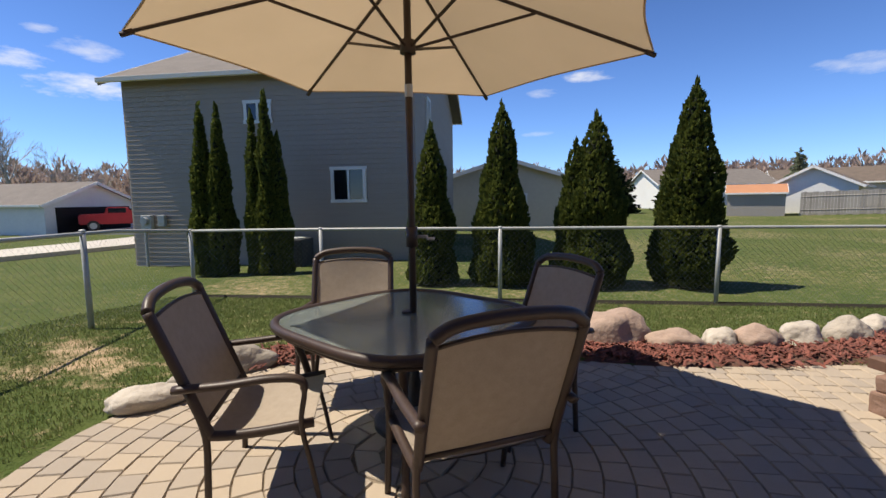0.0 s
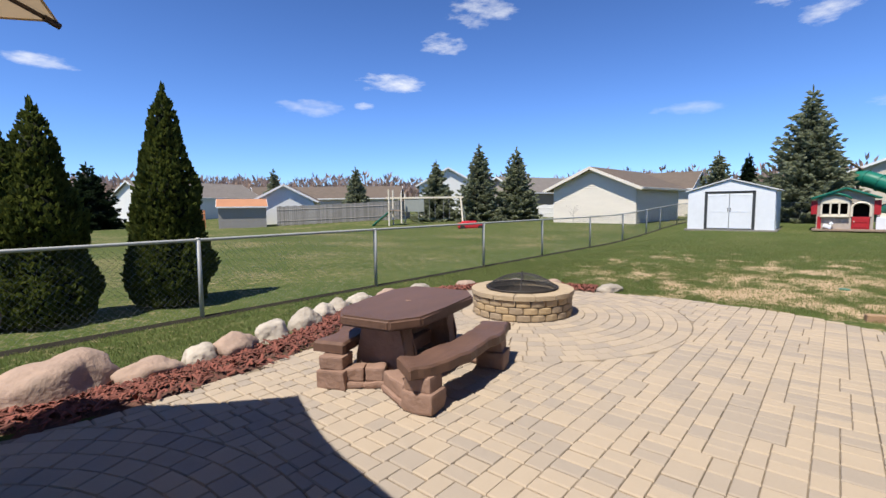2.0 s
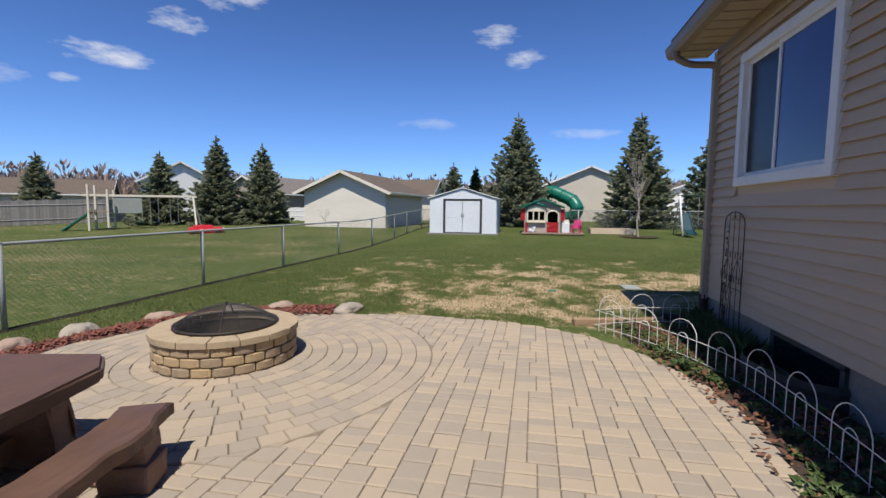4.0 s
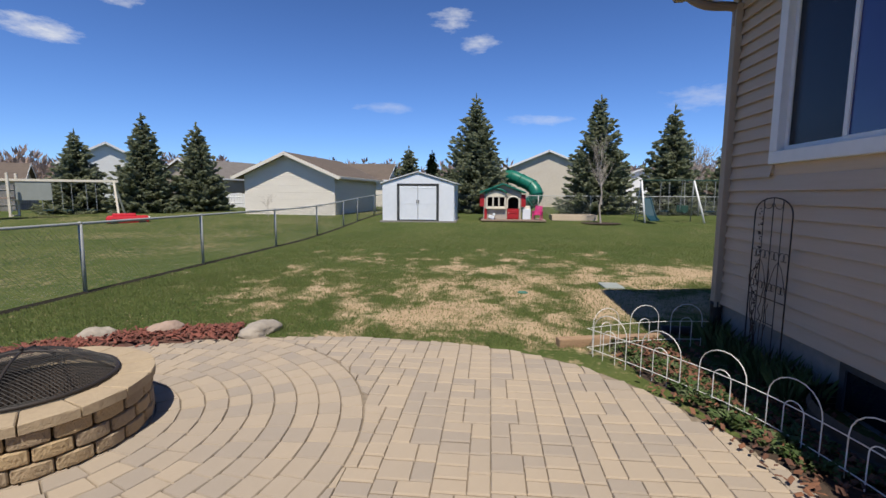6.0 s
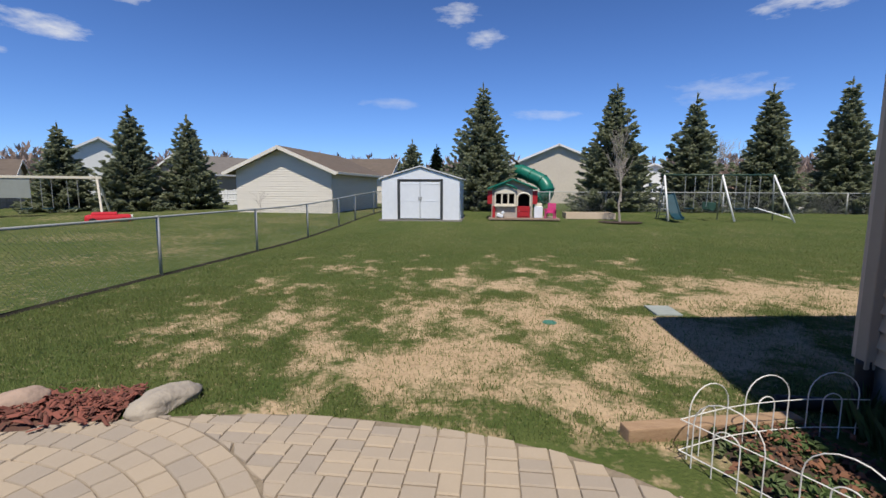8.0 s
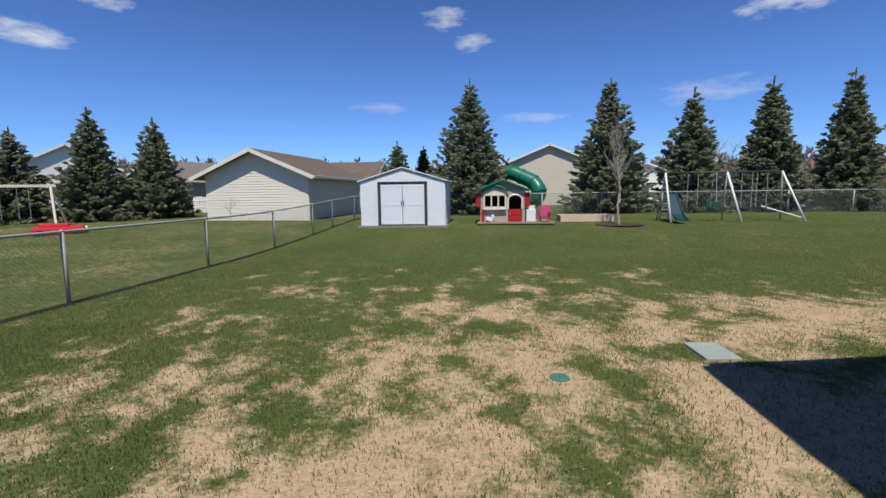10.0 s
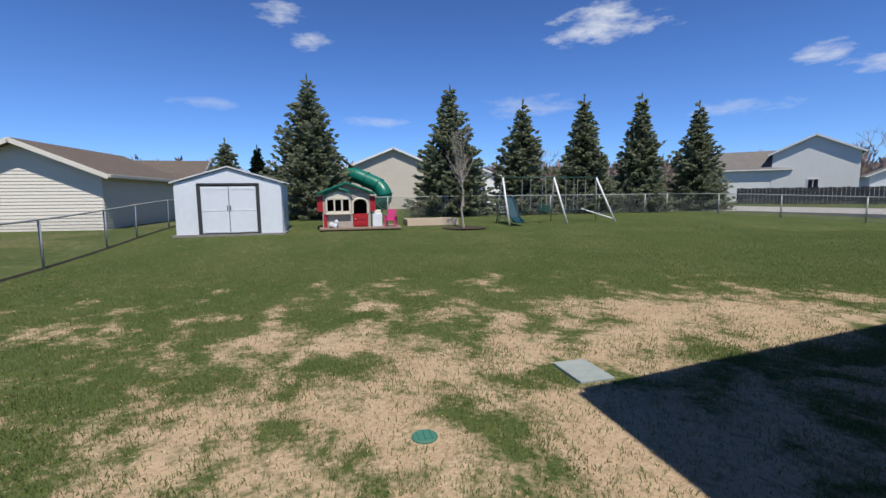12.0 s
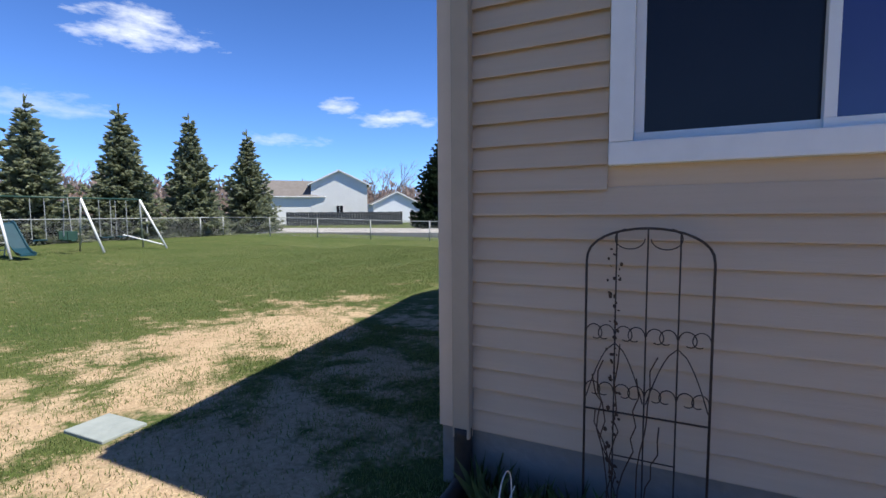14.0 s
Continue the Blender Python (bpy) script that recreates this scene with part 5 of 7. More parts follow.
spruce(16.5, 48.0, 5.0, 2.2, "distant round evergreen behind a shed", 39, M_DARK_SPRUCE)
spruce(9.8, 44.0, 5.0, 2.7, "distant broad evergreen on the lawn", 40, M_DARK_SPRUCE)
spruce(24.0, 42.0, 4.9, 1.6, "distant spruce behind a grey board fence", 41)
spruce(24.3, -34.5, 7.6, 3.0, "large dark spruce across the street", 42, M_DARK_SPRUCE)


def bare_tree(x, y, h, label, seed, mat=None, levels=4, spread=0.5, thick=0.014):
    rng = random.Random(seed)
    tree = thing("bare_tree", label, "tree", (x, y, lie(x, y)))
    trunk, twigs = bmesh.new(), bmesh.new()

    def grow(p, d, ln, r, lv):
        q = p + d * ln
        m = p.lerp(q, 0.5) + Vector((rng.gauss(0, 1), rng.gauss(0, 1), 0)) * ln * 0.05
        tube(trunk if lv < 2 else twigs, [p, m, q], [r, r * 0.8, r * 0.62], 6 if lv < 2 else 3)
        if lv >= levels:
            return
        for _ in range(rng.randint(3, 4)):
            t = rng.uniform(0.45, 1.0)
            nd = (d + Vector((rng.gauss(0, spread), rng.gauss(0, spread), rng.uniform(-0.05, 0.5)))).normalized()
            grow(p.lerp(q, t), nd, ln * rng.uniform(0.55, 0.8), r * 0.55, lv + 1)

    grow(Vector((0, 0, -0.05)), Vector((0, 0, 1)), h * 0.38, h * thick, 0)
    part("trunk", trunk, mat or M_GREY_BARK, tree)
    tagged(part("twig_crown", twigs, mat or M_GREY_BARK, tree), kind="stuff")
    return tree


# young tree in a mulch ring
bare_tree(24.4, -4.12, 3.9, "young bare grey tree in a mulch ring", 51, levels=4, spread=0.28, thick=0.012)
bm = bmesh.new()
bmesh.ops.create_circle(bm, cap_ends=True, radius=0.85, segments=28, matrix=pose(24.4, -4.12, lie(24.4, -4.12) + 0.015))
tagged(part("mulch_ring", bm, M_SOIL), "dark mulch ring round the young tree", "mulch ring", kind="structure")
for x, y, h, s in ((-40.1, 33, 9.5, 61), (-47.9, 39.3, 11, 62), (-43.7, 43.9, 8, 63), (-44.9, 41.8, 8, 64), (46, -62, 13, 65), (52, -66, 11, 66), (40, -70, 9, 67), (62, -14, 10, 68), (58, -20, 11, 69), (63, -24, 10, 70)):
    bare_tree(x, y, h, "distant bare deciduous tree", s, levels=4)
bare_tree(26.4, 12.3, 1.5, "small bare shrub beside the pale garage", 71, levels=4, spread=0.5, thick=0.01)


def far_woods():
    """A ragged belt of leafless trees along the horizon."""
    rng = random.Random(9)
    V, F = [], []
    for _ in range(3400):
        a = rng.uniform(radians(-78), radians(142))
        d = rng.uniform(150, 260)
        if rng.random() > 0.78 + 0.5 * noise.noise(Vector((a * 5, 1, 0))):
            continue
        x, y = 5 + d * math.cos(a), d * math.sin(a)
        h = rng.uniform(8.5, 12.5) * (1 + 0.22 * noise.noise(Vector((a * 9, 4, 0))))
        V.extend((Vector((x - 0.2, y - 0.2, -1)), Vector((x + 0.2, y + 0.2, -1)), Vector((x, y, h * 0.8))))
        F.append((len(V) - 3, len(V) - 2, len(V) - 1))
        wide = rng.uniform(0.24, 0.36) * h
        for _ in range(52):
            k = len(V)
            u = rng.uniform(-1, 1)
            ring = math.sqrt(1 - u * u) * rng.uniform(0.3, 1)
            g = rng.uniform(0, 2 * math.pi)
            p = Vector((x + wide * ring * math.cos(g), y + wide * ring * math.sin(g), h * (0.55 + 0.45 * u)))
            d = Vector((math.cos(g) * 0.5, math.sin(g) * 0.5, 1)).normalized()
            face = rng.uniform(0, math.pi)
            t = Vector((math.cos(face), math.sin(face), 0)) * rng.uniform(0.2, 0.5)
            ln = rng.uniform(0.8, 1.9)
            V.extend((p - d * ln * 0.5, p + t, p + d * ln, p - t))
            F.append((k, k + 1, k + 2, k + 3))
    tagged(joined("far_woods", V, F, M_FAR_WOOD), "grey-brown leafless woods along the horizon", "woods", kind="stuff")


far_woods()


# ---- lawn things behind the house ----
M_SHED = material("white painted steel", (0.74, 0.77, 0.82), (0.68, 0.71, 0.76), 6, 0.5, bump=0.05)
M_SHED_DARK = material("dark grey trim", (0.05, 0.055, 0.06), (0.04, 0.042, 0.045), 10, 0.5)
M_SHED_ROOF = material("pale steel roof", (0.60, 0.61, 0.62), (0.52, 0.53, 0.54), 8, 0.5)


def shed():
    z0 = lie(25, 4)
    s = thing("garden_shed", "white steel garden shed with closed double doors", "shed", (24.05, 4.03, z0))
    w, d, e, a = 1.62, 2.4, 1.68, 2.17
    part("slab", box_of((d / 2, 0, -0.02), (d + 0.2, 2 * w + 0.24, 0.08)), M_CONCRETE, s, "concrete slab")
    for y in (-w, w):
        part("side_wall", box_of((d / 2, y, e / 2), (d, 0.03, e)), M_SHED, s)
        for i in range(9):
            part("rib", box_of((0.15 + i * (d - 0.3) / 8, y + math.copysign(0.012, y), e / 2), (0.07, 0.02, e - 0.02)), M_SHED, s)
    part("back_wall", box_of((d, 0, e / 2), (0.03, 2 * w, e)), M_SHED, s)
    for y0, y1 in ((-w, -0.86), (0.86, w)):
        part("front_wall", box_of((0.0, (y0 + y1) / 2, e / 2), (0.03, y1 - y0, e)), M_SHED, s)
        for i in range(5):
            part("rib", box_of((-0.012, y0 + (i + 0.5) * (y1 - y0) / 5, e / 2), (0.02, 0.05, e - 0.06)), M_SHED, s)
    for x in (0.0, d):
        part("gable", prism(bmesh.new(), [(-w, e), (w, e), (0, a)], x - 0.015, x + 0.015, TURN_YZ), M_SHED, s)
    for sg in (-1, 1):
        bm = bmesh.new()
        L = math.hypot(w + 0.12, a - e + 0.03)
        ang = math.degrees(math.atan2(a - e + 0.03, w + 0.12))
        box(bm, (d / 2, sg * (w + 0.12) / 2, (a + e) / 2 + 0.03), (d + 0.16, L, 0.03), pose(0, 0, 0, -sg * ang))
        for i in range(7):
            box(bm, (-0.05 + i * (d + 0.1) / 6, sg * (w + 0.12) / 2, (a + e) / 2 + 0.05), (0.03, L, 0.03), pose(0, 0, 0, -sg * ang))
        part("roof_panel", bm, M_SHED_ROOF, s, "pale ribbed steel roof panel")
        bm = box_of((-0.03, sg * 0.425, 0.82), (0.025, 0.83, 1.52), bevel=0.004)
        for zz in (0.1, 0.8, 1.5):
            box(bm, (-0.044, sg * 0.425, zz), (0.012, 0.78, 0.03))
        door = part("door", bm, M_SHED, s)
        part("door_handle", box_of((-0.055, sg * 0.045, 0.88), (0.03, 0.03, 0.16), bevel=0.006), M_SHED_DARK, door, "dark door handle")
        part("door_jamb", box_of((-0.03, sg * 0.90, 0.83), (0.06, 0.11, 1.64)), M_SHED_DARK, s, "dark door jamb")
    part("door_head", box_of((-0.03, 0, 1.66), (0.06, 1.9, 0.06)), M_SHED_DARK, s, "dark door head")


shed()

M_RED = material("red plastic", (0.42, 0.022, 0.03), (0.34, 0.02, 0.025), 5, 0.4)
M_GREEN = material("green plastic", (0.012, 0.17, 0.12), (0.010, 0.13, 0.09), 5, 0.35)
M_NAVY = material("dark teal plastic", (0.012, 0.055, 0.075), (0.010, 0.04, 0.055), 5, 0.4)
M_CREAM = material("cream plastic", (0.72, 0.66, 0.54), (0.64, 0.58, 0.48), 5, 0.45)
M_STONE_PLASTIC = material("stone-look plastic", (0.46, 0.40, 0.34), (0.36, 0.31, 0.27), 7, 0.6, bump=0.3)
M_PINK = material("pink plastic", (0.58, 0.03, 0.19), (0.5, 0.025, 0.16), 5, 0.4)
M_WOOD = material("weathered boards", (0.34, 0.25, 0.19), (0.23, 0.17, 0.13), 14, 0.9, bump=0.4, stretch=(1, 8, 8))
M_PALE_WOOD = material("pale lumber", (0.62, 0.50, 0.37), (0.52, 0.41, 0.30), 12, 0.9, bump=0.3)
# Near black for flat panels that stand in for unlit interiors.
M_SHADE_PANEL = material("painted interior shade", (0.02, 0.014, 0.012), (0.015, 0.01, 0.01), 5, 0.9)


def playhouse():
    x0, z0 = 24.75, lie(25.3, 0.2)
    deck = thing("play_deck", "low weathered wooden deck under the playhouse", "deck", (x0, 0, z0))
    for i in range(13):
        part("plank", box_of((-0.2 + i * 0.145, -0.28, 0.045), (0.135, 2.95, 0.07), bevel=0.006), M_WOOD, deck)
    p = thing("playhouse", "plastic playhouse with green roof and red shutters", "playhouse", (x0 + 0.15, 0, z0 + 0.08))
    yl, yr, d = 1.05, -0.62, 1.15
    bm = bmesh.new()
    # front wall with bay and doorway, built round its openings
    for (a, b, c, e) in ((yl, 0.95, 0, 1.25), (0.95, 0.08, 0, 0.55), (0.08, 0.0, 0, 1.25), (0.95, 0.08, 1.05, 1.25), (-0.55, yr, 0, 1.25), (0.0, -0.55, 1.02, 1.25)):
        box(bm, (0, (a + b) / 2, (c + e) / 2), (0.06, abs(a - b), e - c), bevel=0.004)
    for y in (yl, yr):
        box(bm, (d / 2, y, 0.62), (d, 0.06, 1.24))
    box(bm, (d, (yl + yr) / 2, 0.62), (0.06, yl - yr, 1.24))
    part("wall", bm, M_STONE_PLASTIC, p)
    # Added sheet across the room, its dark colour painting the indoor shade.
    part("room_shade_panel", box_of((d * 0.6, (yl + yr) / 2, 0.6), (0.02, yl - yr - 0.1, 1.1)), M_SHADE_PANEL, p)
    bm = bmesh.new()
    for y in (0.93, 0.65, 0.38, 0.10):
        box(bm, (-0.05, y, 0.8), (0.05, 0.06, 0.52), bevel=0.006)
    for z in (0.56, 1.05):
        box(bm, (-0.05, 0.515, z), (0.05, 0.88, 0.07), bevel=0.006)
    box(bm, (-0.09, 0.515, 0.50), (0.16, 0.9, 0.05), bevel=0.01)
    prism(bm, [(0.07, 1.08), (0.96, 1.08), (0.9, 1.2), (0.515, 1.33), (0.13, 1.2)], -0.06, -0.01, TURN_YZ)
    part("window_frame", bm, M_CREAM, p, "cream bay window frame")
    bm = box_of((-0.03, -0.275, 0.25), (0.05, 0.52, 0.48), bevel=0.01)
    for zz in (0.14, 0.34):
        box(bm, (-0.06, -0.275, zz), (0.02, 0.4, 0.14), bevel=0.005)
    door = part("door", bm, M_RED, p, "red half door")
    part("door_knob", tube(bmesh.new(), [(-0.06, -0.08, 0.3), (-0.1, -0.08, 0.3)], 0.02, 8), M_CREAM, door)
    bm = bmesh.new()
    pts = [(-0.03, 0.0, 0.5), (-0.03, 0.0, 0.85)] + [(-0.03, -0.275 + 0.275 * math.cos(a), 0.85 + 0.2 * math.sin(a)) for a in [math.pi * i / 8 for i in range(1, 8)]] + [(-0.03, -0.55, 0.85), (-0.03, -0.55, 0.5)]
    part("door_arch", tube(bm, pts, 0.04, 6), M_CREAM, p)
    for y, w in ((1.16, 0.2), (-0.74, 0.2)):
        bm = box_of((-0.02, y, 0.86), (0.05, w, 0.56), bevel=0.008)
        part("shutter", bm, M_RED, p, "red shutter")
    # roof: wavy-edged gable, ridge to the back, and a little front gable
    for sg in (-1, 1):
        bm = bmesh.new()
        L = 1.12
        mid = (yl + yr) / 2
        box(bm, (d / 2, mid + sg * 0.53, 1.42), (d + 0.4, L, 0.07), pose(0, 0, 0, -sg * 21), 0.02)
        part("roof_panel", bm, M_GREEN, p, "green plastic roof panel")
    bm = prism(bmesh.new(), [(yl, 1.24), (yr, 1.24), ((yl + yr) / 2, 1.6)], 0.0, 0.05, TURN_YZ)
    part("gable", bm, M_STONE_PLASTIC, p)
    bm = tube(bmesh.new(), [(-0.12, 1.02, 1.18), (-0.12, 0.8, 1.34), (-0.12, 0.515, 1.42), (-0.12, 0.23, 1.34), (-0.12, 0.02, 1.2)], 0.045, 8)
    part("gable_trim", bm, M_GREEN, p, "green gable trim", smooth=True)
    bm = box_of((-0.06, 0.98, 0.25), (0.1, 0.12, 0.5), bevel=0.01)
    part("post", bm, M_RED, p, "red corner post")
    # toys on the deck
    tk = thing("toy_kitchen", "grey and white plastic play kitchen beside the playhouse", "toy", (x0 + 0.3, -0.9, z0 + 0.08))
    part("cabinet", box_of((0, 0, 0.24), (0.3, 0.36, 0.48), bevel=0.02), M_SHED, tk)
    part("back_panel", box_of((0.12, 0, 0.52), (0.06, 0.34, 0.2), bevel=0.02), M_CREAM, tk)
    pup = thing("toy_bin", "small grey and white plastic toy on the deck", "toy", (x0 - 0.02, 0.72, z0 + 0.08))
    bm = bmesh.new()
    box(bm, (0, 0, 0.1), (0.18, 0.28, 0.14), pose(0, 0, 0, 20), 0.03)
    box(bm, (0, -0.12, 0.22), (0.12, 0.12, 0.12), pose(0, 0, 0, 40), 0.03)
    part("body", bm, M_SHED, pup)
    ch = thing("child_chair", "pink plastic child's garden chair on the deck", "chair", (x0 + 0.0, -1.38, z0 + 0.08), 70)
    part("seat", box_of((0, 0, 0.24), (0.34, 0.34, 0.04), bevel=0.015), M_PINK, ch)
    bm = bmesh.new()
    for i in range(5):
        box(bm, (-0.14 + 0.07 * i, -0.2, 0.43), (0.055, 0.03, 0.42), pose(0, 0, 0, 18), 0.008)
    part("backrest", bm, M_PINK, ch)
    for sx in (-1, 1):
        part("arm", box_of((sx * 0.2, 0, 0.38), (0.06, 0.38, 0.03), bevel=0.01), M_PINK, ch)
        for sy in (-1, 1):
            part("leg", box_of((sx * 0.18, sy * 0.15, 0.17), (0.045, 0.045, 0.36), bevel=0.01), M_PINK, ch)


playhouse()


def tube_slide():
    t = thing("tube_slide_tower", "wooden play tower with a green spiral tube slide", "play tower", (34.4, -0.35, lie(34, 1) + 0.0))
    for x in (0, 1.2):
        for y in (0, 1.2):
            part("post", box_of((x, y, 1.45), (0.1, 0.1, 2.9), bevel=0.01), M_BARK, t)
    part("platform", box_of((0.6, 0.6, 1.75), (1.3, 1.3, 0.08)), M_WOOD, t)
    for i in range(9):
        part("slat", box_of((0.02 + 0.0, 0.05 + i * 0.14, 2.1), (0.03, 0.1, 0.7)), M_BARK, t)
    for sg in (-1, 1):
        part("roof_panel", box_of((0.6, 0.6 + sg * 0.38, 3.1), (1.5, 0.95, 0.04), pose(0, 0, 0, -sg * 38)), M_WOOD, t)
    pts = catmull([(0.2, 0.1, 2.35), (0.0, -0.3, 2.3), (-0.25, -0.85, 2.05), (-0.6, -1.5, 1.7), (-0.9, -1.8, 1.2), (-0.7, -1.65, 0.75), (-0.1, -1.2, 0.5), (0.5, -0.7, 0.4)], 6)
    bm = tube(bmesh.new(), pts, 0.42, 18)
    part("tube", bm, M_GREEN, t, "green plastic tube", smooth=True)
    for i in (6, 12, 18, 24, 30, 36):
        d = (pts[i + 1] - pts[i - 1]).normalized()
        part("flange", tube(bmesh.new(), [pts[i] - d * 0.03, pts[i] + d * 0.03], 0.46, 18), M_GREEN, t)


tube_slide()


def sandbox():
    s = thing("raised_bed", "low pale wooden raised bed on the lawn", "raised bed", (26.0, -3.2, lie(26, -3)))
    for c, sz in (((-0.35, 0, 0.12), (0.05, 2.1, 0.26)), ((0.75, 0, 0.12), (0.05, 2.1, 0.26)), ((0.2, -1.03, 0.12), (1.05, 0.05, 0.26)), ((0.2, 1.03, 0.12), (1.05, 0.05, 0.26))):
        part("board", box_of(c, sz, bevel=0.006), M_PALE_WOOD, s)
    part("soil", box_of((0.2, 0, 0.07), (1.04, 2.0, 0.2)), M_SOIL, s)


sandbox()


def swing_set():
    z0 = lie(25.6, -8)
    s = thing("swing_set", "white and green metal swing set with slide", "swing set", (25.6, 0, z0))
    ya, yb, h = -6.15, -10.45, 1.9
    part("top_bar", tube(bmesh.new(), [(0, ya + 0.1, h), (0, yb - 0.1, h)], 0.032, 10), M_GREEN_DARK, s, smooth=True)
    for y, dy in ((ya, 0.0), ((ya + yb) / 2 - 0.15, -0.25), (yb, -0.5)):
        for sx, mat in ((-1, M_WHITE), (1, M_GALV)):
            part("leg", tube(bmesh.new(), [(0, y, h), (sx * 0.75, y + dy, 0.0)], 0.04 if sx < 0 else 0.03, 8), mat, s, smooth=True)
    part("brace", tube(bmesh.new(), [(-0.72, yb - 0.48, 0.12), (0.4, yb + 0.45, 0.55)], 0.028, 8), M_WHITE, s)
    for y in (-7.2, -9.2, -9.75):
        sw = part("swing_seat", box_of((0, y, 0.5), (0.18, 0.4, 0.04), bevel=0.012), M_NAVY, s)
        for e in (-0.19, 0.19):
            part("chain", tube(bmesh.new(), [(0, y + e, 0.5), (0, y + e, h)], 0.012, 5), M_GALV, sw)
    gl = part("glider", box_of((0, -8.0, 0.45), (0.7, 0.14, 0.06), bevel=0.02), M_GREEN_DARK, s, "green plastic glider seat")
    for e in (-0.28, 0.28):
        part("hanger", tube(bmesh.new(), [(e, -8.0, 0.45), (e * 0.4, -8.0, h)], 0.014, 5), M_GALV, gl)
        part("glider_back", box_of((e, -8.0, 0.62), (0.05, 0.3, 0.3), bevel=0.02), M_GREEN_DARK, gl)
    bm = bmesh.new()
    prof = [(-0.22, 0.10), (-0.19, 0.0), (0.19, 0.0), (0.22, 0.10), (0.19, 0.10), (0.165, 0.03), (-0.165, 0.03), (-0.19, 0.10)]
    path = [(0.35, 1.06), (0.15, 1.02), (-0.55, 0.28), (-0.8, 0.12), (-1.05, 0.08)]
    rings = [[bm.verts.new((x, -6.45 + a, z + b)) for a, b in prof] for x, z in path]
    for a, b in zip(rings, rings[1:]):
        for j in range(8):
            bm.faces.new((a[j], a[(j + 1) % 8], b[(j + 1) % 8], b[j]))
    bm.faces.new(rings[0]), bm.faces.new(rings[-1][::-1])
    bmesh.ops.recalc_face_normals(bm, faces=bm.faces)
    part("slide", bm, M_NAVY, s, "dark teal plastic slide")
    lad = part("ladder", tube(bmesh.new(), [(0.9, -6.3, 0.0), (0.4, -6.3, 1.2)], 0.02, 6), M_GALV, s)
    tube_b = tube(bmesh.new(), [(0.9, -6.62, 0.0), (0.4, -6.62, 1.2)], 0.02, 6)
    part("ladder_rail", tube_b, M_GALV, lad)
    for i in range(4):
        part("rung", tube(bmesh.new(), [(0.82 - i * 0.1, -6.3, 0.2 + i * 0.24), (0.82 - i * 0.1, -6.62, 0.2 + i * 0.24)], 0.015, 6), M_GALV, lad)


M_GREEN_DARK = material("dark green steel", (0.03, 0.075, 0.055), (0.022, 0.055, 0.04), 8, 0.45)
swing_set()

tagged(part("utility_cover", box_of((10.785, -1.16, -0.014), (0.43, 0.30, 0.05), pose(0, 0, 0, 0, 0, 2), 0.008), material("pale cover slab", (0.34, 0.37, 0.35), (0.25, 0.28, 0.265), 9, 0.85, bump=0.3)), "square pale grey utility cover in the lawn", "utility cover")
bm = bmesh.new()
tube(bm, [(10.12, 0.27, -0.05), (10.12, 0.27, -0.006), (10.12, 0.27, 0.0)], [0.078, 0.078, 0.068], 20)
for i in range(3):
    box(bm, (10.12, 0.23 + 0.04 * i, 0.003), (0.1, 0.008, 0.006))
tagged(part("valve_cover", bm, material("faded green plastic", (0.045, 0.20, 0.15), (0.06, 0.13, 0.09), 30, 0.7)), "round green plastic valve cover in the grass", "valve cover")
chain_fence((31.0, FENCE_Y, 0), (31.0, -18.6, 0), [0.02, 3.0, 6.0, 9.0, 12.0, 15.0, 18.0, 21.0, 24.0, 25.5], "galvanised chain-link fence along the back of the lawn", net=0.11, r=0.0035)
chain_fence((31.0, -18.6, 0), (12.0, -23.6, 0), [3.0, 6.0, 9.2, 12.6, 16.0, 19.0], "galvanised chain-link fence along the street side", net=0.11, r=0.0035)


# ---- houses round about ----
M_GREY_SIDING = material("grey-taupe siding", (0.37, 0.315, 0.265), (0.33, 0.28, 0.235), 6, 0.7, stretch=(0.3, 1, 6))
M_CREAM_SIDING = material("cream siding", (0.74, 0.69, 0.60), (0.68, 0.63, 0.55), 6, 0.7, stretch=(0.3, 1, 6))
M_BEIGE_SIDING = material("beige siding", (0.60, 0.54, 0.45), (0.54, 0.48, 0.40), 6, 0.7)
M_WHITE_SIDING = material("white siding", (0.75, 0.75, 0.73), (0.68, 0.68, 0.66), 6, 0.6)
M_ROOF_GREY = material("grey shingles", (0.20, 0.18, 0.165), (0.14, 0.125, 0.115), 14, 0.95, bump=0.5)
M_GREY_BOARD = material("weathered fence boards", (0.33, 0.31, 0.29), (0.24, 0.225, 0.21), 5, 0.9, stretch=(6, 6, 0.6), bump=0.3, pick="object", c3=(0.22, 0.205, 0.19))


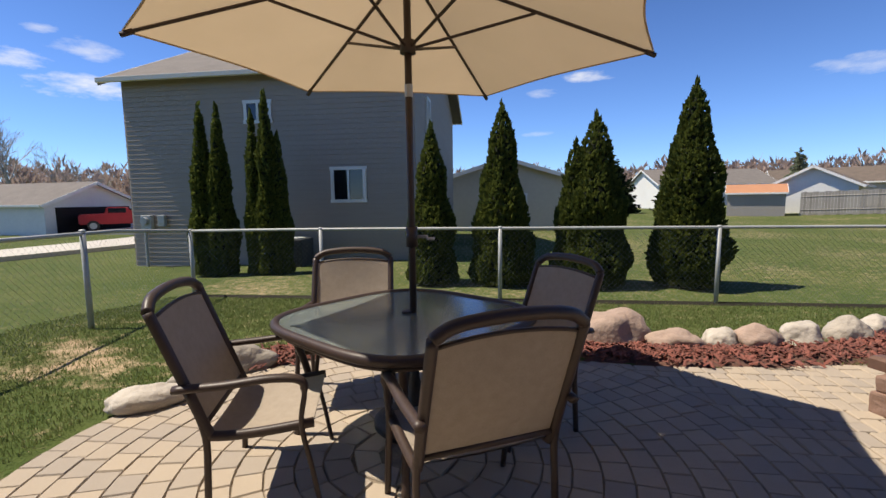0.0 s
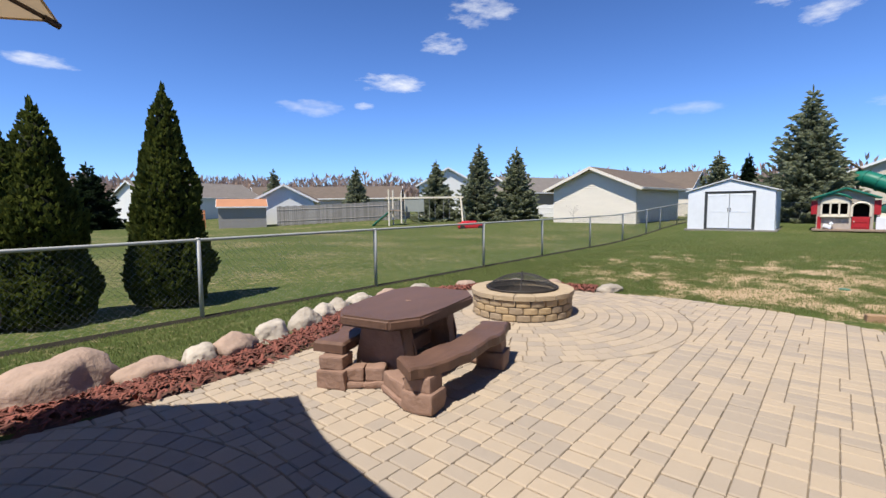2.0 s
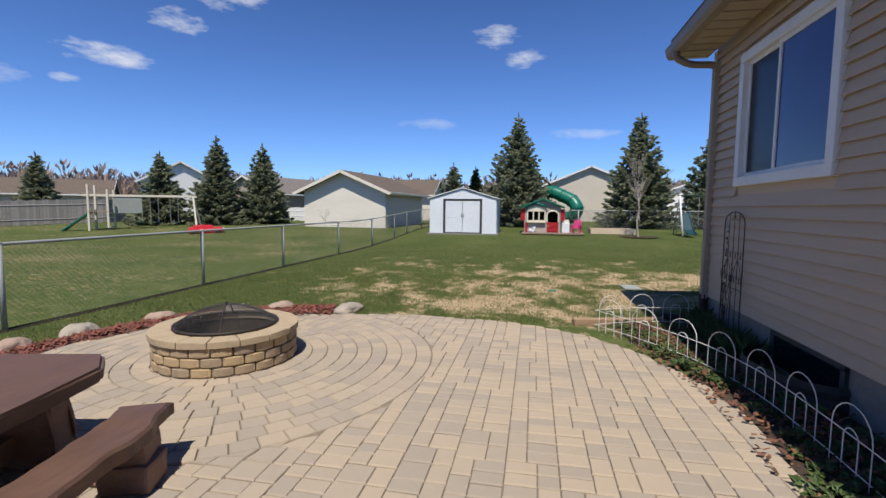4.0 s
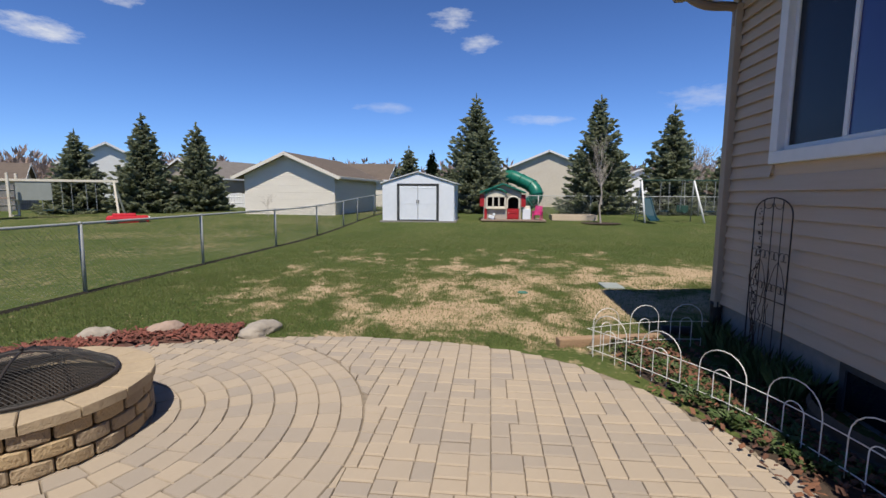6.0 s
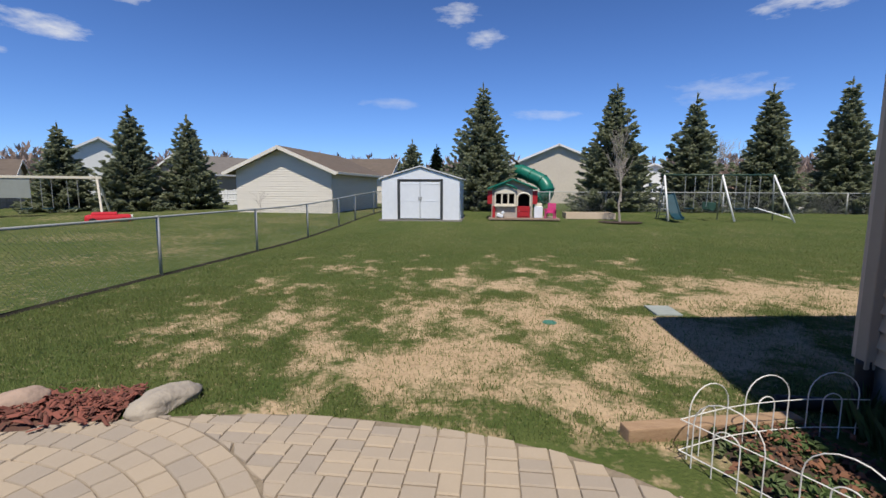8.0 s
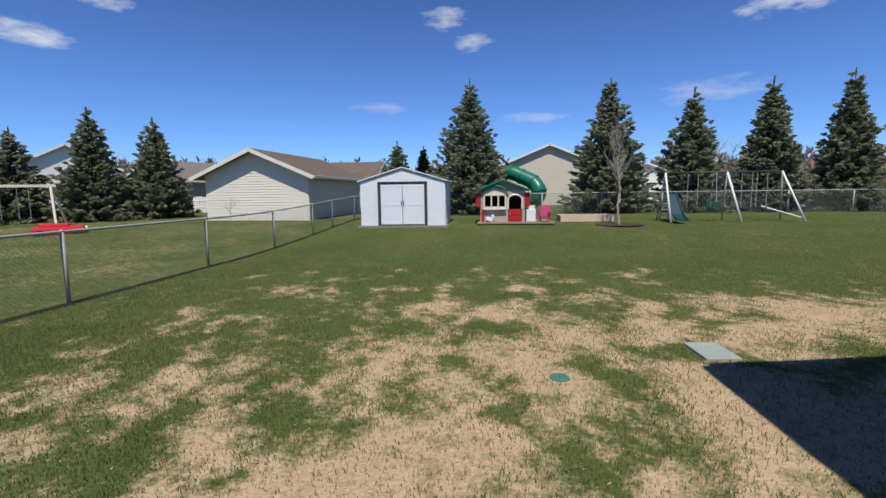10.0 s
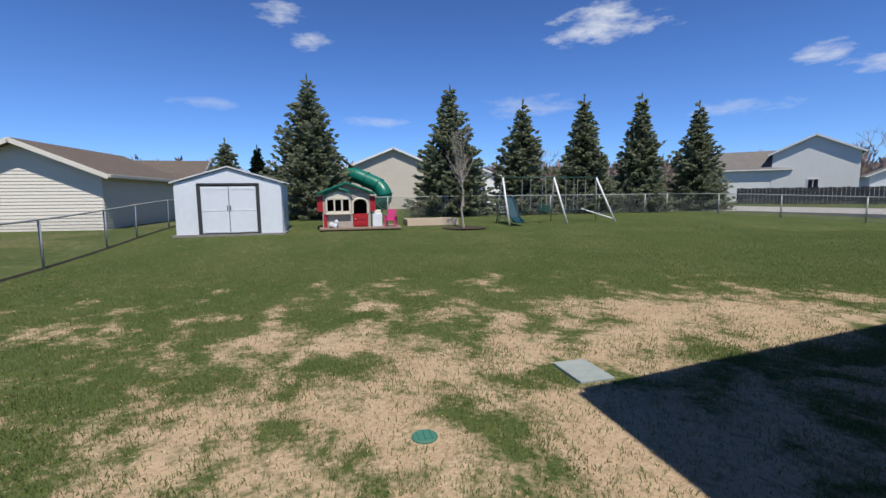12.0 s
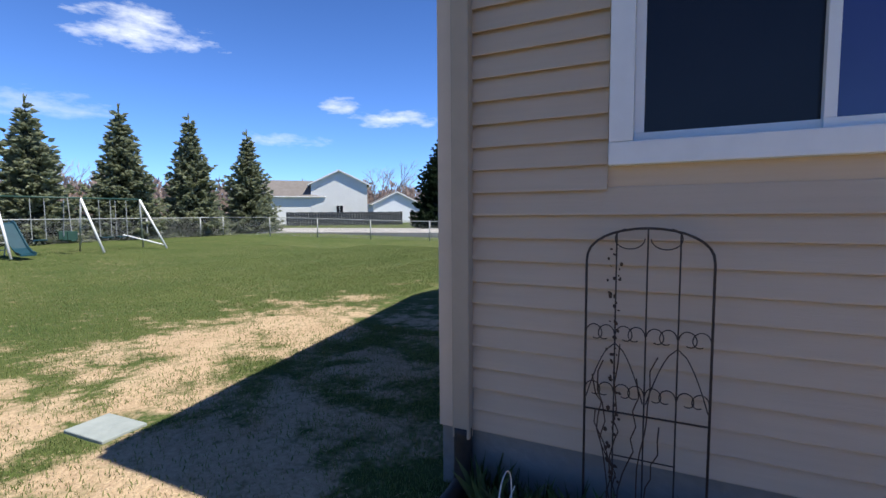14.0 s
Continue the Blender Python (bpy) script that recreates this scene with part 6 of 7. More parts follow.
def dwelling(name, label, at, rz, L, D, wall_h, ridge, wall_mat, roof_mat, openings=(), over=0.35, boards=None, trim=None, group="houses around"):
    """A gabled building: ridge along local x, L long, D deep. openings: (side, u, z, w, h, kind), side 'f' -y, 'b' +y, 'l' -x, 'r' +x."""
    ho = thing(name, label, "garage" if name == "garage" else "house", at, rz, group)
    bm = box_of((0, 0, wall_h / 2 - 0.2), (L, D, wall_h + 0.4))
    for x in (-L / 2 + 0.02, L / 2 - 0.02):
        prism(bm, [(-D / 2, wall_h), (D / 2, wall_h), (0, ridge)], x - 0.02, x + 0.02, TURN_YZ)
    wall = part("wall", bm, wall_mat, ho)
    ang = math.atan2(ridge - wall_h, D / 2)
    for s in (-1, 1):
        sl = (D / 2 + over) / math.cos(ang)
        c = ((0, s * (D / 2 + over) / 2, ridge - (D / 2 + over) / 2 * math.tan(ang) + 0.06))
        roof = part("roof", box_of(c, (L + 2 * over, sl + 0.02, 0.1), pose(0, 0, 0, -s * math.degrees(ang))), roof_mat, ho)
        for x in (-L / 2 - over - 0.012, L / 2 + over + 0.012):
            part("fascia", box_of((x, c[1], c[2] - 0.04), (0.025, sl + 0.04, 0.17), pose(0, 0, 0, -s * math.degrees(ang))), trim or M_WHITE, roof, "pale fascia board")
        ez = wall_h - over * math.tan(ang)
        part("gutter", box_of((0, s * (D / 2 + over + 0.04), ez + 0.05), (L + 2 * over, 0.1, 0.12), bevel=0.01), trim or M_WHITE, roof)
    place = {"f": pose(0, -D / 2, 0), "b": pose(0, D / 2, 0, 0, 0, 180), "l": pose(-L / 2, 0, 0, 0, 0, -90), "r": pose(L / 2, 0, 0, 0, 0, 90)}
    if boards:
        for side in boards:
            m = place[side]
            half = (L if side in "fb" else D) / 2
            top = wall_h if side in "fb" else ridge
            n = int(top / 0.125)
            for i in range(n):
                z = i * 0.125
                hw = half - 0.02 if z + 0.125 < wall_h or side in "fb" else (half - 0.02) * (ridge - z - 0.13) / (ridge - wall_h)
                if hw > 0.1:
                    b = plank(bmesh.new(), -hw, hw, z, 0.0, 0.125, Matrix.Diagonal((1, -1, 1, 1)), 0.003, 0.022)
                    bmesh.ops.recalc_face_normals(b, faces=b.faces)
                    bmesh.ops.transform(b, matrix=m, verts=b.verts)
                    part("siding_board", b, wall_mat, wall)
    for side, u, z, w, h, kind in openings:
        m = place[side]
        if kind == "window":
            bm = bmesh.new()
            for c, sz in (((u, -0.03, z - h / 2), (w + 0.12, 0.06, 0.08)), ((u, -0.03, z + h / 2), (w + 0.12, 0.06, 0.08)), ((u - w / 2, -0.03, z), (0.08, 0.058, h - 0.08)), ((u + w / 2, -0.03, z), (0.08, 0.058, h - 0.08)), ((u, -0.035, z), (0.05, 0.05, h - 0.08))):
                box(bm, c, sz)
            bmesh.ops.transform(bm, matrix=m, verts=bm.verts)
            win = part("window", bm, M_WHITE, ho, "white framed window")
            bm = box_of((u, -0.018, z), (w - 0.06, 0.02, h - 0.06))
            bmesh.ops.transform(bm, matrix=m, verts=bm.verts)
            part("pane", bm, M_PANE, win)
        elif kind == "shutter":
            bm = box_of((u, -0.03, z), (w, 0.05, h), bevel=0.01)
            bmesh.ops.transform(bm, matrix=m, verts=bm.verts)
            part("shutter", bm, M_SHED_DARK, ho, "dark window shutter")
        else:
            bm = box_of((u, -0.02, z), (w, 0.05, h))
            bmesh.ops.transform(bm, matrix=m, verts=bm.verts)
            # An open doorway is a flat panel with indoor shade painted on.
            part("door", bm, M_SHADE_PANEL if kind == "opening" else M_WHITE, ho, "flat panel painted dark as the shade inside the open garage" if kind == "opening" else "")
    return ho


# two-storey grey house beyond the fence, and its parts
dwelling("house", "two-storey grey-taupe sided house in shade", (-5.92, 15.5, -0.35), 0, 7.9, 8.0, 5.0, 6.9, M_GREY_SIDING, M_ROOF_GREY,
         (("f", 2.22, 2.12, 0.84, 0.82, "window"), ("f", -0.12, 4.0, 0.66, 0.5, "window"), ("r", -2.2, 4.0, 0.5, 1.0, "window")), boards="f", trim=M_CREAM_SIDING)
meter = thing("electric_meter", "grey electric meter box on the grey house", "meter", (-9.3, 11.42, -0.35))
part("box", box_of((0, -0.06, 1.2), (0.3, 0.14, 0.4), bevel=0.02), M_GALV, meter)
part("dial", tube(bmesh.new(), [(0.0, -0.12, 1.25), (0, -0.22, 1.25)], 0.1, 14), M_GALV, meter)
part("conduit", tube(bmesh.new(), [(-0.1, -0.05, -0.1), (-0.1, -0.05, 1.1)], 0.035, 8), M_GALV, meter)
part("side_box", box_of((0.42, -0.05, 1.25), (0.2, 0.1, 0.3), bevel=0.02), M_GALV, meter)
ac = thing("air_conditioner", "dark boxy air conditioner unit beside the grey house", "air conditioner", (-4.95, 10.9, -0.25))
bm = box_of((0, 0, 0.36), (0.7, 0.7, 0.7), bevel=0.03)
for i in range(9):
    for s in (-1, 1):
        box(bm, (0, s * 0.355, 0.1 + i * 0.065), (0.62, 0.015, 0.025))
part("cabinet", bm, M_SHED_DARK, ac)
part("fan_grille", tube(bmesh.new(), [(0, 0, 0.7), (0, 0, 0.73)], 0.28, 20), M_GALV, ac)
dwelling("house", "low beige house wing behind arborvitae", (0.2, 26.5, -0.2), 90, 9.0, 6.4, 2.35, 3.35, M_BEIGE_SIDING, M_ROOF_GREY, (("l", 0.5, 1.3, 0.9, 0.9, "window"),))
# white garage with the red pickup
dwelling("garage", "white garage with a dark open doorway", (-28.6, 25.6, -0.25), -6, 8.0, 5.8, 1.65, 2.85, M_WHITE_SIDING, M_ROOF_GREY, (("r", 0.0, 0.72, 4.6, 1.45, "opening"),))


def pickup():
    t = thing("pickup_truck", "red pickup truck parked in the garage doorway", "truck", (-22.9, 25.0, -0.2), 40)
    t.scale = (1.2, 1.2, 1.2)
    prof = [(-1.55, 0.32), (1.55, 0.32), (1.6, 0.55), (1.55, 0.72), (0.75, 0.80), (0.42, 1.12), (-0.45, 1.14), (-0.5, 0.82), (-1.55, 0.80)]
    bm = prism(bmesh.new(), prof, -0.58, 0.58, Matrix(((1, 0, 0, 0), (0, 0, -1, 0), (0, 1, 0, 0), (0, 0, 0, 1))))
    bmesh.ops.recalc_face_normals(bm, faces=bm.faces)
    bmesh.ops.bevel(bm, geom=bm.edges[:], offset=0.05, segments=2, affect="EDGES")
    part("body", bm, M_RED, t)
    for s in (-1, 1):
        part("side_window", box_of((0.0, s * 0.585, 0.97), (0.72, 0.02, 0.22)), M_PANE, t)
        for x in (-0.98, 1.0):
            wh = part("wheel", tube(bmesh.new(), [(x, s * 0.46, 0.25), (x, s * 0.62, 0.25)], 0.25, 18), M_BLACK, t)
            part("rim", tube(bmesh.new(), [(x, s * 0.6, 0.25), (x, s * 0.635, 0.25)], 0.15, 14), M_GALV, wh)
    part("windscreen", box_of((0.6, 0, 0.97), (0.03, 0.98, 0.34), pose(0, 0, 0, 0, -45)), M_PANE, t)
    part("bumper", box_of((1.6, 0, 0.4), (0.1, 1.12, 0.14), bevel=0.03), M_GALV, t)
    for s in (-1, 1):
        part("headlight", box_of((1.57, s * 0.44, 0.62), (0.06, 0.2, 0.1), bevel=0.02), M_WHITE, t)


pickup()
bm = prism(bmesh.new(), [(-17.9, 7), (-16.0, 7), (-14.96, 12.07), (-14.05, 15.8), (-13.2, 20), (-14.5, 27.5), (-24.2, 27.6), (-24.2, 23.2), (-18.5, 22.6), (-17.1, 19.2), (-17.44, 14.0)], -0.40, -0.19)
tagged(part("driveway", bm, material("pale concrete drive", (0.52, 0.49, 0.44), (0.44, 0.41, 0.37), 3, 0.9)), "pale concrete driveway", "driveway", kind="structure")

# cream garage beyond the side fence
dwelling("garage", "cream lap-sided garage with a low gable", (31.2, 11.5, 0.1), -4, 7.0, 5.3, 2.3, 3.42, M_CREAM_SIDING, M_SHINGLE, (), 0.45, "lf", M_CREAM_SIDING)
dwelling("house", "cream ranch house with a brown roof", (47.5, 15.0, 0.2), 92, 9.5, 7, 2.5, 4.0, M_CREAM_SIDING, M_SHINGLE, (("b", -2.0, 1.6, 0.9, 1.1, "window"), ("b", 2.0, 1.6, 0.9, 1.1, "window"), ("r", 0.0, 1.5, 0.9, 1.0, "window")))
dwelling("house", "white two-storey house behind spruces", (43.5, 36.5, 0.2), -138, 8, 6.5, 3.6, 5.4, M_WHITE_SIDING, M_ROOF_GREY, (("l", 0.5, 3.2, 0.9, 1.2, "window"), ("l", -2.0, 3.2, 0.9, 1.2, "window"), ("l", 0.5, 1.2, 0.9, 1.2, "window")))
dwelling("house", "grey-roofed house with a white deck", (47, 27, 0.2), -20, 9, 8, 2.5, 4.2, M_GREY_SIDING, M_ROOF_GREY, (("l", 0.0, 1.5, 1.2, 1.2, "window"),))
dwelling("house", "beige house with a plain gable", (53, -4.6, 0.3), 0, 10, 9.0, 3.35, 5.2, M_BEIGE_SIDING, M_ROOF_GREY, ())
dwelling("house", "low house with a brown roof", (36, 47, 0.2), -48, 14, 8, 2.2, 3.6, M_BEIGE_SIDING, M_SHINGLE, (("f", 2, 1.5, 1.2, 1.1, "window"),))
dwelling("house", "white gabled house behind a board fence", (24.5, 40, 0.1), 52, 8, 5, 1.9, 3.2, M_WHITE_SIDING, M_SHINGLE, ())
dwelling("house", "distant pale house with a grey roof", (24, 62, 0.1), 10, 14, 8, 2.6, 4.4, M_WHITE_SIDING, M_ROOF_GREY, (("f", 2, 1.5, 1.2, 1.1, "window"),))
dwelling("house", "distant low house with a brown roof", (40, 62, 0.1), -20, 14, 8, 2.6, 4.2, M_BEIGE_SIDING, M_SHINGLE, ())
dwelling("house", "white gabled house across the street", (52, -45, 0.5), 45, 9, 7, 3.4, 5.4, M_WHITE_SIDING, M_ROOF_GREY, (("l", 0, 1.5, 0.9, 1.2, "window"),))
dwelling("house", "white two-storey house across the street", (47, -50, 0.5), -52, 8, 7, 4.9, 6.6, M_WHITE_SIDING, M_SHINGLE, (("f", 1, 3.8, 0.9, 1.0, "window"), ("f", -1.5, 3.8, 0.9, 1.0, "window"), ("l", 0, 1.6, 0.9, 1.2, "window")))
dwelling("house", "blue-grey house with a pale roof across the street", (46, -62, 0.5), -50, 9, 7, 2.6, 4.3, M_SHED, M_ROOF_GREY, (("f", 0, 1.5, 0.9, 1.2, "window"),))
dwelling("house", "two-storey grey house with dark shutters", (23.0, -45.4, 0.5), 14, 10, 8, 5.2, 7.4, M_GREY_SIDING, M_ROOF_GREY, (("b", -3.5, 4.2, 0.9, 1.4, "window"), ("b", -2.8, 4.2, 0.35, 1.4, "shutter"), ("b", -4.2, 4.2, 0.35, 1.4, "shutter"), ("b", -3.5, 1.5, 0.9, 1.4, "window"), ("b", -2.8, 1.5, 0.35, 1.4, "shutter"), ("b", -4.2, 1.5, 0.35, 1.4, "shutter"), ("r", 0, 4.2, 0.9, 1.4, "window")))
dwelling("house", "distant house between spruces", (66, -17, 0.3), 0, 10, 9, 2.6, 4.2, M_WHITE_SIDING, M_SHINGLE, (("l", 0, 1.5, 1.0, 1.2, "window"),))


def board_fence(a, b, h, label, mat=None, step=0.16):
    f = thing("board_fence", label, "fence")
    a, b = Vector(a), Vector(b)
    n = int((b - a).length / step)
    ang = math.degrees(math.atan2(b.y - a.y, b.x - a.x))
    me = mesh_of(box_of((0, 0, h / 2), (step * 0.94, 0.025, h)), "board", mat or M_GREY_BOARD)
    for i in range(n):
        p = a.lerp(b, (i + 0.5) / n)
        ob = new("board", me)
        ob.parent = f
        ob.matrix_basis = pose(p.x, p.y, lie(p.x, p.y) + 0.03 * math.sin(i * 1.7), 0, 0, ang)
    for z in (0.35, h - 0.3):
        part("rail", tube(bmesh.new(), [(a.x, a.y, lie(a.x, a.y) + z), (b.x, b.y, lie(b.x, b.y) + z)], 0.04, 4), mat or M_GREY_BOARD, f)


board_fence((20.0, 34.6, 0), (28.2, 29.0, 0), 1.55, "weathered grey board fence beyond the lawn")
board_fence((28.2, 29.0, 0), (31.5, 31.0, 0), 1.55, "dark grey board fence beyond the lawn")
board_fence((45, -38.0, 0), (34.5, -45.5, 0), 1.5, "dark board fence across the street", M_SHED_DARK, 0.3)
board_fence((33.8, -46, 0), (30, -48, 0), 1.5, "grey board fence across the street", None, 0.3)
board_fence((37.5, 16.5, 0), (37.5, 21.5, 0), 1.1, "white slatted deck railing", M_WHITE, 0.22)
tool = dwelling("garage", "small grey garden shed with an orange roof", (18.0, 36.3, -0.1), -25, 3.4, 2.4, 1.55, 2.1, M_GREY_BOARD, material("orange shingles", (0.45, 0.22, 0.12), (0.38, 0.18, 0.10), 10, 0.9), (), 0.12)
board_fence((13.6, 40.5, 0), (16.2, 38.8, 0), 1.4, "orange cedar board fence", material("cedar boards", (0.52, 0.22, 0.10), (0.42, 0.18, 0.09), 5, 0.9))

# neighbour's wooden swing set and toy car
ns = thing("play_set", "pale wooden swing set with a green slide", "swing set", (24.0, 23.0, -0.05), -60)
for x in (-1.8, -0.9):
    for y in (-0.5, 0.5):
        part("post", box_of((x, y, 1.3), (0.1, 0.1, 2.6 if x < -1 else 2.1), bevel=0.01), M_CREAM, ns)
part("platform", box_of((-1.35, 0, 1.15), (1.0, 1.1, 0.06)), M_WOOD, ns)
part("top_beam", box_of((0.6, 0, 2.02), (5.6, 0.1, 0.12), bevel=0.01), M_CREAM, ns)
for s in (-1, 1):
    part("leg", tube(bmesh.new(), [(3.2, 0, 2.0), (3.5, s * 0.85, 0)], 0.055, 6), M_CREAM, ns)
part("slide", box_of((-2.5, 0.0, 0.6), (1.7, 0.5, 0.08), pose(0, 0, 0, 0, -38), 0.03), M_GREEN, ns, "green plastic slide")
for x in (0.4, 1.2, 2.2):
    part("swing", box_of((x, 0, 0.55), (0.42, 0.16, 0.04)), M_NAVY, ns)
    for e in (-0.2, 0.2):
        part("rope", tube(bmesh.new(), [(x + e, 0, 0.55), (x + e, 0, 2.0)], 0.012, 4), M_GALV, ns)
for i in range(4):
    part("rung", box_of((-0.9, 0, 0.3 + 0.25 * i), (0.05, 0.5, 0.06)), M_CREAM, ns)
part("side_panel", box_of((-0.1, 0, 1.5), (1.4, 0.03, 0.9)), material("faded tarp", (0.30, 0.32, 0.30), (0.25, 0.27, 0.25), 4, 0.9), ns)
car = thing("toy_car", "red plastic ride-on toy on the neighbour's lawn", "toy", (22.9, 17.3, -0.08), -50)
car.scale = (1.3, 1.3, 1.3)
bm = box_of((0, 0, 0.2), (1.25, 0.6, 0.26), bevel=0.09)
box(bm, (-0.1, 0, 0.34), (0.7, 0.5, 0.14), bevel=0.05)
part("body", bm, material("bright red plastic", (0.62, 0.03, 0.045), (0.54, 0.025, 0.035), 5, 0.4), car)
for x in (-0.4, 0.42):
    for s in (-1, 1):
        part("wheel", tube(bmesh.new(), [(x, s * 0.26, 0.12), (x, s * 0.34, 0.12)], 0.12, 12), M_BLACK, car)
part("headlight", tube(bmesh.new(), [(0.6, 0.15, 0.24), (0.66, 0.15, 0.24)], 0.07, 10), M_WHITE, car)

# street beyond the fence
bm = prism(bmesh.new(), [(10, -23.4), (19.2, -25.0), (30.0, -22.6), (45, -14), (60, -8), (70, -12), (42, -30), (24, -33), (10, -30)], 0.0, 0.34)
tagged(part("road", bm, material("pale asphalt", (0.40, 0.38, 0.355), (0.33, 0.31, 0.29), 2, 0.9)), "pale asphalt street beyond the fence", "road", kind="structure")


# ---- grass blades and bed plants ----
M_BLADE = material("grass blade", (0.172, 0.224, 0.066), (0.056, 0.104, 0.022), 5, 0.75, spec=0.2, pick="island", c3=(0.245, 0.245, 0.105))
M_DRY = material("dry grass blade", (0.53, 0.41, 0.265), (0.44, 0.33, 0.20), 3, 0.85, spec=0.2, pick="island", c3=(0.43, 0.315, 0.19))

canvas_through(M_BLADE, 0.3)


def blades(name, label, regions, mat, dry, height, seed):
    """Short turf: one bent triangle pair for each blade, thinned out where the turf is bare."""
    rs = np.random.RandomState(seed)
    allv = []
    for x0, x1, y0, y1, count in regions:
        px, py = rs.uniform(x0, x1, count), rs.uniform(y0, y1, count)
        keep = np.zeros(count, bool)
        zz = np.zeros(count)
        step = 0.09
        cache = {}
        for i in range(count):
            key = (int(px[i] / step), int(py[i] / step))
            if key not in cache:
                gx, gy = (key[0] + 0.5) * step, (key[1] + 0.5) * step
                free = not inside(gx, gy, PATIO) and not (gy < -1.5 and gx < 8.5) and not (gy < -0.25 and gx < 7.9) and not (10.55 < gx < 11.05 and -1.4 < gy < -0.9) and math.hypot(gx - 10.12, gy - 0.27) > 0.12
                cache[key] = (deadness(gx, gy) if free else None, lie(gx, gy))
            d, z = cache[key]
            zz[i] = z
            if d is not None:
                keep[i] = rs.rand() < (max(0.8 * d, 0.10) if dry else 1.04 - 1.05 * d)
        px, py, zz = px[keep], py[keep], zz[keep]
        n = len(px)
        a = rs.uniform(0, 2 * np.pi, n)
        h = height * rs.uniform(0.5, 1.3, n)
        lean = (0.9 if dry else 0.45) * h * rs.uniform(0.2, 1.2, n)
        b = rs.uniform(0, 2 * np.pi, n)
        w = rs.uniform(0.0016, 0.0034, n)
        zz = zz - 0.014
        c, s = np.cos(a) * w, np.sin(a) * w
        lx, ly = np.cos(b) * lean, np.sin(b) * lean
        tall = h * (0.2 if dry else 0.9)
        v = np.stack([np.stack([px - c, py - s, zz], 1), np.stack([px + c, py + s, zz], 1), np.stack([px + lx * 0.4 + c * 0.7, py + ly * 0.4 + s * 0.7, zz + tall * 0.7], 1), np.stack([px + lx, py + ly, zz + tall], 1)], 1)
        allv.append(v.reshape(-1, 3))
    v = np.concatenate(allv).astype(np.float32)
    n = len(v) // 4
    me = bpy.data.meshes.new(name)
    me.vertices.add(len(v))
    me.vertices.foreach_set("co", v.ravel())
    base = np.arange(n) * 4
    idx = np.stack([base, base + 1, base + 2, base, base + 2, base + 3], 1).astype(np.int32).ravel()
    me.loops.add(len(idx))
    me.loops.foreach_set("vertex_index", idx)
    me.polygons.add(2 * n)
    me.polygons.foreach_set("loop_start", np.arange(0, 6 * n, 3, dtype=np.int32))
    me.update()
    me.validate()
    me.materials.append(mat)
    return tagged(new(name, me), label, "grass", kind="stuff")


LAWN = [(7.6, 11.5, -4.5, 6.9, 190000), (11.5, 14.0, -16.0, 6.9, 115000), (14.0, 17.0, -18.0, 6.9, 112000), (17.0, 20.0, -18.0, 6.9, 75000), (20.0, 24.0, -15.0, 6.9, 53000), (24.0, 28.0, -15.0, 6.9, 26000), (-5.2, -1.9, 0.8, 6.9, 75000), (-2.0, 7.6, 4.2, 6.9, 75000)]
blades("grass", "short green grass blades", LAWN, M_BLADE, False, 0.034, 3)
blades("dry_grass", "straw-coloured dry grass", [(a, b, c, d, n // 3) for a, b, c, d, n in LAWN], M_DRY, True, 0.04, 4)

# unmown strip and soil edge under the side fence, shade painted into its colour
V, F = [], []
for i in range(361):
    x = -4.8 + i * 0.0994
    for j, o in enumerate((-0.075, 0.0, 0.075)):
        y = FENCE_Y + o * (1 + 0.5 * noise.noise(Vector((x * 3, j, 0))))
        V.append((x, y, lie(x, y) + (0.03 if j == 1 else -0.025)))
    if i:
        for j in range(2):
            k = (i - 1) * 3 + j
            F.append((k, k + 3, k + 4, k + 1))
tagged(joined("fence_edge", V, F, material("fence-line soil with painted shade", (0.026, 0.022, 0.014), (0.016, 0.014, 0.009), 12, 0.95, bump=0.6)), "bare soil line with painted-in shade under the chain-link fence", "edging", kind="structure")


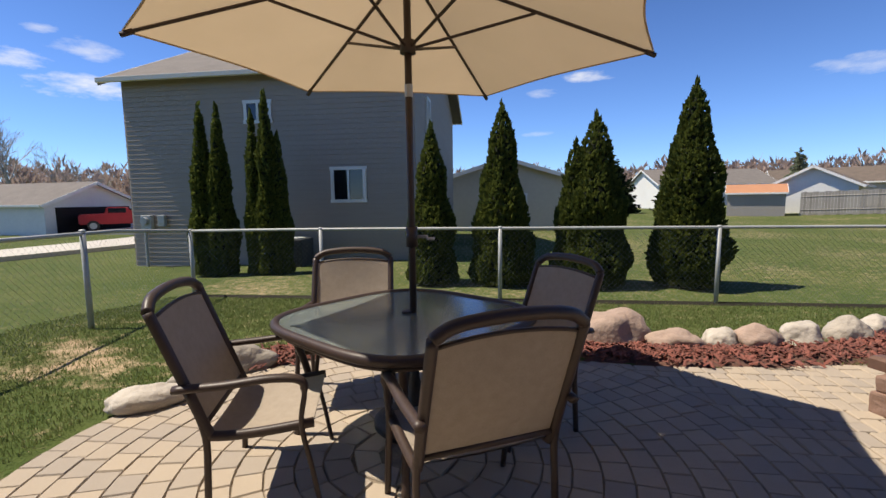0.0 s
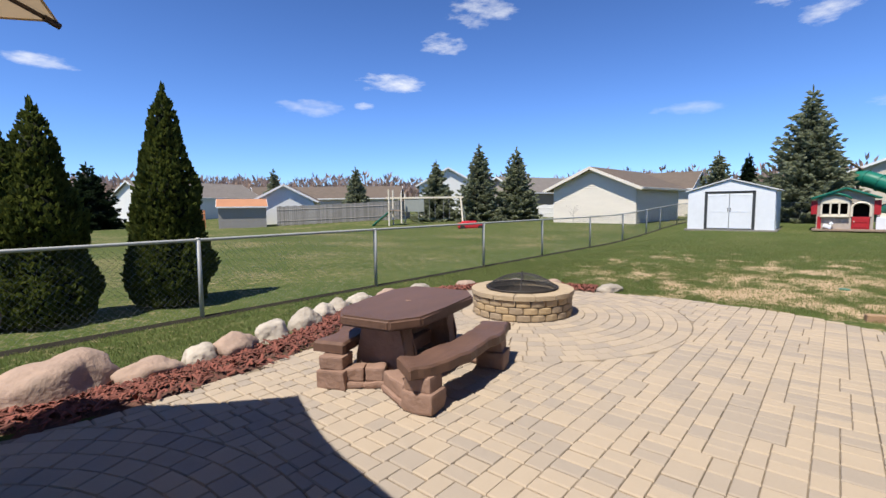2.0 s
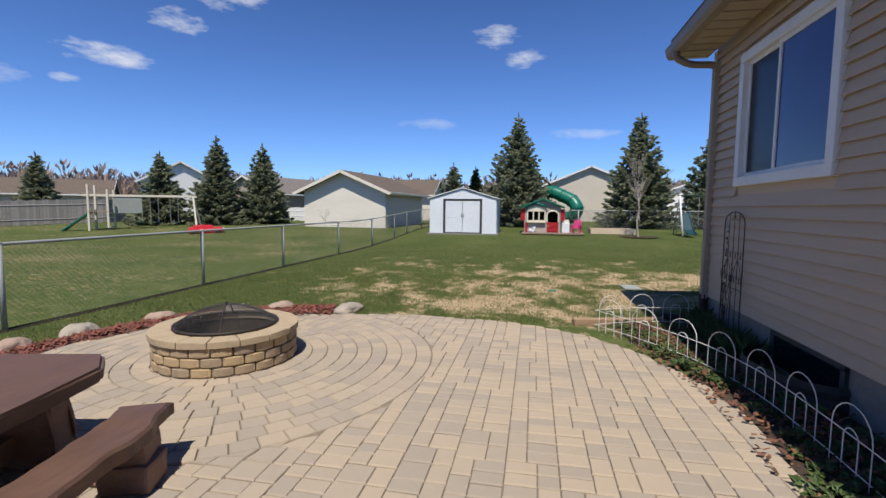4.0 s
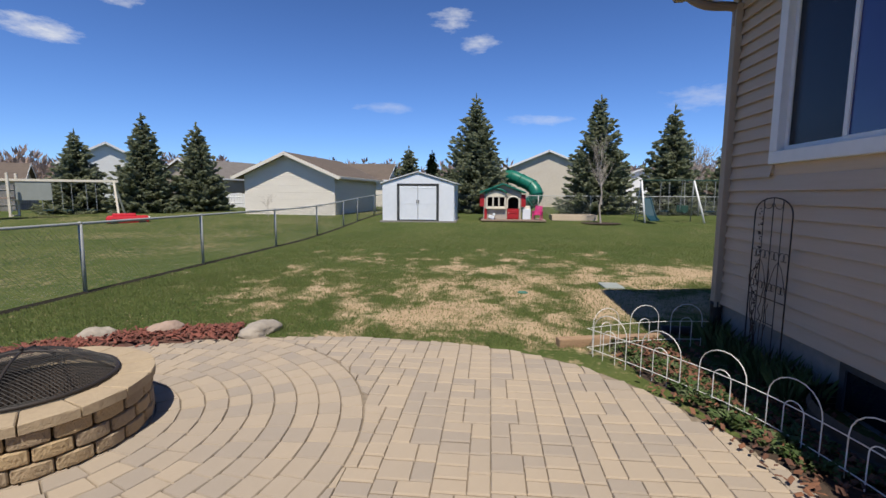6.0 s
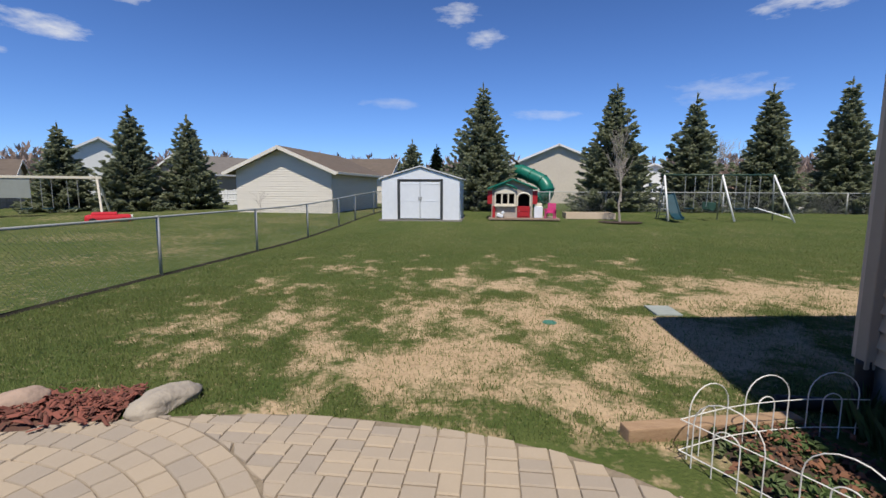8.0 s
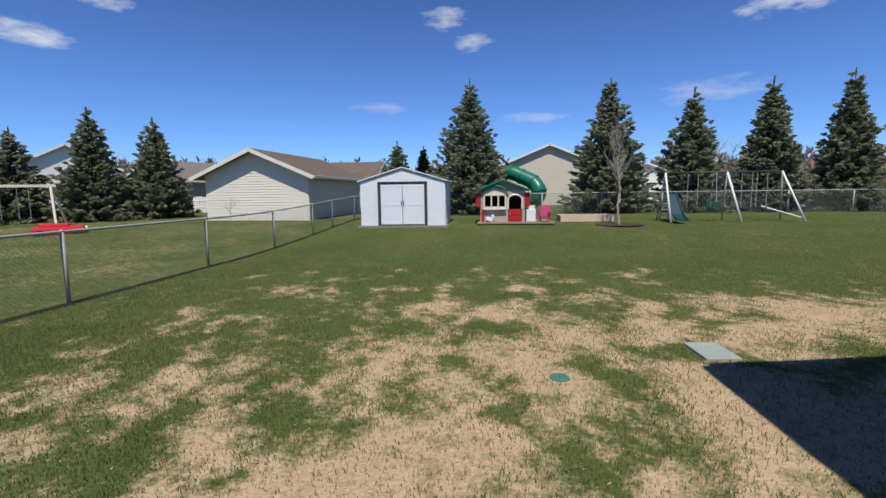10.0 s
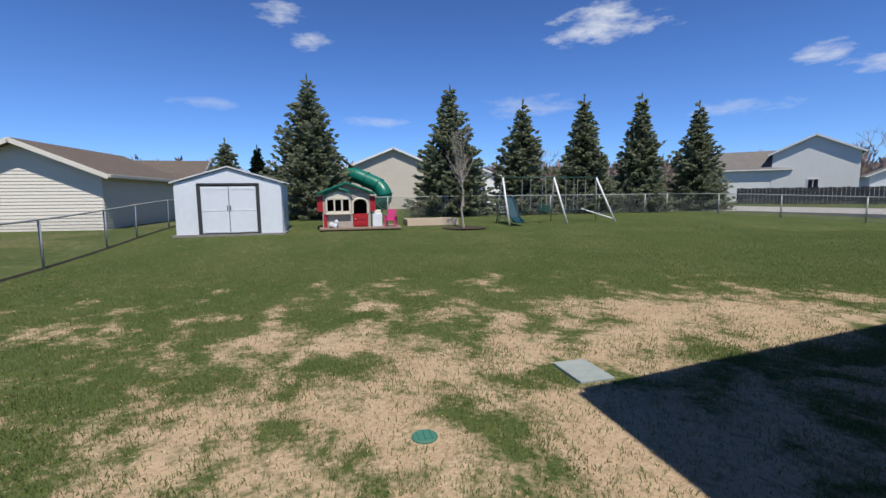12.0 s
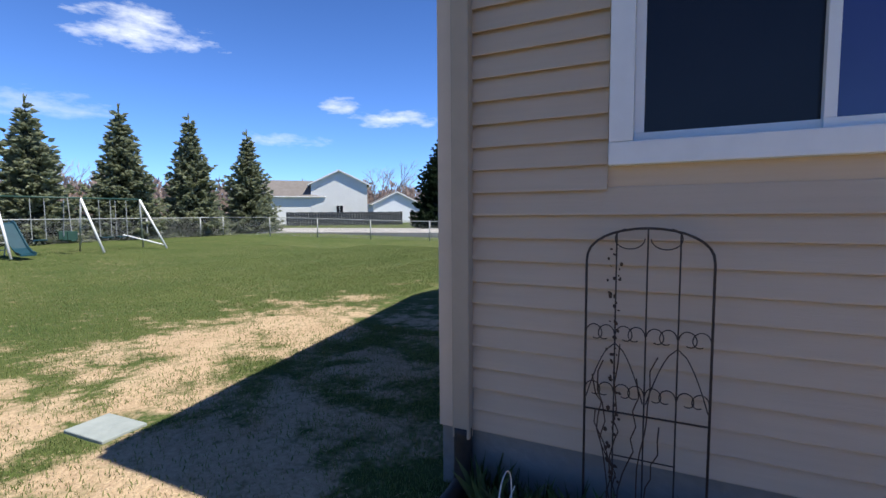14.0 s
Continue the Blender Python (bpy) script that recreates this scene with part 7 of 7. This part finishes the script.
def bed_plants():
    rng = random.Random(12)
    m = material("bed leaf", (0.068, 0.115, 0.030), (0.036, 0.064, 0.018), 8, 0.7, pick="island", c3=(0.10, 0.115, 0.05))
    for _ in range(120):
        i = rng.randrange(8, len(SOIL_PATH) - 1)
        p = SOIL_PATH[i] + Vector((rng.uniform(-0.08, 0.08), rng.uniform(-0.2, 0.38), 0))
        if inside(p.x, p.y, PATIO):
            continue
        V, F = [], []
        r = rng.uniform(0.06, 0.14)
        for _ in range(int(24 * r / 0.08)):
            a, q = rng.uniform(0, 6.3), r * math.sqrt(rng.random())
            b = Vector((q * math.cos(a), q * math.sin(a), 0.01 + rng.uniform(0, 0.07) * (1 - q / r * 0.6)))
            spray(V, F, b, (math.cos(a), math.sin(a), rng.uniform(0.1, 0.8)), rng.uniform(0.026, 0.052), rng, 0.5)
        ob = tagged(joined("ground_cover_plant", V, F, m), "low green leafy plant in the flower bed", "plant", "plants in the flower bed", "stuff")
        ob.location = (p.x, p.y, 0.0)
    for _ in range(26):
        V, F = [], []
        for _ in range(34):
            a, q = rng.uniform(0, 6.3), rng.uniform(0, 0.07)
            up = rng.uniform(0.10, 0.26)
            tip = Vector((math.cos(a), math.sin(a), 0)) * (q + up * rng.uniform(0.15, 0.6))
            foot = Vector((q * math.cos(a), q * math.sin(a), -0.01))
            w = Vector((-math.sin(a), math.cos(a), 0)) * 0.004
            k = len(V)
            mid = foot.lerp(tip, 0.4) + Vector((0, 0, up * 0.65))
            V.extend((foot - w, foot + w, mid + w, tip + Vector((0, 0, up)), mid - w))
            F.append((k, k + 1, k + 2, k + 3, k + 4))
        ob = tagged(joined("grass_tuft", V, F, m), "long grass tuft against the shaded foundation", "grass", "grass tufts along the foundation", "stuff")
        ob.location = (rng.uniform(6.6, 8.15), rng.uniform(-1.5, -1.28), 0.0)


bed_plants()


def window_well():
    w = thing("window_well", "dark steel window well against the foundation", "window well", (6.05, WALL_Y - 0.01, 0))
    bm = bmesh.new()
    pts = [(0.55 * math.cos(a), 0.42 * math.sin(a)) for a in [math.pi * i / 20 for i in range(21)]]
    for (xa, ya), (xb, yb) in zip(pts, pts[1:]):
        for z in range(4):
            z0, z1 = -0.02 + z * 0.05, 0.03 + z * 0.05
            o = 1.02 if z % 2 else 1.0
            bm.faces.new([bm.verts.new(q) for q in ((xa * o, ya * o, z0), (xb * o, yb * o, z0), (xb / o, yb / o, z1), (xa / o, ya / o, z1))])
    part("corrugated_ring", bm, M_BLACK, w)
    part("pane", box_of((0, 0.005, 0.17), (0.95, 0.02, 0.28)), M_PANE, w, "dark basement window pane")
    bm = bmesh.new()
    for c, s in (((0, 0.01, 0.32), (1.05, 0.04, 0.05)), ((-0.5, 0.01, 0.16), (0.05, 0.04, 0.3)), ((0.5, 0.01, 0.16), (0.05, 0.04, 0.3))):
        box(bm, c, s)
    part("frame", bm, M_SHED_DARK, w)


window_well()


patio()
